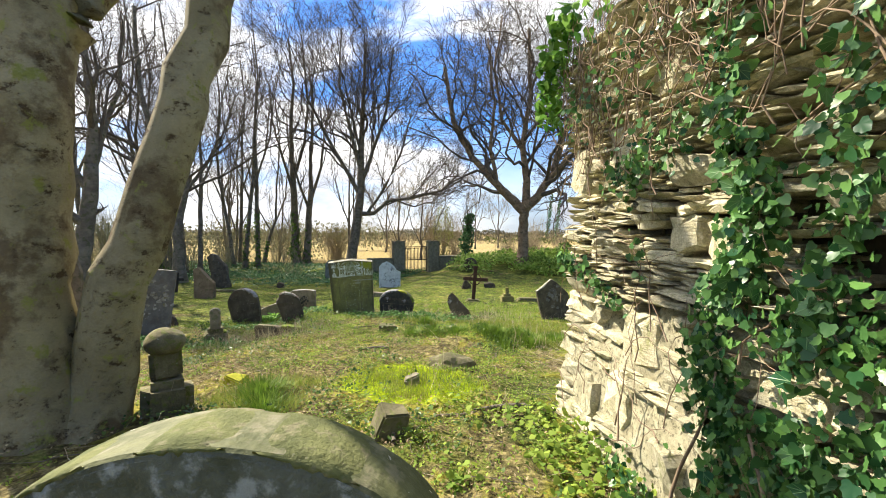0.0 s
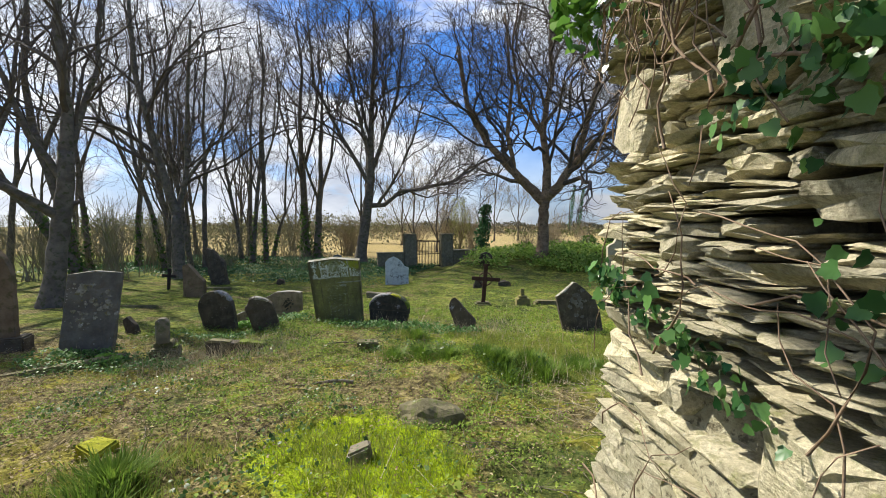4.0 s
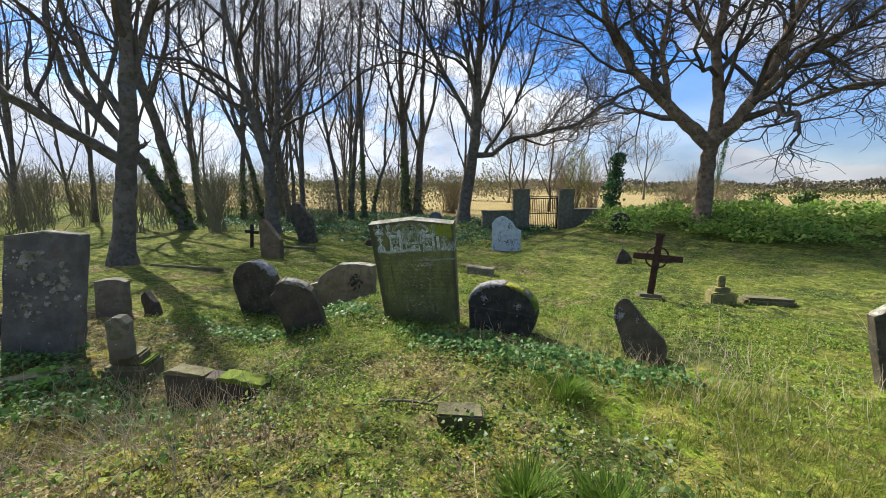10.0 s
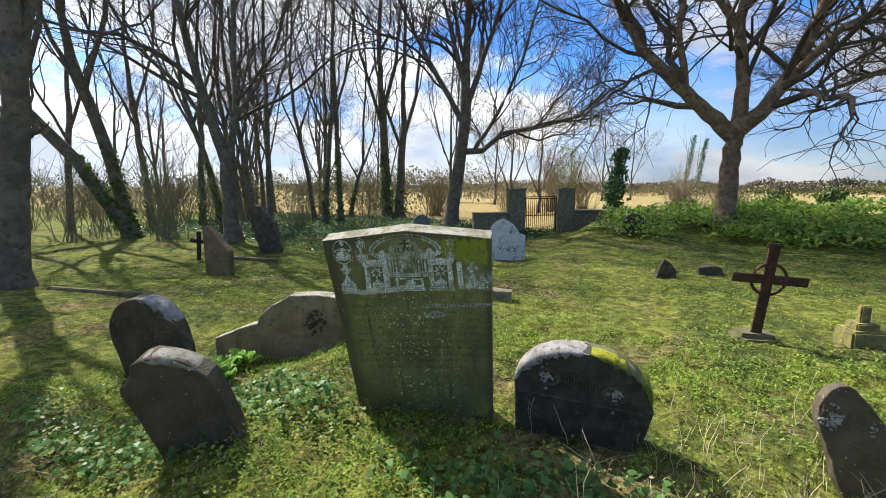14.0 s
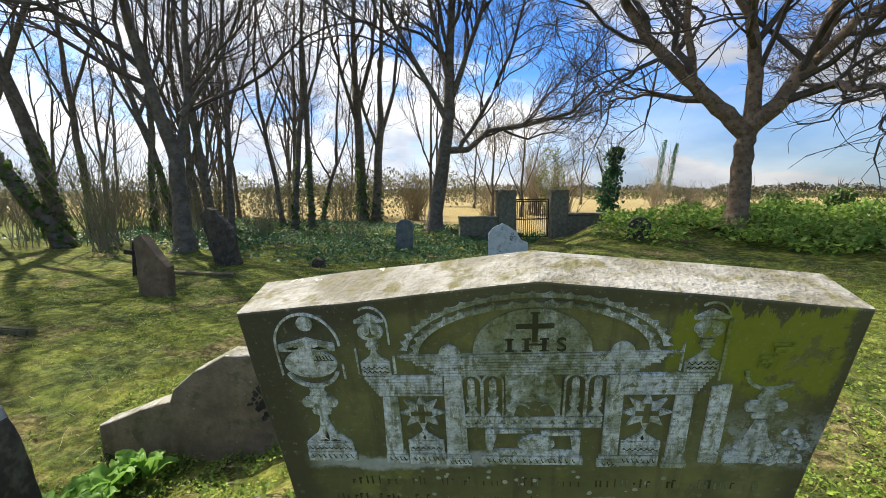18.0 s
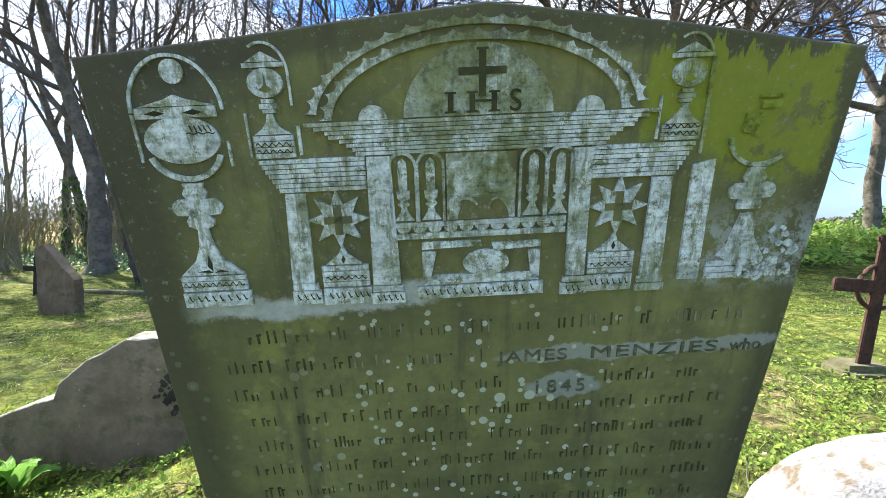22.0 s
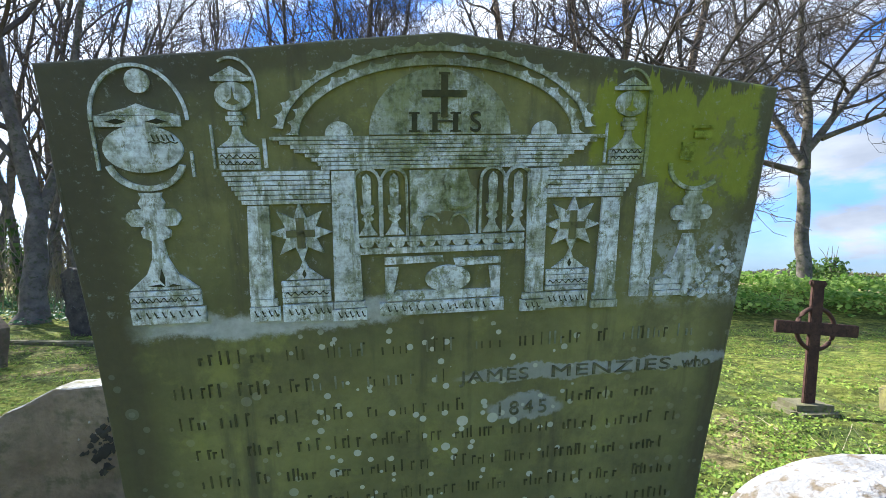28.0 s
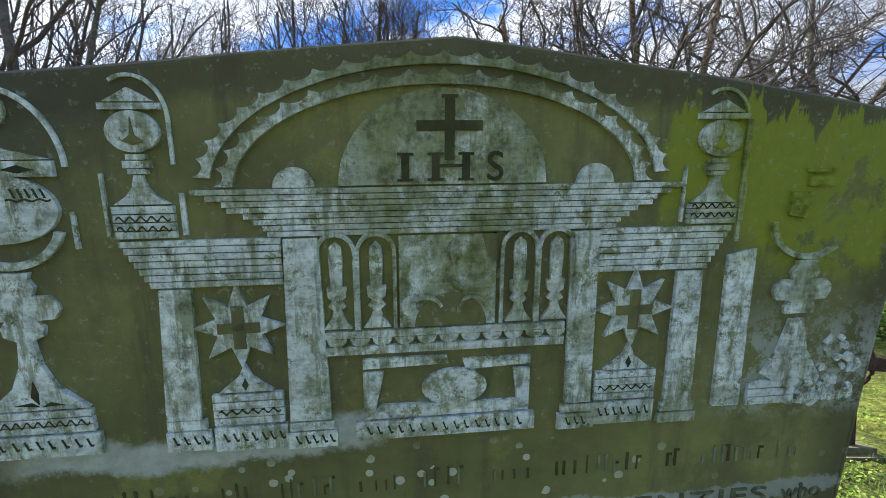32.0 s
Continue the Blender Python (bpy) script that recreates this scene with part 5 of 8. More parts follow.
for cx, cz, rx, rz in ((-0.20, 0.46, 0.085, 0.06), (0.20, 0.42, 0.075, 0.055)):
    bm = bmesh.new()
    rows_ = [[bm.verts.new((cx + rx * f * math.cos(a), y_, cz + rz * f * math.sin(a))) for a in [6.2832 * i / 20 for i in range(20)]] for f, y_ in ((1.0, 0.012), (0.97, -0.009), (0.72, -0.009), (0.68, 0.012))]
    for ra, rb in zip(rows_, rows_[1:]):
        for i in range(20):
            bm.faces.new((ra[i], ra[(i + 1) % 20], rb[(i + 1) % 20], rb[i]))
    bmesh.ops.recalc_face_normals(bm, faces=bm.faces[:])
    part("roundel", bm, M_SLATE, dm, "worn carved ring")
    blotch("lichen_blotch", cx, cz, rx * 0.75, M_WHITELICHEN, dm, "white lichen in the worn carving", 70 + int(cx * 10), 26)
bm = bmesh.new()
r_ = random.Random(8)
for i in range(12):
    box_bm(0.008, 0.012, r_.uniform(0.03, 0.07), (-0.09 + i * 0.018, -0.004, 0.45 + r_.uniform(-0.01, 0.01)), 0.0, bm)
tagged(part("worn_letters", bm, M_SLATE, dm, "worn raised letters"), kind="stuff")
part("ledge", box_bm(0.74, 0.02, 0.014, (0, -0.002, 0.33), 0.004), M_SLATE, dm)
nb = headstone("headstone", softened([(-0.09, 0), (0.27, 0), (0.285, 0.08), (0.27, 0.215), (0.205, 0.29), (0.06, 0.43), (-0.05, 0.57), (-0.12, 0.64), (-0.20, 0.635), (-0.25, 0.54), (-0.255, 0.40), (-0.20, 0.30), (-0.165, 0.20), (-0.12, 0.02)], 1), 0.09, 1.35, 8.16, 8, -4, 0, M_DARKBROWN, "narrow broken brown headstone tapering to a leaning point", 6, 0.010, 0.008, step=0.04)
blotch("lichen_blotch", -0.195, 0.46, 0.055, M_WHITELICHEN, nb, "white lichen blotch", 7)
blotch("lichen_blotch", -0.02, 0.42, 0.03, M_WHITELICHEN, nb, "white lichen blotch", 8, 12)
pn = headstone("headstone", [(-0.37, 0), (0.385, 0), (0.30, 0.34), (0.20, 0.63), (0.06, 0.76), (-0.08, 0.885), (-0.15, 0.935), (-0.20, 0.945), (-0.26, 0.90), (-0.33, 0.81), (-0.42, 0.735), (-0.535, 0.67)], 0.11, 3.68, 8.42, 16, 0, 0, M_SLATE, "pointed dark headstone tilted in the grass", 7, top=M_GREYSTONE)
crust("lichen_edge", [(-0.52 + 0.31 * i / 11, 0.685 + 0.26 * (i / 11) ** 1.2) for i in range(12)], 0.11, 0.02, 0.006, M_LICHEN, pn, "pale lichen along the sloping shoulder", 11)
blotch("lichen_blotch", -0.12, 0.6, 0.2, M_GREYLICHEN, pn, "grey lichen spots", 12, 26)
sq = headstone("headstone", [(-0.46, 0), (0.09, 0), (0.235, 1.08), (-0.03, 1.12), (-0.31, 1.085)], 0.13, -3.98, 5.02, 38, -3, 0, M_GREYLICHEN, "square-topped grey headstone leaning over, spotted with lichen", 8, dz=-0.08, k=1.32)
crust("lichen_crust", [(-0.30 + 0.53 * i / 14, 1.09 + 0.03 * (1 - abs(i / 7 - 1))) for i in range(15)], 0.13, 0.012, 0.006, M_LICHEN, sq, "grey lichen crust along the top", 9)
for i_, (lx_, lz_, lr_) in enumerate(((-0.15, 0.85, 0.16), (0.04, 0.7, 0.14), (-0.2, 0.55, 0.12))):
    blotch("lichen_blotch", lx_, lz_, lr_, M_LICHEN, sq, "scattered grey lichen", 60 + i_, 26)
bp = headstone("headstone", [(-0.30, 0), (0.28, 0), (0.28, 1.0), (0.22, 1.2), (0.12, 1.36), (0.0, 1.47), (-0.12, 1.40), (-0.24, 1.2), (-0.30, 1.0)], 0.12, -5.79, 4.5, 40, 0, 0, M_BROWNSTONE, "tall pointed brown headstone on a dark plinth", 9, k=1.3)
part("plinth", box_bm(0.78, 0.34, 0.34, (0, 0.06, 0.02), 0.02, None, 0.01), M_SLATE, bp, "dark stone plinth")
wh = headstone("headstone", [(-0.46, 0), (0.54, 0), (0.52, 0.72), (0.34, 0.80), (0.18, 1.02), (0.0, 1.14), (-0.16, 1.20), (-0.36, 1.10), (-0.50, 0.92)], 0.09, -3.85, 17.2, 20, -2, 2, M_WHITESTONE, "white-washed headstone with dark streaks near the gate", 10)
for i_, (sx_, sz_) in enumerate(((-0.2, 0.35), (0.05, 0.3), (0.22, 0.3), (0.1, 0.85))):
    blotch("dark_streak", sx_, sz_, 0.10, M_DIMSTONE, wh, "dark weathered streak", 40 + i_, 24)
tall = thing("limestone_headstone", pose(4.78, 11.5, ground(4.78, 11.5) + 0.12, 0, 0, 18), "tall pale limestone headstone with shouldered round top on a plinth", "gravestone", "gravestones")
part("slab", slab_bm([(-0.50, 0.10), (0.485, 0.10), (0.43, 1.44), (0.40, 1.50), (0.30, 1.545), (0.255, 1.60)] + arc(-0.036, 1.60, 0.28, 0.245, 8, 172, 14) + [(-0.33, 1.60), (-0.36, 1.55), (-0.47, 1.50), (-0.515, 1.44)], 0.13, 0.012, 0.003, 0.07, 11), M_PALESTONE, tall)
worn = bmesh.new()
for r0_, r1_ in ((0.115, 0.10), (0.055, 0.04)):
    rings_ = [[worn.verts.new((-0.036 + f * math.cos(a), y_, 1.63 + f * math.sin(a))) for a in [6.2832 * i / 24 for i in range(24)]] for f, y_ in ((r0_, -0.06), (r0_ - 0.004, -0.073), (r1_, -0.073), (r1_ - 0.006, -0.06))]
    for ra, rb in zip(rings_, rings_[1:]):
        for i in range(24):
            worn.faces.new((ra[i], ra[(i + 1) % 24], rb[(i + 1) % 24], rb[i]))
bmesh.ops.recalc_face_normals(worn, faces=worn.faces[:])
part("carving", worn, M_BROWNSTONE, tall, "weathered brown round carving")
part("plinth", box_bm(1.20, 0.40, 0.50, (0.05, 0.03, -0.15), 0.025, None, 0.006), M_SLATE, tall, "dark stone plinth")
bk = headstone("headstone", [(-0.33, 0), (0.34, 0), (0.30, 0.9), (0.2, 1.15), (0.0, 1.2), (-0.2, 1.12), (-0.28, 0.9)], 0.12, 8.0, 19.3, 18, 4, 6, M_SLATE, "dark round-topped headstone leaning near the bank", 12)
blotch("lichen_blotch", -0.05, 0.8, 0.18, M_GREYLICHEN, bk, "grey lichen spots", 13, 18)
headstone("headstone", [(-0.36, 0), (0.34, 0), (0.36, 0.50), (0.20, 0.62), (-0.06, 0.86), (-0.20, 0.97), (-0.36, 0.90)], 0.12, -9.12, 11.65, 2, 0, 0, M_BROWNSTONE, "pale brown headstone with a broken sloping top", 13, k=1.21)
headstone("headstone", [(-0.26, 0), (0.34, 0), (0.18, 0.9), (-0.2, 1.40), (-0.42, 1.44), (-0.56, 1.30)], 0.3, -11.05, 14.75, 20, 0, 0, M_SLATE, "dark leaning pointed headstone at the wood's edge", 14, 0.04, 0.02, k=1.08)
headstone("headstone", [(-0.1, 0), (0.12, 0), (0.1, 0.12), (-0.02, 0.3), (-0.1, 0.26)], 0.1, -5.30, 6.52, 10, 0, -12, M_SLATE, "small dark stump of a broken headstone", 15, 0.02, 0.01, k=1.14)
headstone("headstone", [(-0.19, 0), (0.21, 0), (0.20, 0.49), (0.08, 0.53), (-0.03, 0.52), (-0.20, 0.48)], 0.14, -5.52, 6.10, 36, 0, 4, M_GREYSTONE, "small square grey headstone low in the turf", 16, k=1.06)
headstone("headstone", [(-0.2, 0), (0.22, 0), (0.2, 0.14), (0.1, 0.27), (-0.02, 0.38), (-0.1, 0.24)], 0.15, 0.34, 14.6, 18, 0, 0, M_SLATE, "small dark broken stone in the turf", 17, 0.02, 0.015)
headstone("headstone", [(-0.25, 0), (0.28, 0), (0.22, 0.12), (0.0, 0.2), (-0.2, 0.14)], 0.2, 1.15, 15.4, 18, 0, 0, M_SLATE, "low dark stone in the turf", 18, 0.03, 0.02)
headstone("headstone", [(-0.36, 0), (0.36, 0), (0.34, 0.5), (0.2, 0.66), (0, 0.72), (-0.2, 0.66), (-0.34, 0.5)], 0.14, -0.75, 21.8, 18, 0, 0, M_SLATE, "small dark headstone under the ivied bank", 19)
headstone("headstone", [(-0.17, 0), (0.2, 0), (0.14, 0.2), (-0.05, 0.26), (-0.15, 0.16)], 0.2, -8.6, 15.6, 18, 0, 0, M_SLATE, "small dark stone in the ivy", 20, 0.03, 0.02)
headstone("headstone", [(-0.28, 0), (0.28, 0), (0.28, 0.12), (-0.28, 0.16)], 0.2, -1.95, 11.2, 18, 0, 0, M_GREYSTONE, "low grey kerb stone in the turf", 21, 0.03, 0.01)
headstone("headstone", [(-0.3, 0), (0.3, 0), (0.3, 0.9), (0.2, 1.05), (0, 1.12), (-0.2, 1.05), (-0.3, 0.9)], 0.12, -8.2, 19.6, 20, 0, 3, M_DIMSTONE, "dim grey headstone in the shade of the trees", 22)

# near headstone, seen from close behind its face
nr = headstone("headstone", round_top(1.16, 1.01, 30, 0.40), 0.22, 2.66, -0.97, 14, -1, 0, M_SHEENSLATE, "large round-topped dark wet headstone with a mossy rim", 23, 0.02, 0.002, top=M_MOSSRIM, step=0.03)
for i_, (a0_, a1_) in enumerate(((52, 78), (84, 104), (116, 150))):
    crust("moss_film", arc(0, 0.61, 0.581, 0.401, a0_, a1_, 18), 0.22, 0.014, 0.005, M_DULLMOSS, nr, "patch of green moss on the rim", 30 + i_)

# pedestal with a stub of a broken cross
ped = thing("cross_pedestal", pose(-2.74, 5.13, ground(-2.74, 5.13) - 0.02, 0, 0, 38) @ Matrix.Scale(1.21, 4), "stepped stone pedestal with the stump of a broken cross", "gravestone", "gravestones")
part("base", box_bm(0.33, 0.30, 0.34, (-0.01, 0.1, 0.0), 0.025, None, 0.008), M_MOSSYSTONE, ped)
part("step", box_bm(0.22, 0.20, 0.08, (-0.02, 0.1, 0.205), 0.015, None, 0.006), M_MOSSYSTONE, ped)
part("stump", slab_bm([(-0.09, 0.24), (0.055, 0.24), (0.065, 0.52), (0.03, 0.565), (-0.03, 0.575), (-0.085, 0.54)], 0.11, 0.02, 0.006, 0.05, 24), M_GREYSTONE, ped)
part("moss_cap", box_bm(0.06, 0.26, 0.025, (0.115, 0.1, 0.172), 0.01, None, 0.008), M_MOSSCLUMP, ped, "green moss")
# low mossy tomb end
tomb = thing("tomb_block", pose(-1.45, 5.22, ground(-1.45, 5.22) - 0.14, 0, 2, 23) @ Matrix.Scale(1.18, 4), "low dark tomb slab with a mossy top", "tomb", "gravestones")
part("slab", slab_bm([(-0.36, -0.1), (0.37, -0.1), (0.37, 0.325), (0.1, 0.345), (-0.1, 0.35), (-0.30, 0.365), (-0.36, 0.34)], 0.12, 0.02, 0.008, 0.06, 25), M_SLATE, tomb)
part("moss_cap", slab_bm([(0.02, 0.325), (0.37, 0.312), (0.375, 0.338), (0.28, 0.352), (0.16, 0.356), (0.05, 0.352)], 0.128, 0.006, 0.007, 0.03, 26), M_MOSSCLUMP, tomb, "green moss")
part("moss_film", slab_bm([(-0.355, 0.335), (-0.10, 0.335), (-0.06, 0.357), (-0.20, 0.366), (-0.30, 0.374), (-0.35, 0.352)], 0.126, 0.006, 0.006, 0.03, 27), M_MOSSYSTONE, tomb, "dull crust of dead moss")
# stack by the twin tree
stack = thing("broken_pedestal", pose(0.27, 1.19, ground(0.27, 1.19) - 0.07, 0, 0, -42), "broken stone pedestal with a rounded cap beside a tree", "gravestone", "gravestones")
part("block", box_bm(0.34, 0.36, 0.44, (0, 0, 0.12), 0.07, None, 0.03), M_MOSSYSTONE, stack)
part("shaft", box_bm(0.22, 0.24, 0.3, (-0.05, 0, 0.46), 0.04, None, 0.02), M_MOSSYSTONE, stack)
cap = bmesh.new()
bmesh.ops.create_icosphere(cap, subdivisions=3, radius=0.15)
for v in cap.verts:
    v.co = Vector((v.co.x * 1.1, v.co.y, v.co.z * 0.75)) * (1 + 0.12 * noise.noise(v.co * 9)) + Vector((0.0, 0, 0.66))
part("cap", cap, M_MOSSYSTONE, stack, smooth=True)


def boulder(name, x, y, r, squash, material, label, seed, rz=0, lift=0.0):
    bm = bmesh.new()
    bmesh.ops.create_icosphere(bm, subdivisions=3, radius=r)
    for v in bm.verts:
        k = 1 + 0.35 * noise.noise(v.co / r * 1.1 + Vector((seed, 0, 0))) + 0.12 * noise.noise(v.co / r * 4 + Vector((seed, 5, 0)))
        v.co = Vector((v.co.x * k * squash[0], v.co.y * k * squash[1], v.co.z * k * squash[2]))
    ob = new(name, mesh_of(bm, name, material, False))
    ob.matrix_world = pose(x, y, ground(x, y) + lift, 0, 0, rz)
    return tagged(ob, label, "stone", "loose stones")


def broken_block(x, y, sx, sy, sz, rx, ry, rz, material, label, seed):
    ob = new("broken_stone", mesh_of(box_bm(sx, sy, sz, (0, 0, 0), 0.015, None, 0.03, random.Random(seed)), "broken_stone", material))
    ob.matrix_world = pose(x, y, ground(x, y) + sz * 0.3, rx, ry, rz)
    return tagged(ob, label, "stone", "loose stones")


boulder("boulder", 2.22, 3.45, 0.25, (1.2, 0.8, 0.7), M_MOSSYSTONE, "dark mossy boulder half sunk in the grass", 1)
broken_block(2.26, 1.30, 0.22, 0.16, 0.24, 10, 16, 35, M_MOSSYSTONE, "broken mossy stone block lying on leaf litter", 3)
broken_block(1.99, 2.64, 0.13, 0.11, 0.12, 5, -8, 20, M_GREYSTONE, "small broken stone in bright moss", 4)
broken_block(0.2, 2.1, 0.22, 0.18, 0.12, 3, 4, 10, M_YELLOWMOSS, "flat stone cushioned with yellow moss", 5)
broken_block(0.5, 5.72, 0.30, 0.14, 0.12, 6, 3, 30, M_MOSSYSTONE, "mossy broken stone low in the weeds", 6)
for x, y, ln, rz, i in ((-9.2, 9.2, 2.3, 12, 7), (-10.25, 13.5, 1.8, 10, 8), (-3.65, 4.3, 1.5, 60, 9)):
    ob = new("kerb_stone", mesh_of(box_bm(ln, 0.14, 0.16, (0, 0, -0.01), 0.02, None, 0.02, random.Random(i)), "kerb_stone", M_MOSSYSTONE))
    ob.matrix_world = pose(x, y, ground(x, y), 0, 0, rz)
    tagged(ob, "mossy grave kerb lying in the turf", "grave kerb", "grave kerbs")
for x, y, ln, rz, i in ((6.1, 11.2, 1.0, -8, 3), (5.9, 7.9, 0.8, 10, 5), (2.85, 11.7, 0.8, 30, 6)):
    ob = new("kerb_stone", mesh_of(box_bm(ln, 0.26, 0.2, (0, 0, 0.02), 0.05, None, 0.07, random.Random(i)), "kerb_stone", M_MOSSYSTONE))
    ob.matrix_world = pose(x, y, ground(x, y) - 0.03, 0, 2, rz)
    tagged(ob, "broken dark grave kerb in the grass", "grave kerb", "grave kerbs")

# iron wheel cross
cross = thing("iron_cross", pose(1.21, 10.92, ground(1.21, 10.92) - 0.02, 3, 4, 18), "rusty iron wheel cross standing on a stone foot", "grave cross", "grave crosses")
part("upright", box_bm(0.105, 0.03, 1.10, (0.03, 0, 0.52), 0.006), M_IRON, cross)
part("arm", box_bm(0.74, 0.034, 0.10, (0.05, 0, 0.71), 0.006), M_IRON, cross)
rv, rf = tubes([([(0.04 + 0.17 * math.cos(a), 0, 0.71 + 0.17 * math.sin(a)) for a in [6.2832 * i / 28 for i in range(29)]], [0.017] * 29, 6)])
part("wheel", raw_mesh("wheel", rv, rf, M_IRON, True), None, cross)
part("finial", box_bm(0.15, 0.04, 0.05, (0.03, 0, 1.08), 0.012), M_IRON, cross)
part("foot", box_bm(0.42, 0.30, 0.22, (0.03, 0.02, 0.0), 0.05, None, 0.02), M_MOSSYSTONE, cross, "mossy stone foot")
sx = thing("small_cross", pose(-11.4, 12.65, ground(-11.4, 12.65), 0, 5, 18) @ Matrix.Scale(1.18, 4), "small dark iron cross in the shade", "grave cross", "grave crosses")
part("upright", box_bm(0.10, 0.05, 0.75, (0, 0, 0.34), 0.01), M_BLACKIRON, sx)
part("arm", box_bm(0.46, 0.05, 0.09, (0, 0, 0.48), 0.01), M_BLACKIRON, sx)
kx = thing("kerb_cross", pose(2.28, 11.2, ground(2.28, 11.2), 0, 0, 18), "small mossy stepped stone with a broken cross stub", "gravestone", "gravestones")
part("base", box_bm(0.36, 0.3, 0.26, (-0.02, 0.1, 0.04), 0.02, None, 0.01), M_YELLOWSTONE, kx)
part("step", box_bm(0.22, 0.18, 0.08, (-0.03, 0.1, 0.20), 0.012), M_YELLOWSTONE, kx)
part("stub", box_bm(0.10, 0.07, 0.2, (-0.03, 0.1, 0.32), 0.012), M_YELLOWSTONE, kx)

# ---- gate ----
G = pose(-6.1, 23.9, ground(-5, 24.7) - 0.04, 0, 0, 33.2)
for x in (0.39, 2.71):
    pier = thing("gate_pier", G @ pose(x, 0.3, 0), "square weathered stone gate pier with a flat cap", "gate pier", "gate piers")
    part("shaft", box_bm(0.74, 0.62, 2.06, (0, 0, 1.0), 0.03, None, 0.012), M_BRICKPOST, pier)
    part("cap", box_bm(0.80, 0.68, 0.10, (0, 0, 2.07), 0.02, None, 0.01), M_BRICKPOST, pier)
gate = thing("iron_gate", G @ pose(0.80, 0.24, 0.06), "black iron gate of upright bars, closed between the piers", "gate")
gw = 1.50
for x in (0.02, gw - 0.02):
    part("stile", box_bm(0.05, 0.04, 1.62, (x, 0, 0.86)), M_BLACKIRON, gate)
for z in (0.07, 0.82, 1.58, 1.66):
    part("rail", box_bm(gw, 0.03, 0.045, (gw / 2, 0, z)), M_BLACKIRON, gate)
for i in range(15):
    part("bar", box_bm(0.022, 0.022, 1.5, (0.09 + i * (gw - 0.18) / 14, 0, 0.83)), M_BLACKIRON, gate)
for x0, x1, h, rz in ((3.1, 5.6, 1.08, 0), (-1.6, 0.0, 1.0, 0)):
    lw = thing("boundary_wall", G @ pose(x0, 0.3, 0), "low stone boundary wall with flat coping beside the gate", "wall", "boundary walls")
    part("masonry", box_bm(x1 - x0, 0.42, h, ((x1 - x0) / 2, 0, h / 2 - 0.06), 0.02, None, 0.02), M_BRICKPOST, lw)
    part("coping", box_bm(x1 - x0 + 0.06, 0.5, 0.1, ((x1 - x0) / 2, 0, h - 0.02), 0.02, None, 0.015), M_BRICKPOST, lw)

# ---- trees ----
def bend(p, d, length, segs, rng, wig, up, pull=None):
    pts, d, p = [tuple(p)], Vector(d).normalized(), Vector(p)
    for i in range(segs):
        d = (d + Vector((rng.gauss(0, 1), rng.gauss(0, 1), rng.gauss(0, 0.8))) * wig + Vector((0, 0, up))).normalized()
        p = p + d * (length / segs)
        pts.append(tuple(p))
    return pts


def taper(r0, r1, k):
    return [r0 + (r1 - r0) * (i / (k - 1)) ** 0.8 for i in range(k)]


def limb(paths, rng, pts, r, level, last, kids, spread, up, ratio=0.66, wig=0.2, fine=0.004):
    """Adds the branch along pts and, level by level, those that spring from it."""
    k = len(pts)
    tip = max(r * (0.35 if level < 2 else 0.3), fine * 0.8)
    paths.append((pts, taper(r, tip, k), (12, 8, 5, 4, 3, 3)[min(level, 5)], level))
    if level >= last:
        return
    length = sum((Vector(a) - Vector(b)).length for a, b in zip(pts, pts[1:]))
    count = kids[min(level, len(kids) - 1)]
    for c in range(count):
        f = 0.22 + 0.78 * (c + rng.random()) / count
        i = min(k - 2, int(f * (k - 1)))
        g = f * (k - 1) - i
        a, b = Vector(pts[i]), Vector(pts[i + 1])
        p, d = a.lerp(b, min(g, 1.0)), (b - a).normalized()
        side = Matrix.Rotation(rng.uniform(0, 6.283), 3, d) @ d.orthogonal().normalized()
        s = spread * rng.uniform(0.7, 1.25)
        nd = d * math.cos(s) + side * math.sin(s)
        ln = length * ratio * rng.uniform(0.6, 1.15) * (1.2 - 0.55 * f)
        rr = max((r + (tip - r) * f) * rng.uniform(0.40, 0.62), fine)
        limb(paths, rng, bend(p, nd, ln, (8, 7, 6, 4, 3)[min(level, 4)], rng, wig, up), rr, level + 1, last, kids, spread, up, ratio, wig, fine)


def tree_paths(spec, seed, last=4, kids=(0, 6, 6, 5, 4), spread=0.7, up=0.07, flare=0.5, wig=0.2, fine=0.004, tall=1.0):
    """spec: stems, each (radius, kids on it?, way points); way points are x, z, y offsets in metres."""
    rng = random.Random(seed)
    paths = []
    for r, level, pts in spec:
        pts = [(a, z if z < 5 else 5 + (z - 5) * tall, b) for a, z, b in pts]
        dense = []
        for a, b in zip(pts, pts[1:]):
            for j in range(4):
                f = j / 4
                dense.append((a[0] + (b[0] - a[0]) * f + rng.gauss(0, 0.02), a[2] + (b[2] - a[2]) * f + rng.gauss(0, 0.02), a[1] + (b[1] - a[1]) * f))
        dense.append((pts[-1][0], pts[-1][2], pts[-1][1]))
        if level == 0:
            k = len(dense)
            paths.append((dense, [r * (1 + flare * max(0, 1 - p[2] / 0.8) ** 2) * (1 - 0.3 * i / (k - 1)) for i, p in enumerate(dense)], 14, 0))
        else:
            limb(paths, rng, dense, r, level, last, kids, spread, up, wig=wig, fine=fine)
    return paths


def plant(name, paths, m, material, label, group="bare trees", twig=None):
    root = thing(name, m, label, "tree", group)
    part("trunk", raw_mesh("trunk", *tubes([q[:3] for q in paths if q[3] < 2]), material, True), None, root)
    part("crown", raw_mesh("crown", *tubes([q[:3] for q in paths if q[3] >= 2]), twig or M_TWIG, False), None, root)
    return root


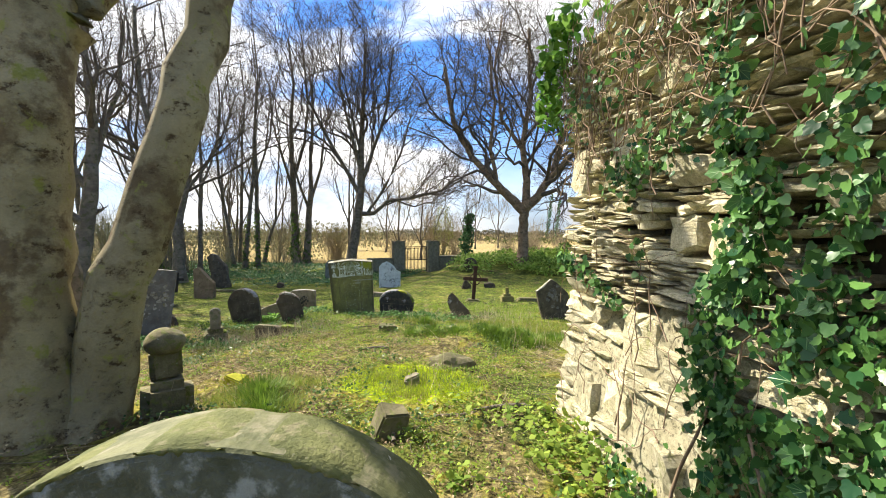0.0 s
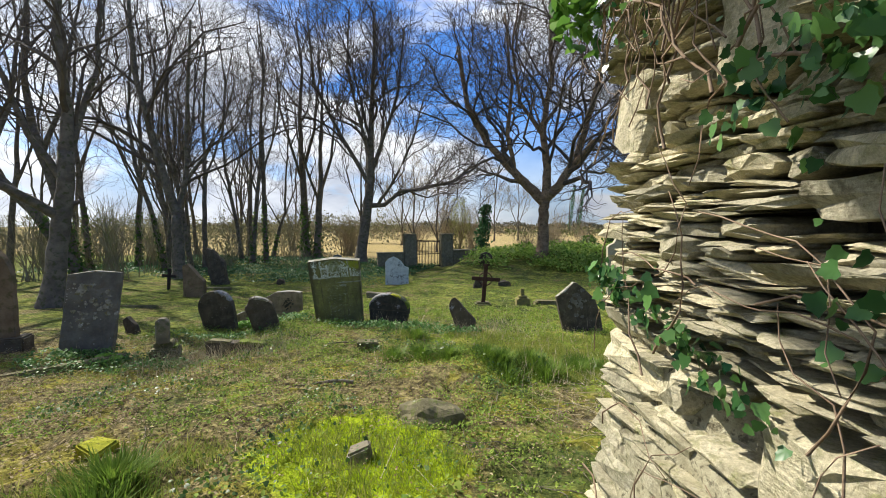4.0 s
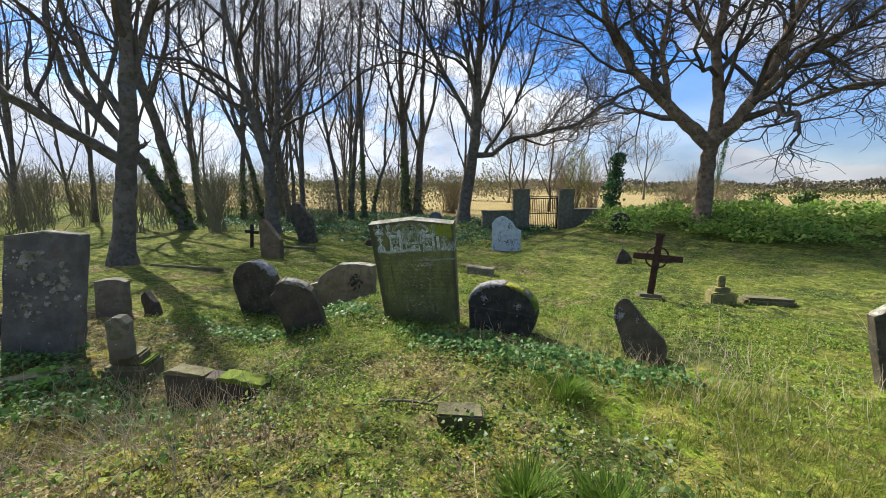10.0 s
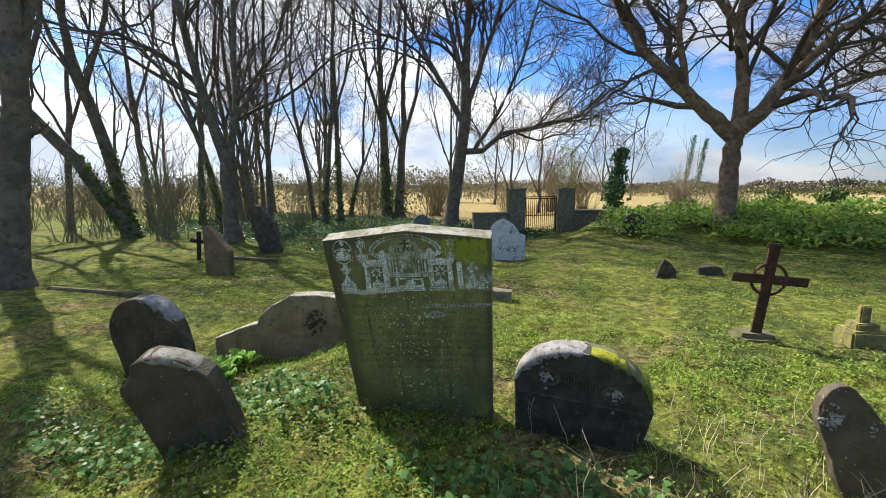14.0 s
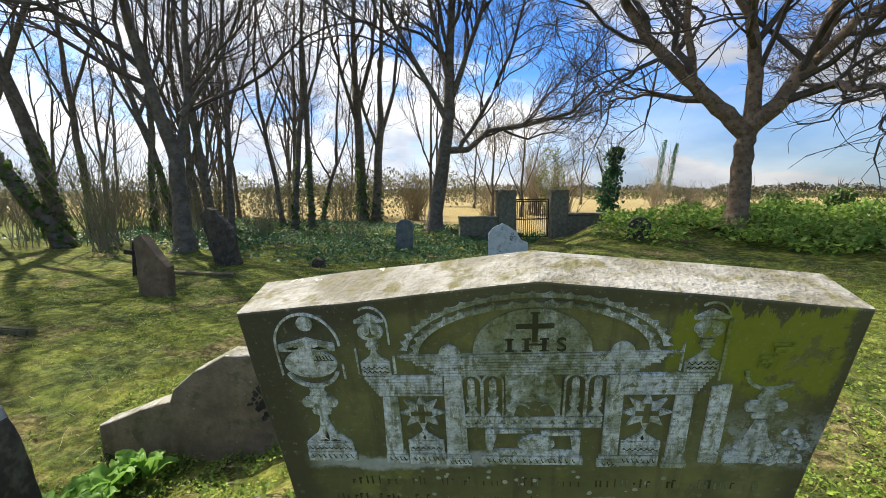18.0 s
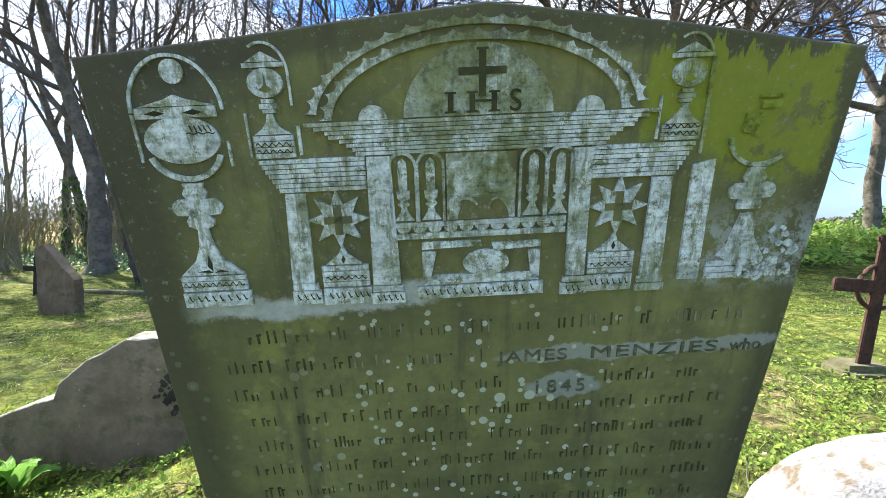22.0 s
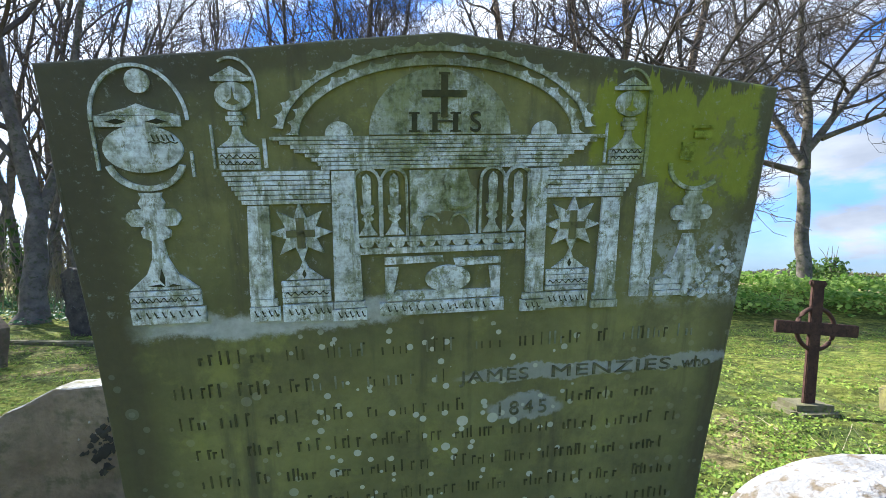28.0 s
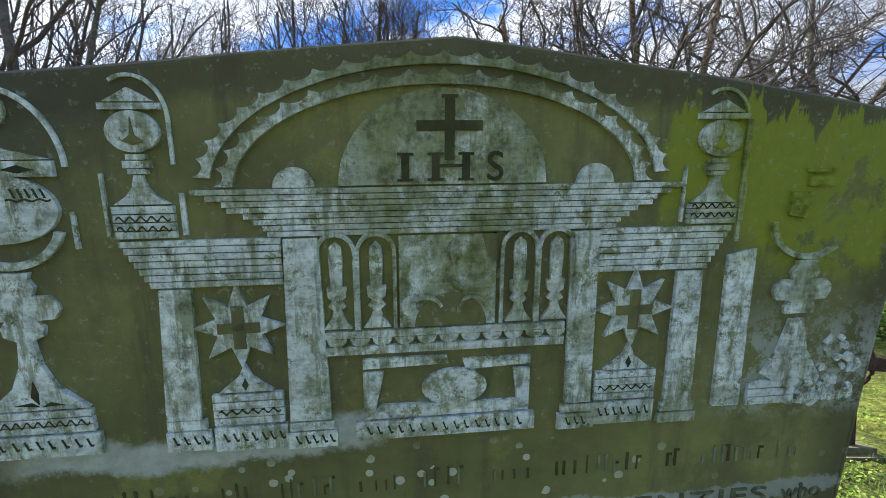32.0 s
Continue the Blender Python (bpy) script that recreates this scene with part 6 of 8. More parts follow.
def stand(x, y, yaw=0.0, sink=0.08):
    return pose(x, y, ground(x, y) - sink, 0, 0, yaw)


# way points are x to the right, z up, y away, in the view from the path
FACING = 22.0
left_tree = plant("tree", tree_paths([
    (0.25, 0, [(0, 0, 0), (0.18, 1.5, 0), (0.37, 2.9, 0), (0.47, 4.2, 0)]),
    (0.17, 1, [(0.47, 4.2, 0), (0.55, 5.6, 0), (0.45, 7.5, 0.2), (0.6, 10.5, 0.3)]),
    (0.13, 1, [(0.45, 3.9, 0), (0.85, 5.2, 0.2), (1.3, 6.6, 0.3), (1.5, 8.8, 0.4)]),
    (0.14, 1, [(0.3, 2.4, 0), (-0.5, 3.0, -0.1), (-1.5, 3.7, -0.2), (-2.6, 5.2, -0.2), (-3.1, 7.0, 0)]),
    (0.10, 1, [(0.4, 3.4, 0), (-0.2, 4.6, 0.3), (-0.7, 6.3, 0.5), (-0.7, 8.5, 0.6)]),
    (0.09, 3, [(0.36, 2.7, 0), (0.66, 2.84, 0), (0.74, 2.92, 0)]),
    (0.05, 3, [(0.3, 2.6, 0), (-0.05, 2.72, 0), (-0.22, 2.72, 0)]),
], 21, 4, (0, 6, 6, 5), wig=0.27, fine=0.0032), stand(-11.2, 8.65, 68) @ Matrix.Scale(1.11, 4), M_BARK, "bare grey tree with stubs of lopped branches")
wood_tree = plant("tree", tree_paths([
    (0.32, 0, [(0, 0, 0), (0.05, 1.6, 0), (0.05, 3.3, 0)]),
    (0.24, 1, [(0.05, 3.2, 0), (-0.45, 5.0, 0), (-0.9, 7.0, 0), (-1.5, 9.5, 0.3), (-1.6, 13.0, 0.4)]),
    (0.17, 1, [(0.1, 3.2, 0), (0.5, 5.2, 0.2), (0.6, 8.0, 0.2), (0.9, 12.0, 0.3)]),
    (0.10, 1, [(0.3, 4.6, 0), (1.3, 6.0, 0.2), (2.2, 7.6, 0.2), (2.8, 9.4, 0)]),
    (0.10, 1, [(-0.3, 4.4, 0), (-1.5, 6.0, 0.1), (-2.8, 7.2, 0.1), (-3.9, 9.4, 0)]),
], 22, 4, (0, 8, 7, 6), wig=0.28, fine=0.005, tall=1.1), stand(-15, 16.3, 40), M_BARK, "tall bare grey tree at the wood's edge")
mid_tree = plant("tree", tree_paths([
    (0.37, 0, [(0, 0, 0), (0.25, 1.8, 0), (0.55, 3.6, 0), (0.75, 5.2, 0)]),
    (0.27, 1, [(0.75, 5.1, 0), (0.8, 7.0, 0.1), (0.9, 9.0, 0.2), (1.2, 12.5, 0.2)]),
    (0.17, 1, [(0.62, 3.7, 0), (1.6, 3.75, 0.2), (2.6, 4.6, 0.4), (4.4, 4.9, 0.5), (6.4, 5.3, 0.4), (7.6, 6.2, 0.3)]),
    (0.16, 1, [(0.7, 4.9, 0), (-0.2, 6.2, 0.1), (-1.3, 7.6, 0.2), (-2.6, 9.6, 0.1), (-2.9, 12.3, 0)]),
    (0.16, 1, [(0.8, 5.6, 0), (1.6, 7.2, 0.2), (2.5, 9.2, 0.2), (3.0, 12.4, 0.2)]),
    (0.12, 1, [(0.75, 6.2, 0), (0.1, 8.0, -0.2), (-0.6, 10.3, -0.2), (-0.4, 13.0, 0)]),
    (0.12, 1, [(1.2, 3.75, 0.1), (2.2, 5.2, -0.3), (3.4, 7.0, -0.4), (4.2, 9.2, -0.3)]),
], 23, 4, (0, 12, 10, 8), 0.60, 0.09, wig=0.3, fine=0.008, tall=1.35), stand(-9.45, 24.6, 26), M_BARK, "tall bare tree leaning beside the gate")
bank_tree = plant("tree", tree_paths([
    (0.33, 0, [(0, 0, 0), (0.05, 1.4, 0), (0.1, 2.7, 0), (0.2, 3.4, 0)]),
    (0.30, 1, [(0.1, 3.1, 0), (-0.7, 3.9, 0), (-1.7, 4.9, 0), (-2.9, 6.0, 0.1), (-4.0, 7.6, 0.2), (-4.5, 10.0, 0.2)]),
    (0.26, 1, [(0.2, 3.3, 0), (0.25, 4.8, 0.1), (0.0, 6.4, 0.3), (0.4, 8.6, 0.3), (0.3, 11.5, 0.4)]),
    (0.30, 1, [(0.2, 3.3, 0), (0.9, 4.0, 0), (1.7, 5.3, 0.1), (2.4, 7.2, 0.1), (3.4, 10.4, 0.2)]),
    (0.16, 1, [(1.3, 4.6, 0), (2.4, 5.8, -0.2), (3.8, 6.3, -0.3), (5.6, 7.4, -0.3)]),
    (0.14, 1, [(-1.4, 4.6, 0), (-1.8, 6.2, -0.2), (-1.6, 8.2, -0.3), (-2.0, 11.0, -0.2)]),
    (0.12, 1, [(0.0, 6.2, 0.2), (-1.2, 7.6, 0.2), (-1.6, 9.8, 0.2), (-1.2, 12.0, 0.1)]),
], 24, 4, (0, 11, 10, 8), 0.78, 0.075, 0.9, 0.40, 0.008, 1.3), stand(2.0, 23.0, 4), M_BARKRED, "gnarled reddish bare tree on the ivied bank")
right_tree = plant("tree", tree_paths([
    (0.23, 0, [(0, 0, 0), (-0.02, 2.0, 0), (0.05, 3.6, 0), (0.1, 4.7, 0)]),
    (0.19, 1, [(0.1, 4.6, 0), (0.3, 6.2, 0), (0.2, 8.0, 0.2), (0.5, 11.0, 0.3)]),
    (0.13, 1, [(0.0, 4.5, 0), (-1.1, 4.9, 0), (-2.3, 4.9, 0.1), (-3.6, 4.4, 0.2), (-4.6, 4.6, 0.2)]),
    (0.14, 1, [(0.1, 4.8, 0), (-0.7, 6.2, 0.1), (-1.6, 7.9, 0.2), (-2.0, 10.5, 0.2)]),
    (0.14, 1, [(0.2, 5.2, 0), (1.3, 6.4, 0), (2.4, 7.6, 0.1), (3.6, 9.8, 0.1)]),
    (0.10, 1, [(0.6, 5.5, 0), (2.2, 6.0, -0.3), (3.6, 5.8, -0.4), (5.0, 5.6, -0.4)]),
], 25, 4, (0, 10, 9, 8), 0.8, 0.06, 0.6, 0.40, 0.008, 1.25), stand(9.15, 25.9, 0) @ Matrix.Scale(1.14, 4), M_BARK, "spreading bare grey tree on the bank")

# twin-stemmed tree beside the path's start, its pale bark close to
twin = plant("twin_tree", tree_paths([
    (0.22, 0, [(-0.10, 0, 0.0), (0.10, 1.0, 0.0), (0.37, 1.9, 0.0), (0.65, 2.9, 0.0), (0.98, 4.2, 0.0), (1.3, 5.2, 0.6)]),
    (0.30, 0, [(-0.40, 0, 0.05), (-0.42, 1.2, 0.05), (-0.38, 2.2, 0.05), (-0.30, 3.2, 0.05), (-0.25, 4.6, 0.05)]),
    (0.15, 0, [(-0.30, 2.9, 0.05), (-0.05, 3.2, 0.05), (0.12, 3.6, 0.1), (0.18, 4.6, 0.15)]),
    (0.12, 1, [(1.3, 5.1, 0.6), (2.1, 6.4, 1.6), (3.0, 8.2, 2.6)]),
    (0.2, 1, [(-0.25, 4.5, 0.05), (0.5, 6.0, 1.5), (1.3, 8.0, 3.0)]),
], 26, 3, (0, 3, 3), flare=0.35), stand(0.02, 0.85, 44), M_BARKPALE, "twin-stemmed tree with smooth pale blotched bark")

# the wood: a few kinds, copied
wood_kinds = []
rng = random.Random(77)
for kind in range(4):
    spec = []
    h = 3.0 + kind * 0.7
    lean = rng.uniform(-0.8, 0.8)
    spec.append((0.16, 0, [(0, 0, 0), (lean * 0.3, h * 0.5, 0), (lean * 0.6, h, 0.1)]))
    spec.append((0.12, 1, [(lean * 0.6, h, 0.1), (lean, h + 2.2, 0.1), (lean * 1.3, h + 4.6, 0.3), (lean * 1.2, h + 8.0, 0.3)]))
    spec.append((0.09, 1, [(lean * 0.5, h * 0.85, 0.1), (lean + 0.9, h + 2.2, 0.1), (lean + 1.4, h + 4.6, 0.3), (lean + 1.3, h + 7.0, 0.3)]))
    spec.append((0.08, 1, [(lean * 0.5, h * 0.8, 0.1), (lean - 1.0, h + 1.6, 0.1), (lean - 1.5, h + 3.6, 0.3), (lean - 1.6, h + 6.0, 0.3)]))
    wood_kinds.append(plant("wood_tree", tree_paths(spec, 30 + kind, 4, (0, 6, 6, 4), 0.62, 0.09, wig=0.28, fine=0.006), stand(-20 - kind * 2.5, 20 + kind * 3.1, kind * 70), M_BARK, "slender bare tree in the wood, green with lichen", "trees of the wood"))
spots = [(-24.5, 24.5), (-30, 10), (-31, 20), (-29, 15), (-27, 26), (-23, 31), (-26, 33), (-31, 4), (-33, 13), (-30, 30), (-34, 24), (-36, 8), (-38, 17), (-20.5, 35),
         (-26, 11), (-28, 7), (-34, 2), (-40, 28), (-36, 34), (-42, 12), (-24, 38), (-31, 38)]
for i, (x, y) in enumerate(spots):
    src = wood_kinds[i % 4]
    k = rng.uniform(0.8, 1.1) * (0.8 if x > -22 else 1.0)
    copy_thing(src, pose(x + rng.uniform(-0.5, 0.5), y + rng.uniform(-0.5, 0.5), ground(x, y) - 0.1, 0, 0, rng.uniform(0, 360)) @ Matrix.Scale(k, 4))
def trunk_ivy(root, foot, top, r, n, seed):
    """Ivy clinging about a trunk between two points of its thing."""
    r_ = np.random.RandomState(seed)
    f = r_.rand(n) ** 1.25
    a = r_.rand(n) * 6.283
    away = r * (1.05 + 0.5 * r_.rand(n)) * (1.15 - 0.4 * f)
    p0, p1 = np.array(foot, float), np.array(top, float)
    pos = p0 + (p1 - p0) * f[:, None] + np.stack([away * np.cos(a), away * np.sin(a), np.zeros(n)], -1)
    tagged(part("ivy", strew("ivy", *IVYLEAF, pos, a + 1.57, r_.uniform(-2.2, -0.6, n), r_.uniform(0.10, 0.22, n), M_TRUNKIVY), None, root, "ivy climbing the trunk"), kind="stuff")


# trunks of the wood, one by one: place, lean, height of the fork, radius, ivy
for x, y, dx, h, r, s, iv in ((-19.8, 15.2, -0.62, 6.5, 0.27, 41, 260), (-20.9, 15.7, -0.19, 7.5, 0.27, 42, 300), (-18.0, 18.2, -0.20, 6.0, 0.15, 44, 160), (-18.6, 20.4, -0.12, 7.0, 0.16, 45, 0), (-17.4, 20.3, 0.02, 6.5, 0.15, 46, 0),
                              (-18.2, 24.2, -0.14, 6.0, 0.14, 47, 0), (-16.7, 23.4, 0.10, 6.5, 0.16, 48, 120), (-16.2, 24.1, 0.0, 7.5, 0.16, 49, 160), (-15.6, 27.9, -0.03, 8.0, 0.30, 50, 420), (-14.8, 28.0, 0.07, 6.0, 0.29, 51, 100),
                              (-13.0, 31.6, 0.02, 5.0, 0.12, 52, 0), (-12.6, 31.2, 0.08, 4.0, 0.12, 53, 0), (-17.6, 26.6, 0.28, 3.4, 0.14, 43, 80), (-21.8, 19.6, 0.05, 6.5, 0.17, 54, 200), (-22.6, 22.6, -0.1, 7.0, 0.18, 55, 0),
                              (-23.2, 17.8, -0.05, 7.0, 0.16, 56, 120), (-25.0, 15.0, 0.1, 6.0, 0.16, 57, 0), (-20.0, 27.0, 0.04, 7.0, 0.15, 58, 0)):
    d = dx * h
    tr = plant("wood_tree", tree_paths([(r, 0, [(0, 0, 0), (d * 0.40, h * 0.5, 0), (d, h, 0)]), (r * 0.66, 1, [(d, h, 0), (d * 1.15, h + 2.4, 0.1), (d * 1.15 + 0.3, h + 6.0, 0.2), (d * 1.2, h + 9.5, 0.3)]),
                                        (r * 0.5, 1, [(d * 0.8, h * 0.82, 0), (d * 0.8 + 1.0, h + 1.8, 0.1), (d * 0.8 + 1.3, h + 4.5, 0.2), (d * 0.8 + 1.9, h + 7.5, 0.2)]), (r * 0.42, 1, [(d * 0.7, h * 0.72, 0), (d * 0.7 - 0.9, h + 0.6, -0.1), (d * 0.7 - 1.6, h + 3.0, -0.2), (d * 0.7 - 1.7, h + 5.5, -0.1)])],
                                       s, 4, (0, 6, 5, 4), 0.62, 0.08, wig=0.28, fine=0.006), stand(x, y, 52), M_BARK, "leaning bare tree in the wood" if abs(dx) > 0.15 else "tall bare tree standing in the wood", "trees of the wood")
    if iv:
        trunk_ivy(tr, (0, 0, 0.1), (d * 0.42, 0, h * 0.55), r, iv, s)


def leafy_stub(x, y, h, w, label, seed, name="ivy_clad_tree", head=False):
    """A dead stem wrapped in a dark ragged coat of ivy."""
    r_ = np.random.RandomState(seed)
    root = thing(name, stand(x, y), label, "tree", "ivy-clad stems")
    st = random.Random(seed)
    paths = []
    for i in range(5):
        paths.append((bend((0, 0, 0 if i == 0 else h * 0.7), (st.uniform(-0.5, 0.5) * (i > 0), st.uniform(-0.4, 0.4) * (i > 0), 1), h * (1.15 if i == 0 else 0.6), 8, st, 0.12, 0.1), taper(0.16 if i == 0 else 0.03, 0.006, 9), 6))
    part("stem", raw_mesh("stem", *tubes(paths), M_BARK, True), None, root)
    n = int(min(1300, (260 if head else 360) * h * w))
    f = r_.rand(n)
    wid = w * (0.3 + 0.8 * vnoise(f * 9 + seed, f * 0, 1.0, seed)) * np.where(f < 0.25, f * 2 + 0.3, 1.1 - f * 0.65)
    if head:
        f = np.clip(r_.normal(0.72, 0.17, n), 0.1, 1.02)
        wid = w * np.sqrt(np.clip(1 - ((f - 0.72) / 0.36) ** 2, 0.03, 1)) * (0.75 + 0.5 * vnoise(f * 5, f * 0, 1.0, seed))
    a = r_.rand(n) * 6.283
    rr = wid * np.sqrt(r_.rand(n)) * 0.6
    pos = np.stack([rr * np.cos(a), rr * np.sin(a), h * (0.12 + 0.9 * f)], -1)
    pos[:, 0] += (0.0 if head else 0.1) * h * (f - 0.2)
    pos[:, :2] += r_.normal(0, 0.10 * w, (n, 2))
    part("ivy", strew("ivy", *IVYLEAF, pos, r_.rand(n) * 6.283, r_.uniform(-2.4, -0.4, n), r_.uniform(0.06, 0.16, n) * (1 + h * 0.05), M_TRUNKIVY if head else M_IVYDIM), None, root)


leafy_stub(-2.1, 27.5, 3.6, 1.0, "dead stem wrapped in dark ivy beyond the bank", 3)
for x, y, h, w, s in ((4.6, 29.5, 1.7, 0.9, 4), (5.8, 26.6, 1.6, 0.8, 5), (10.8, 29.0, 2.2, 0.9, 6), (12.2, 29.5, 2.2, 0.8, 7), (-17.6, 30.5, 1.5, 0.8, 8)):
    leafy_stub(x, y, h, w, "round-headed ivy-clad stump at the field's edge", s, head=True)

# ---- distance ----
def bushes(name, centres, material, label, seed, k=60, kind="stuff"):
    """Many-stemmed bare shrubs, each a sheaf of fine branching rods."""
    r_ = random.Random(seed)
    paths = []
    for x, y, h, w in centres:
        z = ground(x, y)
        for _ in range(k):
            d = (r_.gauss(0, 0.42) * w / h, r_.gauss(0, 0.42) * w / h, 1)
            p = (x + r_.gauss(0, 0.14) * w, y + r_.gauss(0, 0.14) * w, z)
            ln = h * r_.uniform(0.55, 1.05)
            pts = bend(p, d, ln, 5, r_, 0.1, 0.03)
            r0 = 0.004 * h + 0.006
            paths.append((pts, taper(r0, r0 * 0.3, 6), 3))
            for _ in range(3):
                q = pts[r_.randint(2, 4)]
                paths.append((bend(q, (r_.gauss(0, 0.7), r_.gauss(0, 0.7), 1), ln * 0.4, 3, r_, 0.15, 0.03), taper(r0 * 0.6, r0 * 0.2, 4), 3))
    ob = new(name, raw_mesh(name, *tubes(paths), material, False))
    return tagged(ob, label, "shrubs", kind=kind)


rng = random.Random(8)
thicket = []
for i in range(130):
    d, a = rng.uniform(19, 46), radians(rng.uniform(-100, -32))
    x, y = -1 + d * math.sin(a), 5 + d * math.cos(a)
    if y < 29:
        thicket.append((x, y, rng.uniform(1.5, 4.5), rng.uniform(1.2, 2.6)))
bushes("undergrowth", thicket, M_SCRUB, "tangle of bare saplings and brambles under the wood", 4, 16)
far = []
for i in range(34):
    x = rng.uniform(-75, 8)
    far.append((x, rng.uniform(62, 100), rng.uniform(2.5, 5.5), rng.uniform(3, 6)))
bushes("far_shrubs", far, M_FARTWIG, "pale bare shrubs and trees across the field", 5, 26)
near_field = [(-21, 36, 4.2, 3.6), (-18, 39, 3.6, 3), (-15.5, 34, 3.8, 2.2), (-8.5, 42, 5.5, 3.2), (-6.5, 44, 5.0, 3.4), (-12, 41, 3.2, 3.0), (1.0, 58, 2.6, 3.0), (5, 60, 2.4, 3.5), (2.5, 26, 1.6, 2.2), (0.9, 26.2, 1.5, 2.0)]
bushes("field_shrubs", near_field, M_FARTWIG, "leafless bushes at the field's edge", 6, 80)


for x, y, h, s in ((-11.4, 39.6, 3.0, 61), (-9.2, 40.2, 2.6, 62), (-7.1, 61.4, 3.5, 63), (-15.6, 47.0, 3.2, 64), (-4.2, 66.0, 3.4, 65)):
    plant("far_tree", tree_paths([(0.13, 0, [(0, 0, 0), (0.1, h * 0.5, 0), (0.0, h, 0)]), (0.10, 1, [(0, h, 0), (0.2, h + 2.5, 0.1), (0.1, h + 5.5, 0.2)]), (0.07, 1, [(0.05, h * 0.7, 0), (1.0, h + 1.5, 0.1), (1.6, h + 4.0, 0.2)]), (0.07, 1, [(0, h * 0.6, 0), (-0.9, h + 1.0, -0.1), (-1.5, h + 3.6, -0.1)])],
                                 s, 4, (0, 7, 6, 4), 0.6, 0.1, wig=0.25, fine=0.009), stand(x, y, 20), M_BARK, "slender bare tree beyond the gate", "trees across the field", M_FARTWIG)
hs = np.random.RandomState(9)
nl = 2600
hf = hs.rand(nl)
ha, hr = hs.rand(nl) * 6.283, 0.95 * np.sqrt(hs.rand(nl)) * (0.45 + 0.6 * np.sin(np.clip(hf, 0, 1) * 2.7 + 0.25)) * (0.7 + 0.6 * vnoise(hf * 7, hf * 0, 1.0, 3))
hpos = np.stack([hr * np.cos(ha), hr * np.sin(ha), 0.3 + 5.2 * hf], -1)
shrub = thing("shrub", stand(-7.1, 41.2), "narrow yellow-green shrub coming into leaf in the field", "shrub", "shrubs in the field")
part("stems", raw_mesh("stems", *tubes([(bend((0, 0, 0), (0.1 * math.cos(k), 0.1 * math.sin(k), 1), 5.0, 7, random.Random(k), 0.1, 0.03), taper(0.05, 0.008, 8), 4) for k in range(9)]), M_FARTWIG, False), None, shrub)
tagged(part("leaves", strew("leaves", *LEAF, hpos, ha, hs.uniform(-1.4, 1.4, nl), hs.uniform(0.07, 0.16, nl), M_SPRINGLEAF), None, shrub), kind="stuff")


def hedge(name, x0, y0, x1, y1, h, wide, material, label, seed, n, big=1.0):
    r_ = np.random.RandomState(seed)
    f = r_.rand(n)
    x, y = x0 + (x1 - x0) * f, y0 + (y1 - y0) * f
    top = h * (0.55 + 0.75 * vnoise(f * 60, f * 0, 1.0, seed))
    u = r_.normal(0, 0.4, n) * wide
    pos = np.stack([x, y + u, ground_at(x, y) + top * r_.rand(n) ** 0.7], -1)
    me_ = strew(name, *OVAL, pos, r_.rand(n) * 6.283, r_.uniform(-1.4, 1.4, n), big * r_.uniform(0.4, 0.9, n) * (0.08 + 0.0035 * math.hypot(x0, y0)), material)
    return tagged(new(name, me_), label, "hedge", kind="stuff")


hedge("hedge", -120, 118, 60, 125, 1.7, 2.0, M_HEDGE, "long brown hedge across the far field", 1, 13000, 1.0)
hedge("hedge", -10, 92, 130, 60, 1.5, 1.4, M_HEDGEGREEN, "low green hedge across the pale field", 2, 9000)
hedge("hedge", -260, 230, 300, 260, 3.6, 4.0, M_HEDGE, "far line of woods on the horizon", 3, 20000, 1.3)
hedge("hedge", 20, 140, 320, 130, 1.5, 2.0, M_HEDGE, "far brown hedge across the fields", 5, 16000, 1.3)
hedge("wood_floor_scrub", -62, 22, -17, 34, 3.0, 3.0, M_SCRUBLEAF, "pale scrub behind the wood", 4, 11000)
hedge("wood_floor_scrub", -90, 60, -16, 50, 3.6, 3.0, M_SCRUBLEAF, "pale brushwood across the field", 6, 8000)
for x, y, h in ((3.5, 120, 13), (5.8, 118, 12)):
    leafy_stub(x, y, h, 1.5, "tall narrow dark tree far across the fields", int(h))

# ---- ruined wall ----
WALL_A, WALL_B = Vector((3.643, 2.392)), Vector((5.02, -2.4))   # line of the face, far end first
wall_dir = (WALL_B - WALL_A).normalized()
wall_len = (WALL_B - WALL_A).length
WALL_M = pose(WALL_A.x, WALL_A.y, 0.62, 0, 0, math.degrees(math.atan2(wall_dir.y, wall_dir.x)))
wall = thing("wall_ruin", WALL_M, "ruined rubble wall of thin pale stones, overgrown with ivy", "wall", kind="structure")


def wall_top(s):
    return 3.2 + 0.06 * math.sin(s * 2.1 + 1) + 0.05 * math.sin(s * 7.3) + 0.05 * s


# core behind the stones, its dark colour standing for shade in the gaps
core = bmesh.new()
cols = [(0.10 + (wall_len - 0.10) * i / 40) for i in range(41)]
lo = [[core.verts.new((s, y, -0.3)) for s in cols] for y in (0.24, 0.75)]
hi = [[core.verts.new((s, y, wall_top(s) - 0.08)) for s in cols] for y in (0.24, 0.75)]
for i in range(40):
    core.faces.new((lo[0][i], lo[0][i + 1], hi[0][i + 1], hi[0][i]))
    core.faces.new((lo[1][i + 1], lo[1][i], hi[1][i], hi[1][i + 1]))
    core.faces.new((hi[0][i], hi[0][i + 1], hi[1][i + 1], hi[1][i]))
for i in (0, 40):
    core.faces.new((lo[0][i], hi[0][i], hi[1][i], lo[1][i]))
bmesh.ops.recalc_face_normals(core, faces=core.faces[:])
part("wall_core", core, M_GAPSHADE, wall)
bed = bmesh.new()   # mortar bedding of the lower wall by its broken end
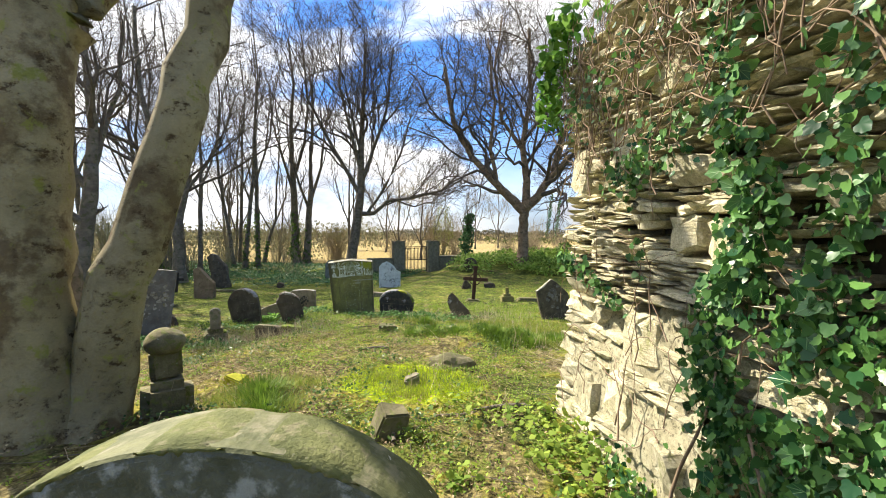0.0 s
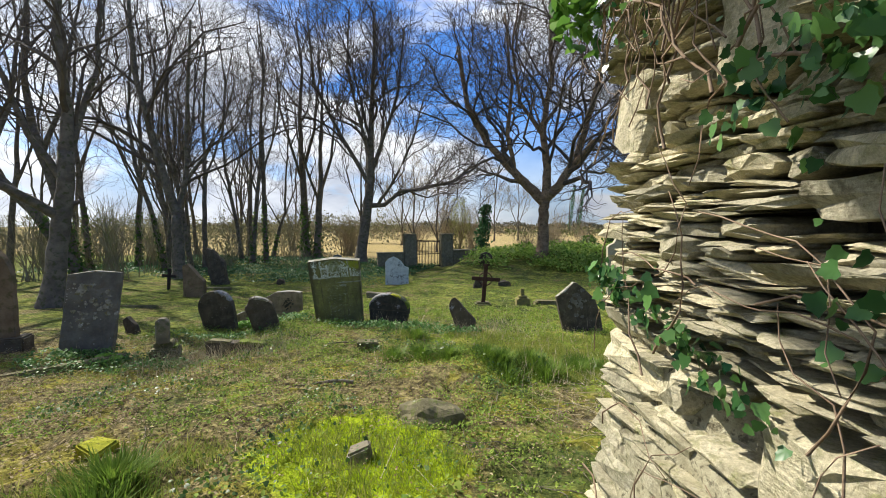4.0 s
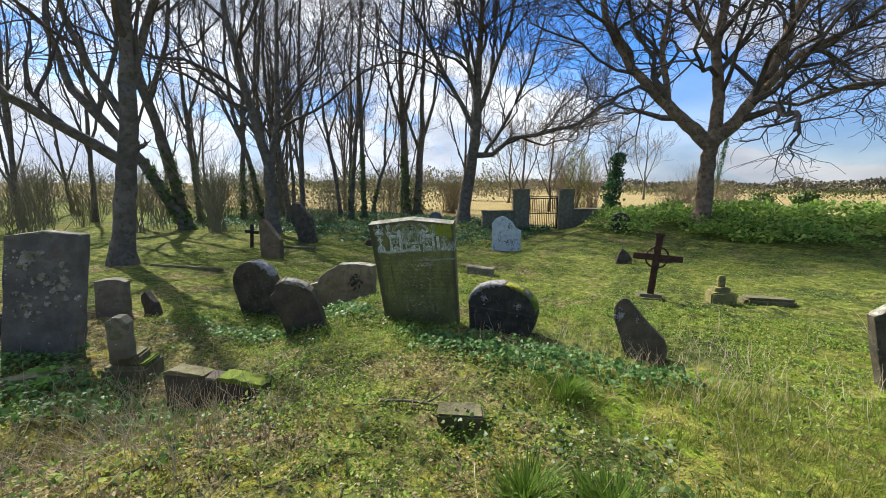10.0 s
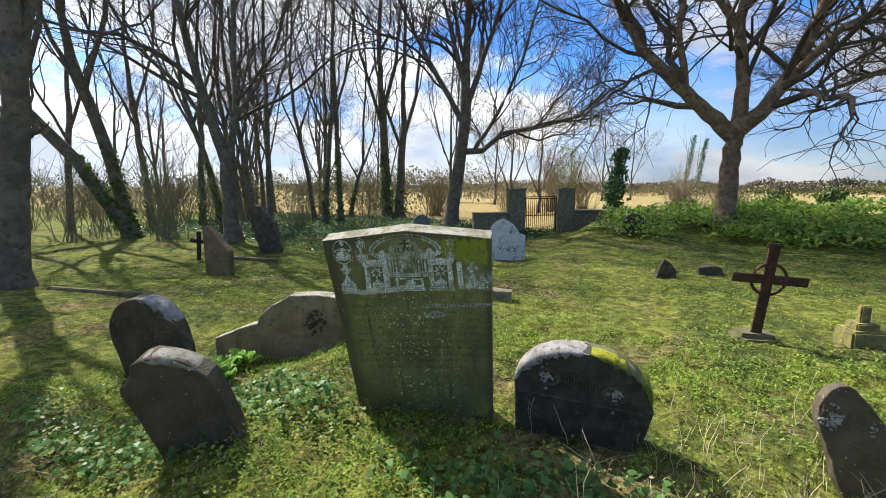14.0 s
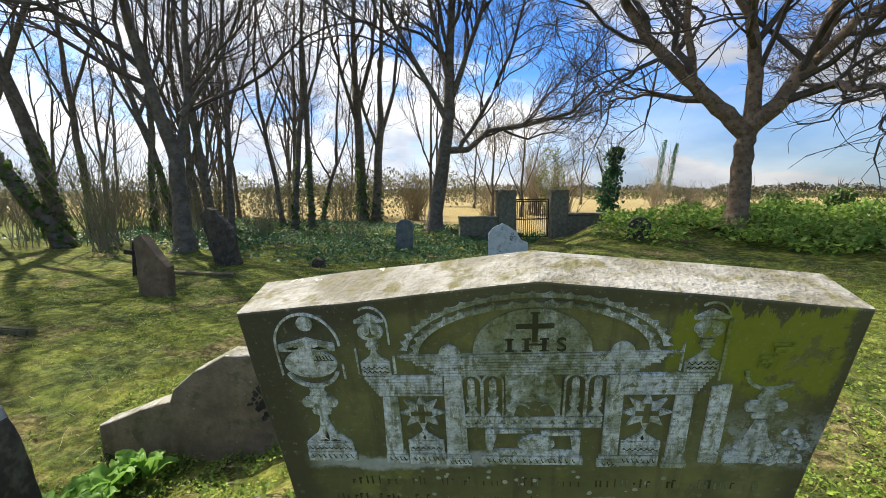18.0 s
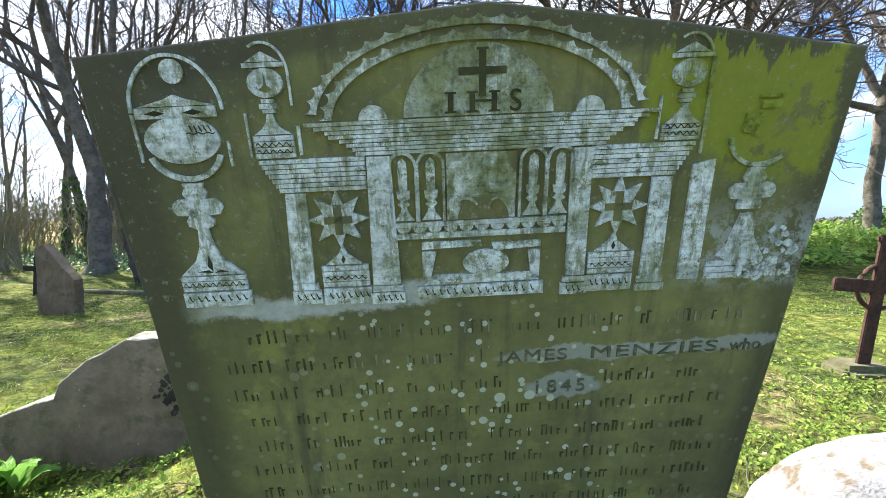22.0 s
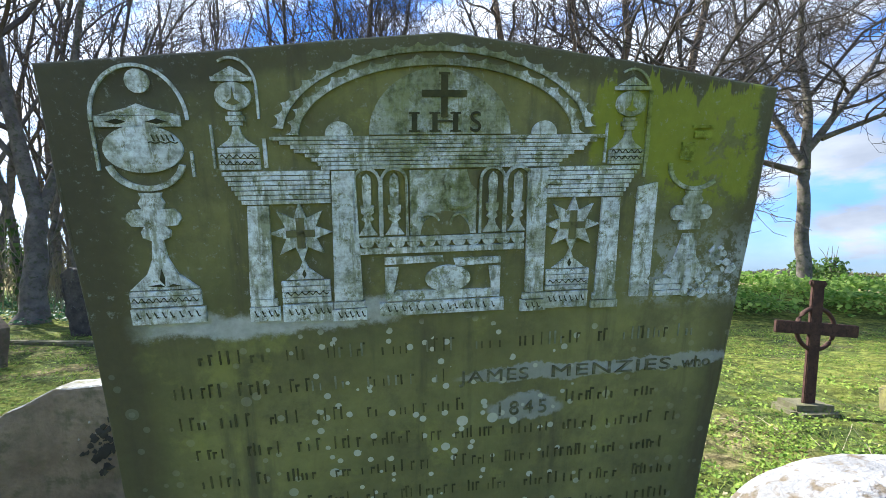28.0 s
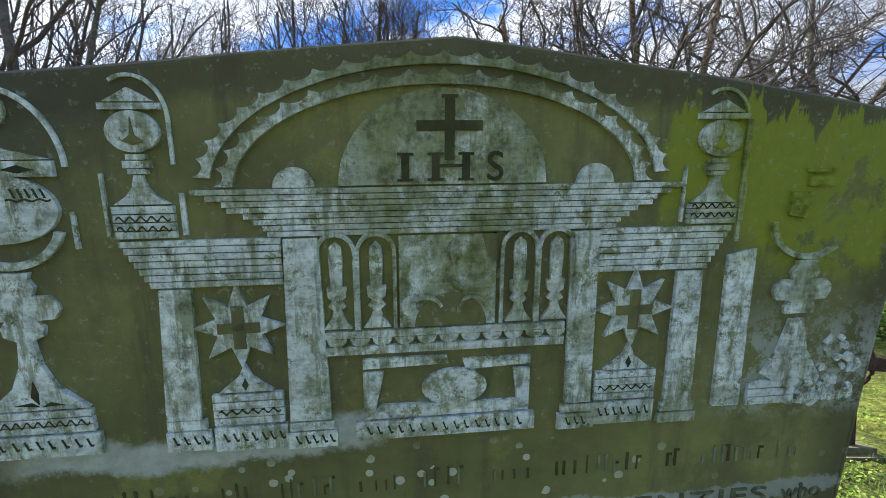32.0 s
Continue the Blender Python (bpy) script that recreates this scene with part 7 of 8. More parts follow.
grid_ = [[bed.verts.new((s_, -0.01 - 0.16 * max(0.0, 1 - z_ / 1.1) ** 1.5 + 0.03 * noise.noise((s_ * 6, z_ * 6, 2)) + 0.5 * max(0.0, z_ - 1.0 - 0.25 * math.sin(s_ * 5)) * (z_ > 0.9), z_)) for s_ in [0.02 + 1.9 * i / 38 for i in range(39)]] for z_ in [-0.3 + 1.7 * j / 34 for j in range(35)]]
for ra, rb in zip(grid_, grid_[1:]):
    for i in range(38):
        bed.faces.new((ra[i], ra[i + 1], rb[i + 1], rb[i]))
bmesh.ops.recalc_face_normals(bed, faces=bed.faces[:])
bed_ob = part("mortar", bed, M_LIME, wall, "crumbling pale lime mortar", True)

rng = random.Random(5)


def stone_template(seed):
    """An irregular rubble stone, about one unit each way, its worn face to -y."""
    r_ = random.Random(seed)
    n_ = 13
    ring_ = []
    for i in range(n_):
        a = 6.2832 * i / n_ + r_.uniform(-0.15, 0.15)
        c, s = math.cos(a), math.sin(a)
        k = 0.5 / max(abs(c), abs(s)) * r_.uniform(0.80, 1.0)
        ring_.append((max(-0.5, min(0.5, c * k)), max(-0.5, min(0.5, s * k))))
    tiltx, tilty = r_.uniform(-0.26, 0.26), r_.uniform(-0.26, 0.14)
    verts, faces = [], []
    for y, k in ((0.5, 0.95), (-0.40, 1.0), (-0.47, 0.93)):
        for x, z in ring_:
            verts.append((x * k + r_.uniform(-0.03, 0.03), y + (tiltx * x + tilty * z) * (y < 0) + r_.uniform(-0.05, 0.05) * (y < 0), z * k + r_.uniform(-0.05, 0.05)))
    verts.append((r_.uniform(-0.2, 0.2), -0.51 + r_.uniform(-0.04, 0.02), r_.uniform(-0.2, 0.2)))
    for b in (0, n_):
        for i in range(n_):
            j = (i + 1) % n_
            faces.append((b + i, b + j, b + n_ + j, b + n_ + i))
    for i in range(n_):
        faces.append((2 * n_ + i, 2 * n_ + (i + 1) % n_, 3 * n_))
    return verts, faces


stone_meshes = []
for i in range(14):
    v, f = stone_template(100 + i)
    stone_meshes.append(raw_mesh("stone", v, f, M_RUBBLE))
    bmx = bmesh.new()
    bmx.from_mesh(stone_meshes[-1])
    bmesh.ops.recalc_face_normals(bmx, faces=bmx.faces[:])
    bmx.to_mesh(stone_meshes[-1])
    bmx.free()
big = [(0.0, 2.06, 0.40, 0.40), (0.85, 2.12, 0.30, 0.34), (1.08, 0.88, 0.42, 0.38), (0.02, 1.18, 0.50, 0.15), (2.48, 1.78, 0.30, 0.16), (2.9, 1.95, 0.36, 0.2), (1.62, 1.62, 0.22, 0.2), (1.86, 1.6, 0.26, 0.2), (1.55, 1.95, 0.5, 0.17),
       (0.5, 0.3, 0.3, 0.3), (0.9, 0.45, 0.34, 0.34), (1.5, 0.3, 0.36, 0.3), (2.1, 0.2, 0.4, 0.3), (1.9, 1.2, 0.4, 0.12), (2.8, 0.7, 0.45, 0.22), (2.4, 1.2, 0.4, 0.14), (1.2, 1.75, 0.34, 0.1), (0.45, 1.6, 0.3, 0.1), (0.5, 2.2, 0.3, 0.12), (1.3, 2.5, 0.5, 0.14)]
pieces = []
for s, z, w_, h_ in big:
    pieces.append((s + w_ / 2, z + h_ / 2, w_, h_, rng.uniform(-3, 3), 0.0))
z = -0.15
while z < 4.4:
    h_ = rng.choice((0.02, 0.024, 0.028, 0.033, 0.038, 0.045, 0.055, 0.07) if z > 1.15 else (0.05, 0.065, 0.08, 0.1, 0.12, 0.15))
    s = rng.uniform(-0.05, 0.03)
    while s < wall_len:
        w_ = rng.uniform(0.08, 0.24) + h_ * rng.uniform(0.4, 2.4)
        zz = z + 0.03 * math.sin(s * 2.6 + z * 3) + 0.012 * rng.uniform(-1, 1)
        c, cz = s + w_ / 2, zz + h_ / 2
        clash = any(abs(c - b[0] - b[2] / 2) < (w_ + b[2]) / 2 - 0.05 and abs(cz - b[1] - b[3] / 2) < (h_ + b[3]) / 2 - 0.02 for b in big)
        hollow = c > 2.15 and float(vnoise(c * 1.0, cz * 1.6, 3.1, 83)) > 0.80
        if not clash and not hollow and cz < wall_top(c):
            pieces.append((c, cz, w_, h_ * rng.uniform(0.72, 1.08), rng.gauss(0, 3.6), rng.gauss(-0.005, 0.032) if cz > 1.15 else rng.gauss(-0.015, 0.012)))
        s += w_ * 0.97
    z += h_ * 0.98
for k in range(60):   # the broken end
    h_ = rng.uniform(0.06, 0.16)
    pieces.append((rng.uniform(-0.02, 0.12), -0.1 + 3.25 * k / 60, rng.uniform(0.25, 0.4), h_ * 1.2, rng.gauss(0, 5), -rng.uniform(0.12, 0.6)))
# nearest first along the stretch that is walked past
pieces.sort(key=lambda q: abs(q[0] - 1.5) * 0.7 + abs(q[1] - 1.3))
rest_v, rest_f = [], []
for i, (s, z, w_, h_, roll, out) in enumerate(pieces):
    batter = -0.16 * max(0.0, 1 - z / 1.1) ** 1.5
    deep = rng.uniform(0.28, 0.36)
    m = pose(s, deep * 0.5 - 0.055 - out + batter, z, rng.uniform(-3, 3), roll, rng.uniform(-2.5, 2.5)) @ Matrix.Diagonal((w_, deep, h_, 1))
    src = stone_meshes[rng.randrange(14)]
    if i < 300:
        ob = new("stone", src)
        ob.parent = wall
        ob.matrix_local = m
    else:
        base = len(rest_v)
        rest_v += [tuple(m @ v.co) for v in src.vertices]
        rest_f += [tuple(base + k for k in p.vertices) for p in src.polygons]
tagged(part("stones", raw_mesh("stones", rest_v, rest_f, M_RUBBLEREST), None, wall), kind="stuff")

# ---- ivy on the wall ----
ivy = thing("ivy", WALL_M, "glossy green ivy climbing the ruined wall", "ivy")
rs = np.random.RandomState(12)


def column(n, way, wide, lift=0.1):
    """Leaves along a climbing way of (s, z) points."""
    t = rs.rand(n) * (len(way) - 1)
    i = np.minimum(t.astype(int), len(way) - 2)
    wv = np.array(way, float)
    p = wv[i] + (wv[i + 1] - wv[i]) * (t - i)[:, None]
    z_ = p[:, 1] + rs.normal(0, wide * 0.8, n)
    out_ = -0.16 * np.clip(1 - z_ / 1.1, 0, 1.3) ** 1.5
    return np.stack([p[:, 0] + rs.normal(0, wide, n), out_ - 0.09 - rs.rand(n) * lift * 1.2, z_], -1)


leaf_pos = np.concatenate([
    column(1600, [(2.12, 2.8), (2.15, 2.2), (2.32, 1.86), (2.28, 1.6), (2.1, 1.42), (2.08, 1.1), (2.2, 0.9), (2.25, 0.4), (2.2, 0.1)], 0.075, 0.09),
    column(320, [(2.72, 2.5), (2.68, 2.1), (2.68, 1.75), (2.6, 1.5)], 0.065, 0.09),
    column(420, [(2.42, 1.42), (2.7, 1.38), (3.0, 1.45)], 0.085, 0.10),
    column(760, [(2.35, 1.0), (2.6, 0.95), (2.9, 1.1), (3.1, 1.2)], 0.12, 0.10),
    column(850, [(2.3, 0.5), (2.7, 0.5), (3.1, 0.6)], 0.2, 0.10),
    column(260, [(3.1, 1.5), (3.15, 2.0), (3.2, 2.6)], 0.12, 0.10),
    column(150, [(0.14, 1.44), (0.5, 1.46), (0.75, 1.38), (0.95, 1.33), (1.2, 1.26)], 0.055, 0.07),
    column(70, [(0.1, 1.5), (0.3, 1.45)], 0.06, 0.08),
    column(16, [(1.35, 1.75), (1.45, 1.6), (1.4, 1.45)], 0.05, 0.06),
    column(260, [(1.1, 2.05), (1.5, 2.15), (1.9, 2.3)], 0.10, 0.1),
    column(260, [(0.3, 2.7), (1.0, 2.7), (1.8, 2.8), (3.0, 2.9)], 0.2, 0.14),
    column(1500, [(3.6, 0.0), (3.8, 1.2), (3.7, 2.4), (4.2, 3.0)], 0.35, 0.18),
    column(120, [(1.3, 0.3), (1.6, 0.35), (1.9, 0.3)], 0.1, 0.1),
])
n = len(leaf_pos)
size = rs.uniform(0.018, 0.052, n) * np.where(rs.rand(n) < 0.10, 1.45, 1.0)
yaw = rs.normal(0, 0.7, n)
tilt = rs.normal(-1.7, 0.5, n)
turn = rs.normal(0, 0.9, n)
order = np.argsort(-size)
near = [k for k in order if 1.7 < leaf_pos[k, 0] < 3.2][:280]
leaf_kinds = [raw_mesh("leaf", [(x, y, z + 0.06 * math.sin(x * 7 + q)) for x, y, z in IVYLEAF[0]], IVYLEAF[1], M_IVYOBJ, True) for q in range(4)]
for k in near:
    ob = new("leaf", leaf_kinds[k % 4])
    ob.parent = ivy
    ob.matrix_local = Matrix.Translation(leaf_pos[k]) @ Matrix.Rotation(float(yaw[k]), 4, "Z") @ Matrix.Rotation(float(turn[k]), 4, "Y") @ Matrix.Rotation(float(tilt[k]), 4, "X") @ Matrix.Scale(float(size[k]), 4)
mask = np.ones(n, bool)
mask[near] = False
tagged(part("leaves", strew("leaves", *IVYLEAF, leaf_pos[mask], yaw[mask], tilt[mask], size[mask], M_IVY, turn[mask]), None, ivy), kind="stuff")
m_ = 500
top_pos = np.stack([rs.uniform(-0.25, wall_len, m_), rs.normal(0.1, 0.18, m_), np.zeros(m_)], -1)
top_pos[:, 2] = 3.12 + 0.05 * top_pos[:, 0] + np.abs(rs.normal(0, 0.16, m_)) * (0.5 + vnoise(top_pos[:, 0], top_pos[:, 0] * 0, 1.4, 3))
far_end = column(300, [(-0.10, 2.75), (-0.12, 3.1), (0.0, 3.35), (0.4, 3.55)], 0.07, 0.2)
top_pos = np.concatenate([top_pos, far_end])
tagged(part("crown_leaves", strew("crown_leaves", *IVYLEAF, top_pos, rs.uniform(-3, 3, len(top_pos)), rs.normal(-1.3, 0.7, len(top_pos)), rs.uniform(0.05, 0.1, len(top_pos)), M_IVYBRIGHT), None, ivy), kind="stuff")
# bare creeping stems
stems = []
for k in range(260):
    s0, z0 = rng.uniform(0.0, 3.6), rng.uniform(0.3, 3.0)
    if rng.random() < 0.75:
        z0 = rng.uniform(2.05, 3.15)
    a = rng.uniform(0.3, 2.8)
    pts, s, z = [], s0, z0
    for i in range(9):
        pts.append((s, -0.12 - 0.04 * rng.random() - 0.16 * max(0.0, 1 - z / 1.1) ** 1.5, z))
        a += rng.gauss(0, 0.35)
        s, z = s + 0.085 * math.cos(a), z + 0.085 * math.sin(a)
    stems.append((pts, taper(rng.uniform(0.0025, 0.0065), 0.0015, 9), 5))
stems.append(([(1.85 + 0.3 * f + 0.03 * math.sin(f * 9), -0.16 - 0.12 * (1 - f), -0.1 + 1.25 * f) for f in [i / 12 for i in range(13)]], taper(0.014, 0.005, 13), 6))
stems.append(([(2.65 - 0.25 * f, -0.2, 0.4 + 0.6 * f) for f in [i / 8 for i in range(9)]], taper(0.012, 0.006, 9), 6))
tagged(part("stem_tangle", raw_mesh("stem_tangle", *tubes(stems), M_STEM, True), None, ivy, "bare brown creeping stems"), kind="stuff")

# ---- ground cover ----
rs = np.random.RandomState(31)


def scatter(n, x0, x1, y0, y1, keep):
    """Random places on the ground where keep(x, y), 0 to 1, allows."""
    x, y = rs.uniform(x0, x1, n), rs.uniform(y0, y1, n)
    k = rs.rand(n) < keep(x, y)
    x, y = x[k], y[k]
    return np.stack([x, y, ground_at(x, y)], -1)


def blob(x, y, cx, cy, rx, ry):
    d = ((x - cx) / rx) ** 2 + ((y - cy) / ry) ** 2
    return np.clip(1.6 - d * 1.3 + (vnoise(x, y, 2.5, 9) - 0.5) * 0.9, 0, 1)


def lush(x, y):
    """Where grass grows long."""
    g_ = blob(x, y, 1.95, 2.66, 0.75, 0.52)
    for cx, cy, rx, ry in ((3.2, 6.4, 1.4, 0.9), (4.6, 7.2, 1.3, 1.0), (2.6, 7.1, 1.3, 0.6), (3.3, 5.3, 0.8, 0.5), (2.2, 5.6, 0.5, 0.25), (0.75, 1.7, 0.5, 0.4), (1.0, 6.4, 0.3, 0.25), (6.2, 11.2, 1.6, 1.4), (0.9, 2.3, 0.3, 0.25)):
        g_ = np.maximum(g_, blob(x, y, cx, cy, rx, ry))
    return g_ * np.clip(vnoise(x, y, 3.6, 17) * 1.6 + 0.1, 0.25, 1)


def weedy(x, y):
    dry = 1 - 0.72 * np.clip(1.25 - np.maximum((x - 0.9) / 1.2, (y - 4.6) / 1.6), 0, 1) * np.clip(vnoise(x, y, 0.9, 77) * 1.8, 0, 1)
    return dry * np.clip((vnoise(x, y, 1.1, 2) * 0.6 + vnoise(x, y, 4.0, 3) * 0.5 - 0.32) * 2.2, 0.04, 1) * (1 - 0.8 * lush(x, y)) * np.clip(vnoise(x, y, 7.0, 4) * 2.6 - 0.55, 0.08, 1)


def barren(x, y):
    return np.clip((vnoise(x, y, 0.9, 21) * 0.7 + vnoise(x, y, 3.3, 22) * 0.4 - 0.38) * 2.2, 0.03, 1) * (1 - lush(x, y)) * np.clip(1.4 - (y - 4.8) / 2.2, 0.06, 1)


def cover(name, template, pos, s0, s1, tilt_m, tilt_s, material, label, lift=0.0, heaped=0.0):
    n_ = len(pos)
    if heaped:
        pos[:, 2] += 1.5 * lift * np.clip(vnoise(pos[:, 0], pos[:, 1], heaped, 71) * 1.7 - 0.4, 0, 1.3)
    pos = pos + np.array((0, 0, lift)) * (rs.rand(n_, 1) * 2 if lift > 0.02 else 1)
    me_ = strew(name, *template, pos, rs.rand(n_) * 6.283, rs.normal(tilt_m, tilt_s, n_), rs.uniform(s0, s1, n_), material, rs.normal(0, 0.35, n_))
    return tagged(new(name, me_), label, "ground cover", kind="stuff")


cover("grass", BLADE, scatter(170000, -0.5, 6.5, 1.2, 9.0, lush), 0.035, 0.12, 0.0, 0.32, M_GRASS, "long bright green grass in tufts")
cover("grass", BLADE, scatter(60000, -9, 8, 4.0, 17, lambda x, y: 0.75 * np.clip(vnoise(x, y, 1.3, 5) * 1.6 - 0.45, 0.1, 1)), 0.03, 0.09, 0.0, 0.4, M_GRASS, "short sparse turf grass")
def near_stones(x, y):
    """Where taller dark weeds stand round the graves."""
    g_ = blob(x, y, 0.3, 7.0, 1.3, 0.5)
    for cx, cy, rx, ry in ((-3.2, 6.6, 1.1, 0.3), (-2.2, 7.3, 0.7, 0.4), (-2.3, 4.75, 1.3, 0.25), (1.3, 7.3, 0.8, 0.3), (-4.0, 4.6, 0.9, 0.6), (-2.9, 4.5, 0.5, 0.3)):
        g_ = np.maximum(g_, blob(x, y, cx, cy, rx, ry))
    return g_


def soft_left(x):
    return np.clip(1.15 - (x + 3.0) * 0.16, 0.35, 1.0)


cover("weeds", LEAF, scatter(260000, -5, 5, 1.2, 10.5, weedy), 0.013, 0.036, 0.4, 0.55, M_WEED, "low green leafy weeds", 0.021, 6.0)
cover("weeds", LEAF, scatter(60000, -5, 5, -1.5, 1.2, weedy), 0.012, 0.034, 0.4, 0.5, M_WEED, "low green leafy weeds by the wall", 0.021)
cover("weeds", LEAF, scatter(90000, -12, 9, 9, 19, lambda x, y: weedy(x, y)), 0.02, 0.05, 0.4, 0.5, M_WEED, "low green leafy weeds further off", 0.021)
cover("weed_tops", OVAL, scatter(30000, -5, 5, -1, 10, lambda x, y: np.clip(vnoise(x, y, 2.2, 41) * 2.6 - 1.5, 0, 1) * (1 - lush(x, y))), 0.02, 0.045, 0.2, 0.5, M_WEED, "taller leafy weeds in clumps", 0.05)
cover("dark_weeds", IVYLEAF, scatter(34000, -4.5, 2.5, 3.8, 8.0, lambda x, y: 0.9 * near_stones(x, y)), 0.02, 0.05, 0.3, 0.55, M_DARKWEED, "dark leafy weeds round the graves", 0.05, 4.0)
cover("leaf_litter", LEAF, scatter(240000, -7, 6, -1.8, 10, lambda x, y: barren(x, y) * soft_left(x)), 0.010, 0.034, 0.2, 0.6, M_LITTER, "dry brown fallen leaves", 0.021, 5.0)
cover("moss_tufts", BLADE, scatter(110000, -5, 5, 0.0, 9.5, lambda x, y: np.clip(vnoise(x, y, 1.7, 51) * 2.0 - 0.8, 0, 1)), 0.015, 0.035, 0.0, 0.5, M_MOSSBLADE, "cushions of yellow-green moss", 0.012, 5.0)
cover("wall_foot_ivy", IVYLEAF, scatter(9000, 2.2, 4.3, -0.4, 2.6, lambda x, y: np.clip((x - 2.3) / 1.6 + vnoise(x, y, 2.5, 61) - 0.9, 0, 0.5)), 0.025, 0.06, 0.3, 0.5, M_WEED, "ivy and weeds spreading from the foot of the wall", 0.05)
cover("vivid_moss", BLADE, scatter(52000, 0.9, 3.0, 1.8, 3.6, lambda x, y: blob(x, y, 1.95, 2.66, 0.75, 0.52) * np.clip(vnoise(x, y, 5, 19) * 2.2 - 0.3, 0.15, 1)), 0.02, 0.05, 0.0, 0.35, M_MOSSBRIGHT, "vivid yellow-green mossy grass", 0.004)
cover("ground_ivy", IVYLEAF, scatter(52000, -4.5, 4.5, 0.6, 7.8, lambda x, y: 0.85 * np.clip(vnoise(x, y, 1.5, 91) * 3.2 - 1.45, 0, 1) * (1 - lush(x, y)) * np.clip(vnoise(x, y, 6.0, 92) * 2.4 - 0.5, 0.05, 1)), 0.014, 0.035, 0.35, 0.6, M_GROUNDIVY, "ground ivy creeping in leafy patches", 0.045, 5.0)
# dark tussocks
for i, (x, y, r, k) in enumerate(((2.94, 5.25, 0.26, 900), (2.3, 5.45, 0.2, 600), (1.04, 6.45, 0.2, 700), (3.5, 5.5, 0.22, 600), (0.72, 1.85, 0.3, 1300), (0.95, 1.55, 0.25, 800), (4.3, 5.3, 0.3, 500), (2.75, 4.75, 0.2, 500), (1.15, 5.2, 0.2, 420), (1.55, 5.22, 0.22, 520), (1.95, 5.12, 0.22, 560), (2.45, 5.1, 0.24, 700), (2.65, 5.0, 0.24, 700), (3.15, 4.95, 0.26, 800), (3.6, 5.75, 0.26, 700), (3.85, 5.6, 0.2, 420))):
    a, d = rs.rand(k) * 6.283, np.abs(rs.normal(0, 0.5, k)) * r
    p = np.stack([x + d * np.cos(a), y + d * np.sin(a)], -1)
    p = np.concatenate([p, ground_at(p[:, 0], p[:, 1])[:, None]], -1)
    me_ = strew("grass_tussock", *BLADE, p, a + 1.57 + 3.1416, rs.uniform(-0.75, 0.2, k), rs.uniform(0.07, 0.19, k), M_TUSSOCK)
    tagged(new("grass_tussock", me_), "dark green tussock of long grass", "grass", kind="stuff")
# ivy carpet on the banks
cover("bank_ivy", OVAL, scatter(34000, -2.8, 16, 18.0, 27.0, lambda x, y: np.clip(1.35 - ((y - (24.3 - 0.15 * x)) / 3.2) ** 2 + 1.6 * (vnoise(x, y, 0.9, 6) - 0.55), 0, 1) * np.clip((x + 2.5) / 2.5 + vnoise(x, y, 1.2, 8) - 0.5, 0, 1)), 0.08, 0.20, 0.3, 0.6, M_BANKIVY, "bright ivy carpet on the bank", 0.17, 1.2)
cover("wood_ivy", OVAL, scatter(50000, -26, -4.5, 13, 29, lambda x, y: np.clip(1.0 - ((y - 22) / 6.0) ** 2 + (vnoise(x, y, 0.5, 7) - 0.4), 0, 1)), 0.06, 0.14, 0.3, 0.5, M_IVYDIM, "dull green ivy carpet under the wood", 0.06, 1.1)
# dead stalks and twigs
st = random.Random(6)
stalks = []
for k in range(3600):
    x, y = st.uniform(-6, 6), st.uniform(-1.5, 11)
    if k % 5 == 0:
        x, y = st.gauss(-1.4, 0.8), st.gauss(4.7, 0.35)
    elif k % 5 == 1:
        x, y = st.gauss(1.6, 1.0), st.gauss(7.7, 0.7)
    elif k % 5 == 2:
        x, y = st.gauss(4.2, 0.7), st.gauss(5.0, 0.8)
    z = ground(x, y)
    flat_ = st.random() < 0.75 and k % 5 > 1
    d = (st.gauss(0, 1), st.gauss(0, 1), 0.12) if flat_ else (st.gauss(0, 0.35), st.gauss(0, 0.35), 1)
    ln = st.uniform(0.12, 0.4) * (0.75 if k % 5 == 1 else 1.0)
    r0 = st.uniform(0.0012, 0.003)
    stalks.append((bend((x, y, z + 0.01), d, ln, 4, st, 0.15, -0.02), taper(r0, r0 * 0.5, 5), 3))
tagged(new("dry_stalks", raw_mesh("dry_stalks", *tubes(stalks), M_STRAWSTEM)), "dry straw-coloured stalks and weed stems", "stalks", kind="stuff")
twigs = []
for k in range(700):
    x, y = st.uniform(-4, 5), st.uniform(-1.2, 9)
    z = ground(x, y)
    r0 = st.uniform(0.002, 0.006)
    pts = bend((x, y, z + 0.015), (st.gauss(0, 1), st.gauss(0, 1), 0.02), st.uniform(0.15, 0.6), 5, st, 0.16, 0.0)
    twigs.append(([(a, b, ground(a, b) + 0.012) for a, b, c in pts], taper(r0, r0 * 0.4, 6), 4))
tagged(new("fallen_twigs", raw_mesh("fallen_twigs", *tubes(twigs), M_BARK)), "fallen grey-brown twigs on the ground", "twigs", kind="stuff")
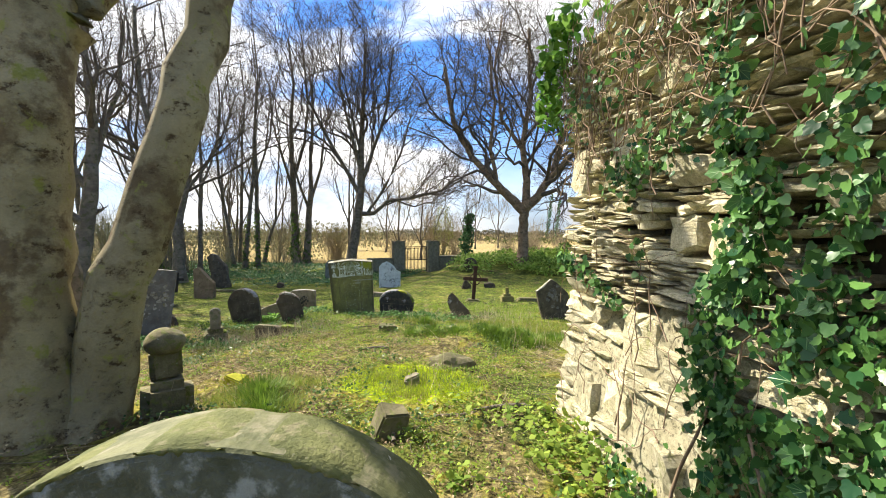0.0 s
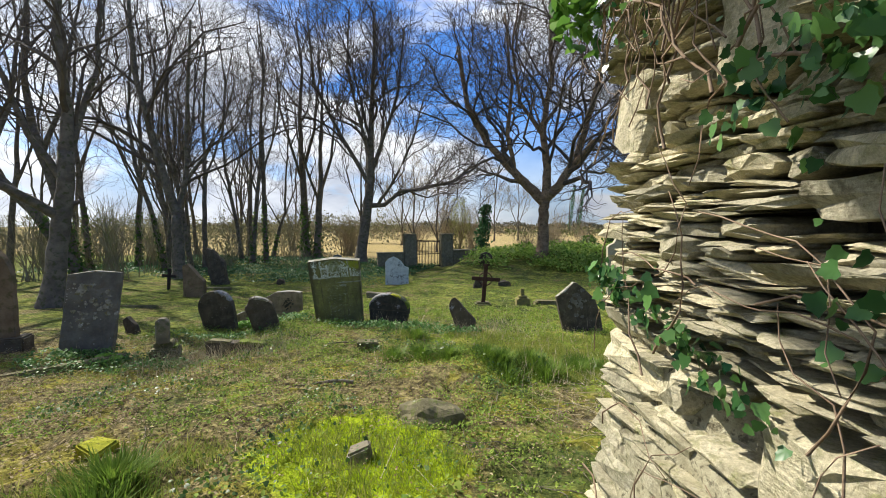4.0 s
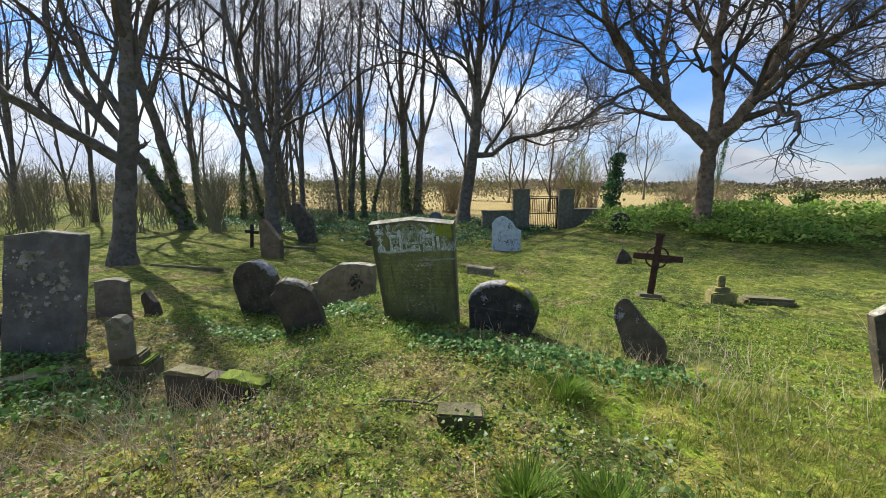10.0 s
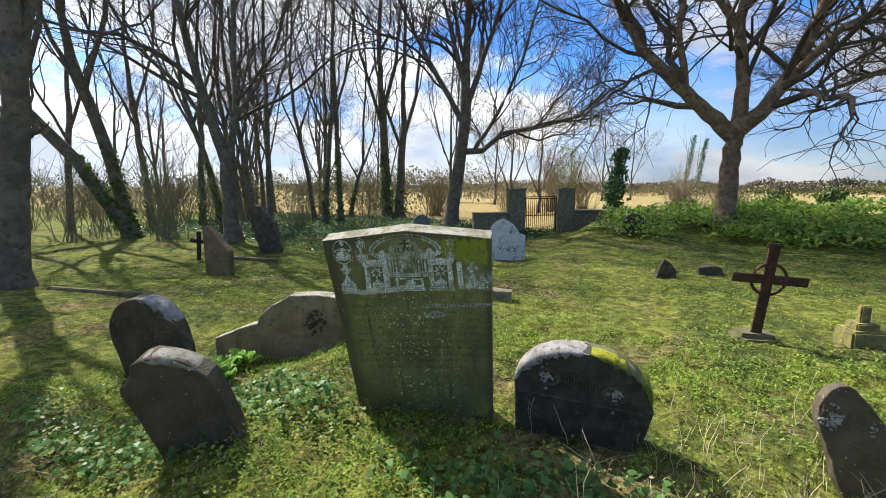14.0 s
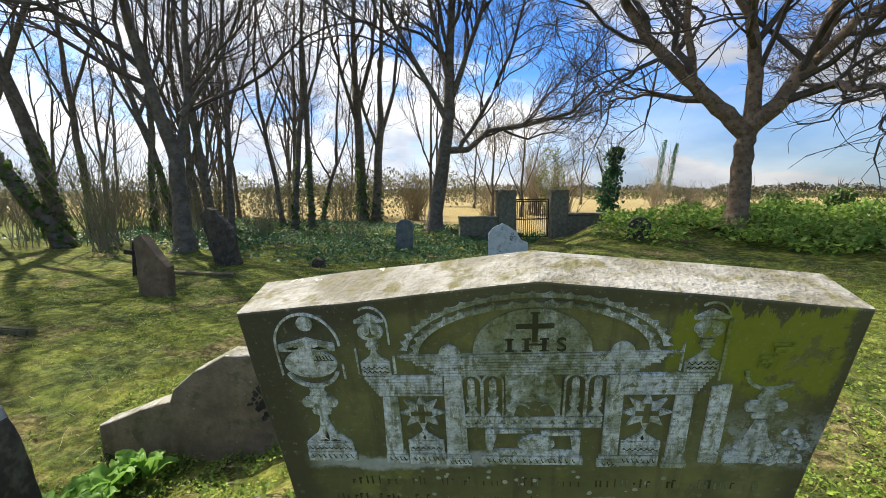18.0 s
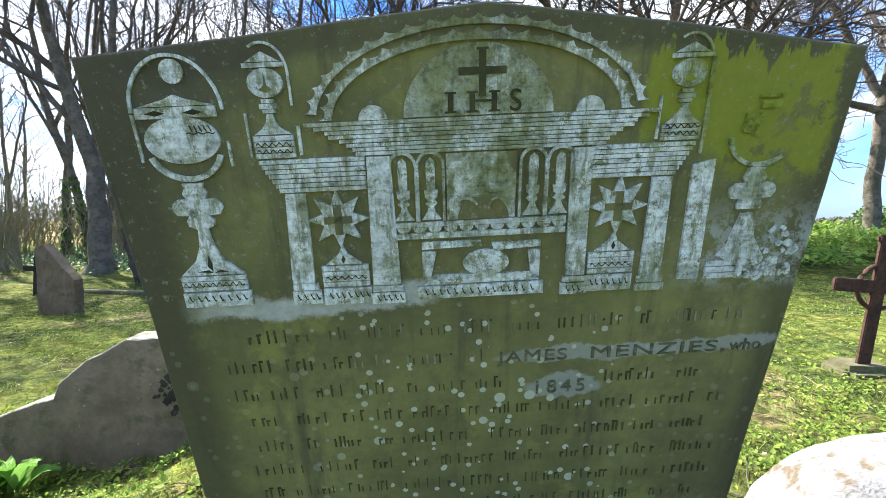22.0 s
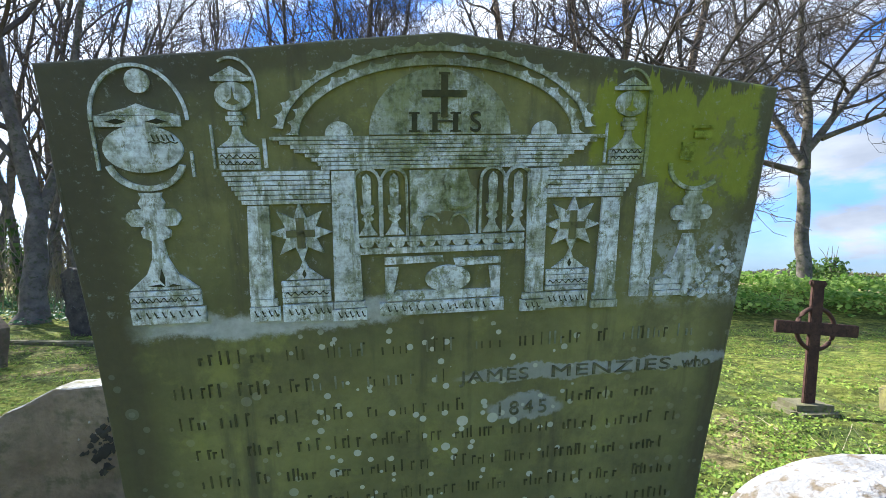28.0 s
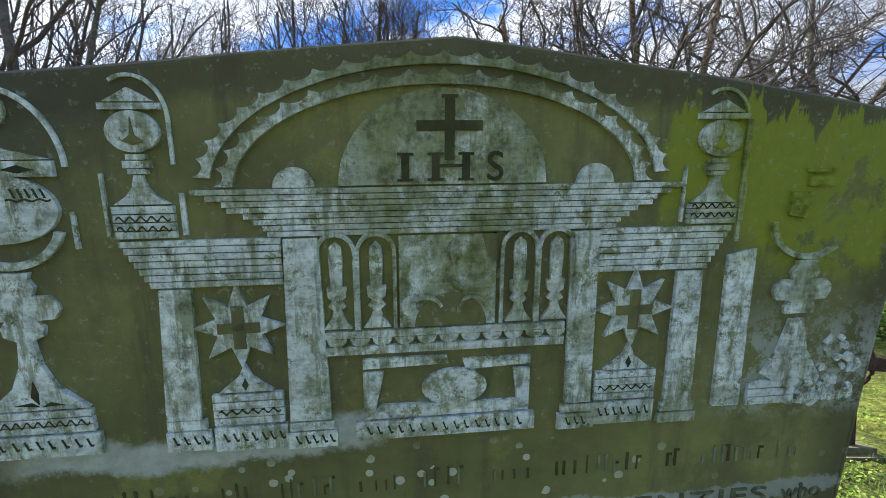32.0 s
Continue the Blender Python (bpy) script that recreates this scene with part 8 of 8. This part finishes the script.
for x, y, rz, ln, r0, s in ((3.25, 2.2, 210, 0.9, 0.03, 1), (1.2, 4.0, 190, 0.9, 0.022, 2), (2.35, 1.1, 120, 0.6, 0.018, 3), (-0.1, 5.6, 20, 0.7, 0.014, 4)):
    q = random.Random(s)
    a = radians(rz)
    pts = bend((x, y, ground(x, y) + 0.03), (math.cos(a), math.sin(a), 0.1), ln, 8, q, 0.14, -0.02)
    side = bend(pts[4], (math.cos(a + 0.9), math.sin(a + 0.9), 0.3), ln * 0.4, 4, q, 0.14, -0.03)
    ob = new("fallen_branch", raw_mesh("fallen_branch", *tubes([(pts, taper(r0, r0 * 0.4, 9), 7), (side, taper(r0 * 0.6, r0 * 0.2, 5), 6)]), M_BARK, True))
    tagged(ob, "crooked fallen branch lying on the leaf litter", "branch", "fallen branches")


def dock_plant(x, y, seed):
    """A rosette of broad crinkled leaves."""
    q = np.random.RandomState(seed)
    root = thing("dock_plant", pose(x, y, ground(x, y)), "bright green broad-leaved dock growing by a headstone", "plant", "broad-leaved plants")
    for i in range(11):
        ln, wd = q.uniform(0.09, 0.17), q.uniform(0.035, 0.06)
        bm = bmesh.new()
        rows_ = []
        for j in range(7):
            f = j / 6
            half = wd * math.sin(math.pi * min(1, 0.12 + f * 0.88)) ** 0.7
            rise = 0.10 * math.sin(f * 2.2) + 0.01 * q.rand()
            rows_.append([bm.verts.new((sx_ * half, 0.02 + f * ln, rise * (1 if sx_ == 0 else 1.08) + 0.012 * abs(sx_) + 0.008 * q.randn() * abs(sx_))) for sx_ in (-1, -0.5, 0, 0.5, 1)])
        for ra, rb in zip(rows_, rows_[1:]):
            for k in range(4):
                bm.faces.new((ra[k], ra[k + 1], rb[k + 1], rb[k]))
        lf = part("leaf", bm, M_DOCK, root, "", True)
        lf.matrix_local = pose(q.normal(0, 0.03), q.normal(0, 0.03), q.uniform(0, 0.03), q.uniform(-20, 20), q.uniform(-12, 12), i * 33 + q.uniform(-14, 14))
    return root


for i, (x, y) in enumerate(((-3.74, 7.86), (-3.74, 8.08), (-3.79, 7.75), (-3.68, 8.18), (-3.92, 7.64), (-3.51, 7.88), (-3.1, 4.6), (-3.4, 4.7))):
    dock_plant(x, y, 60 + i)
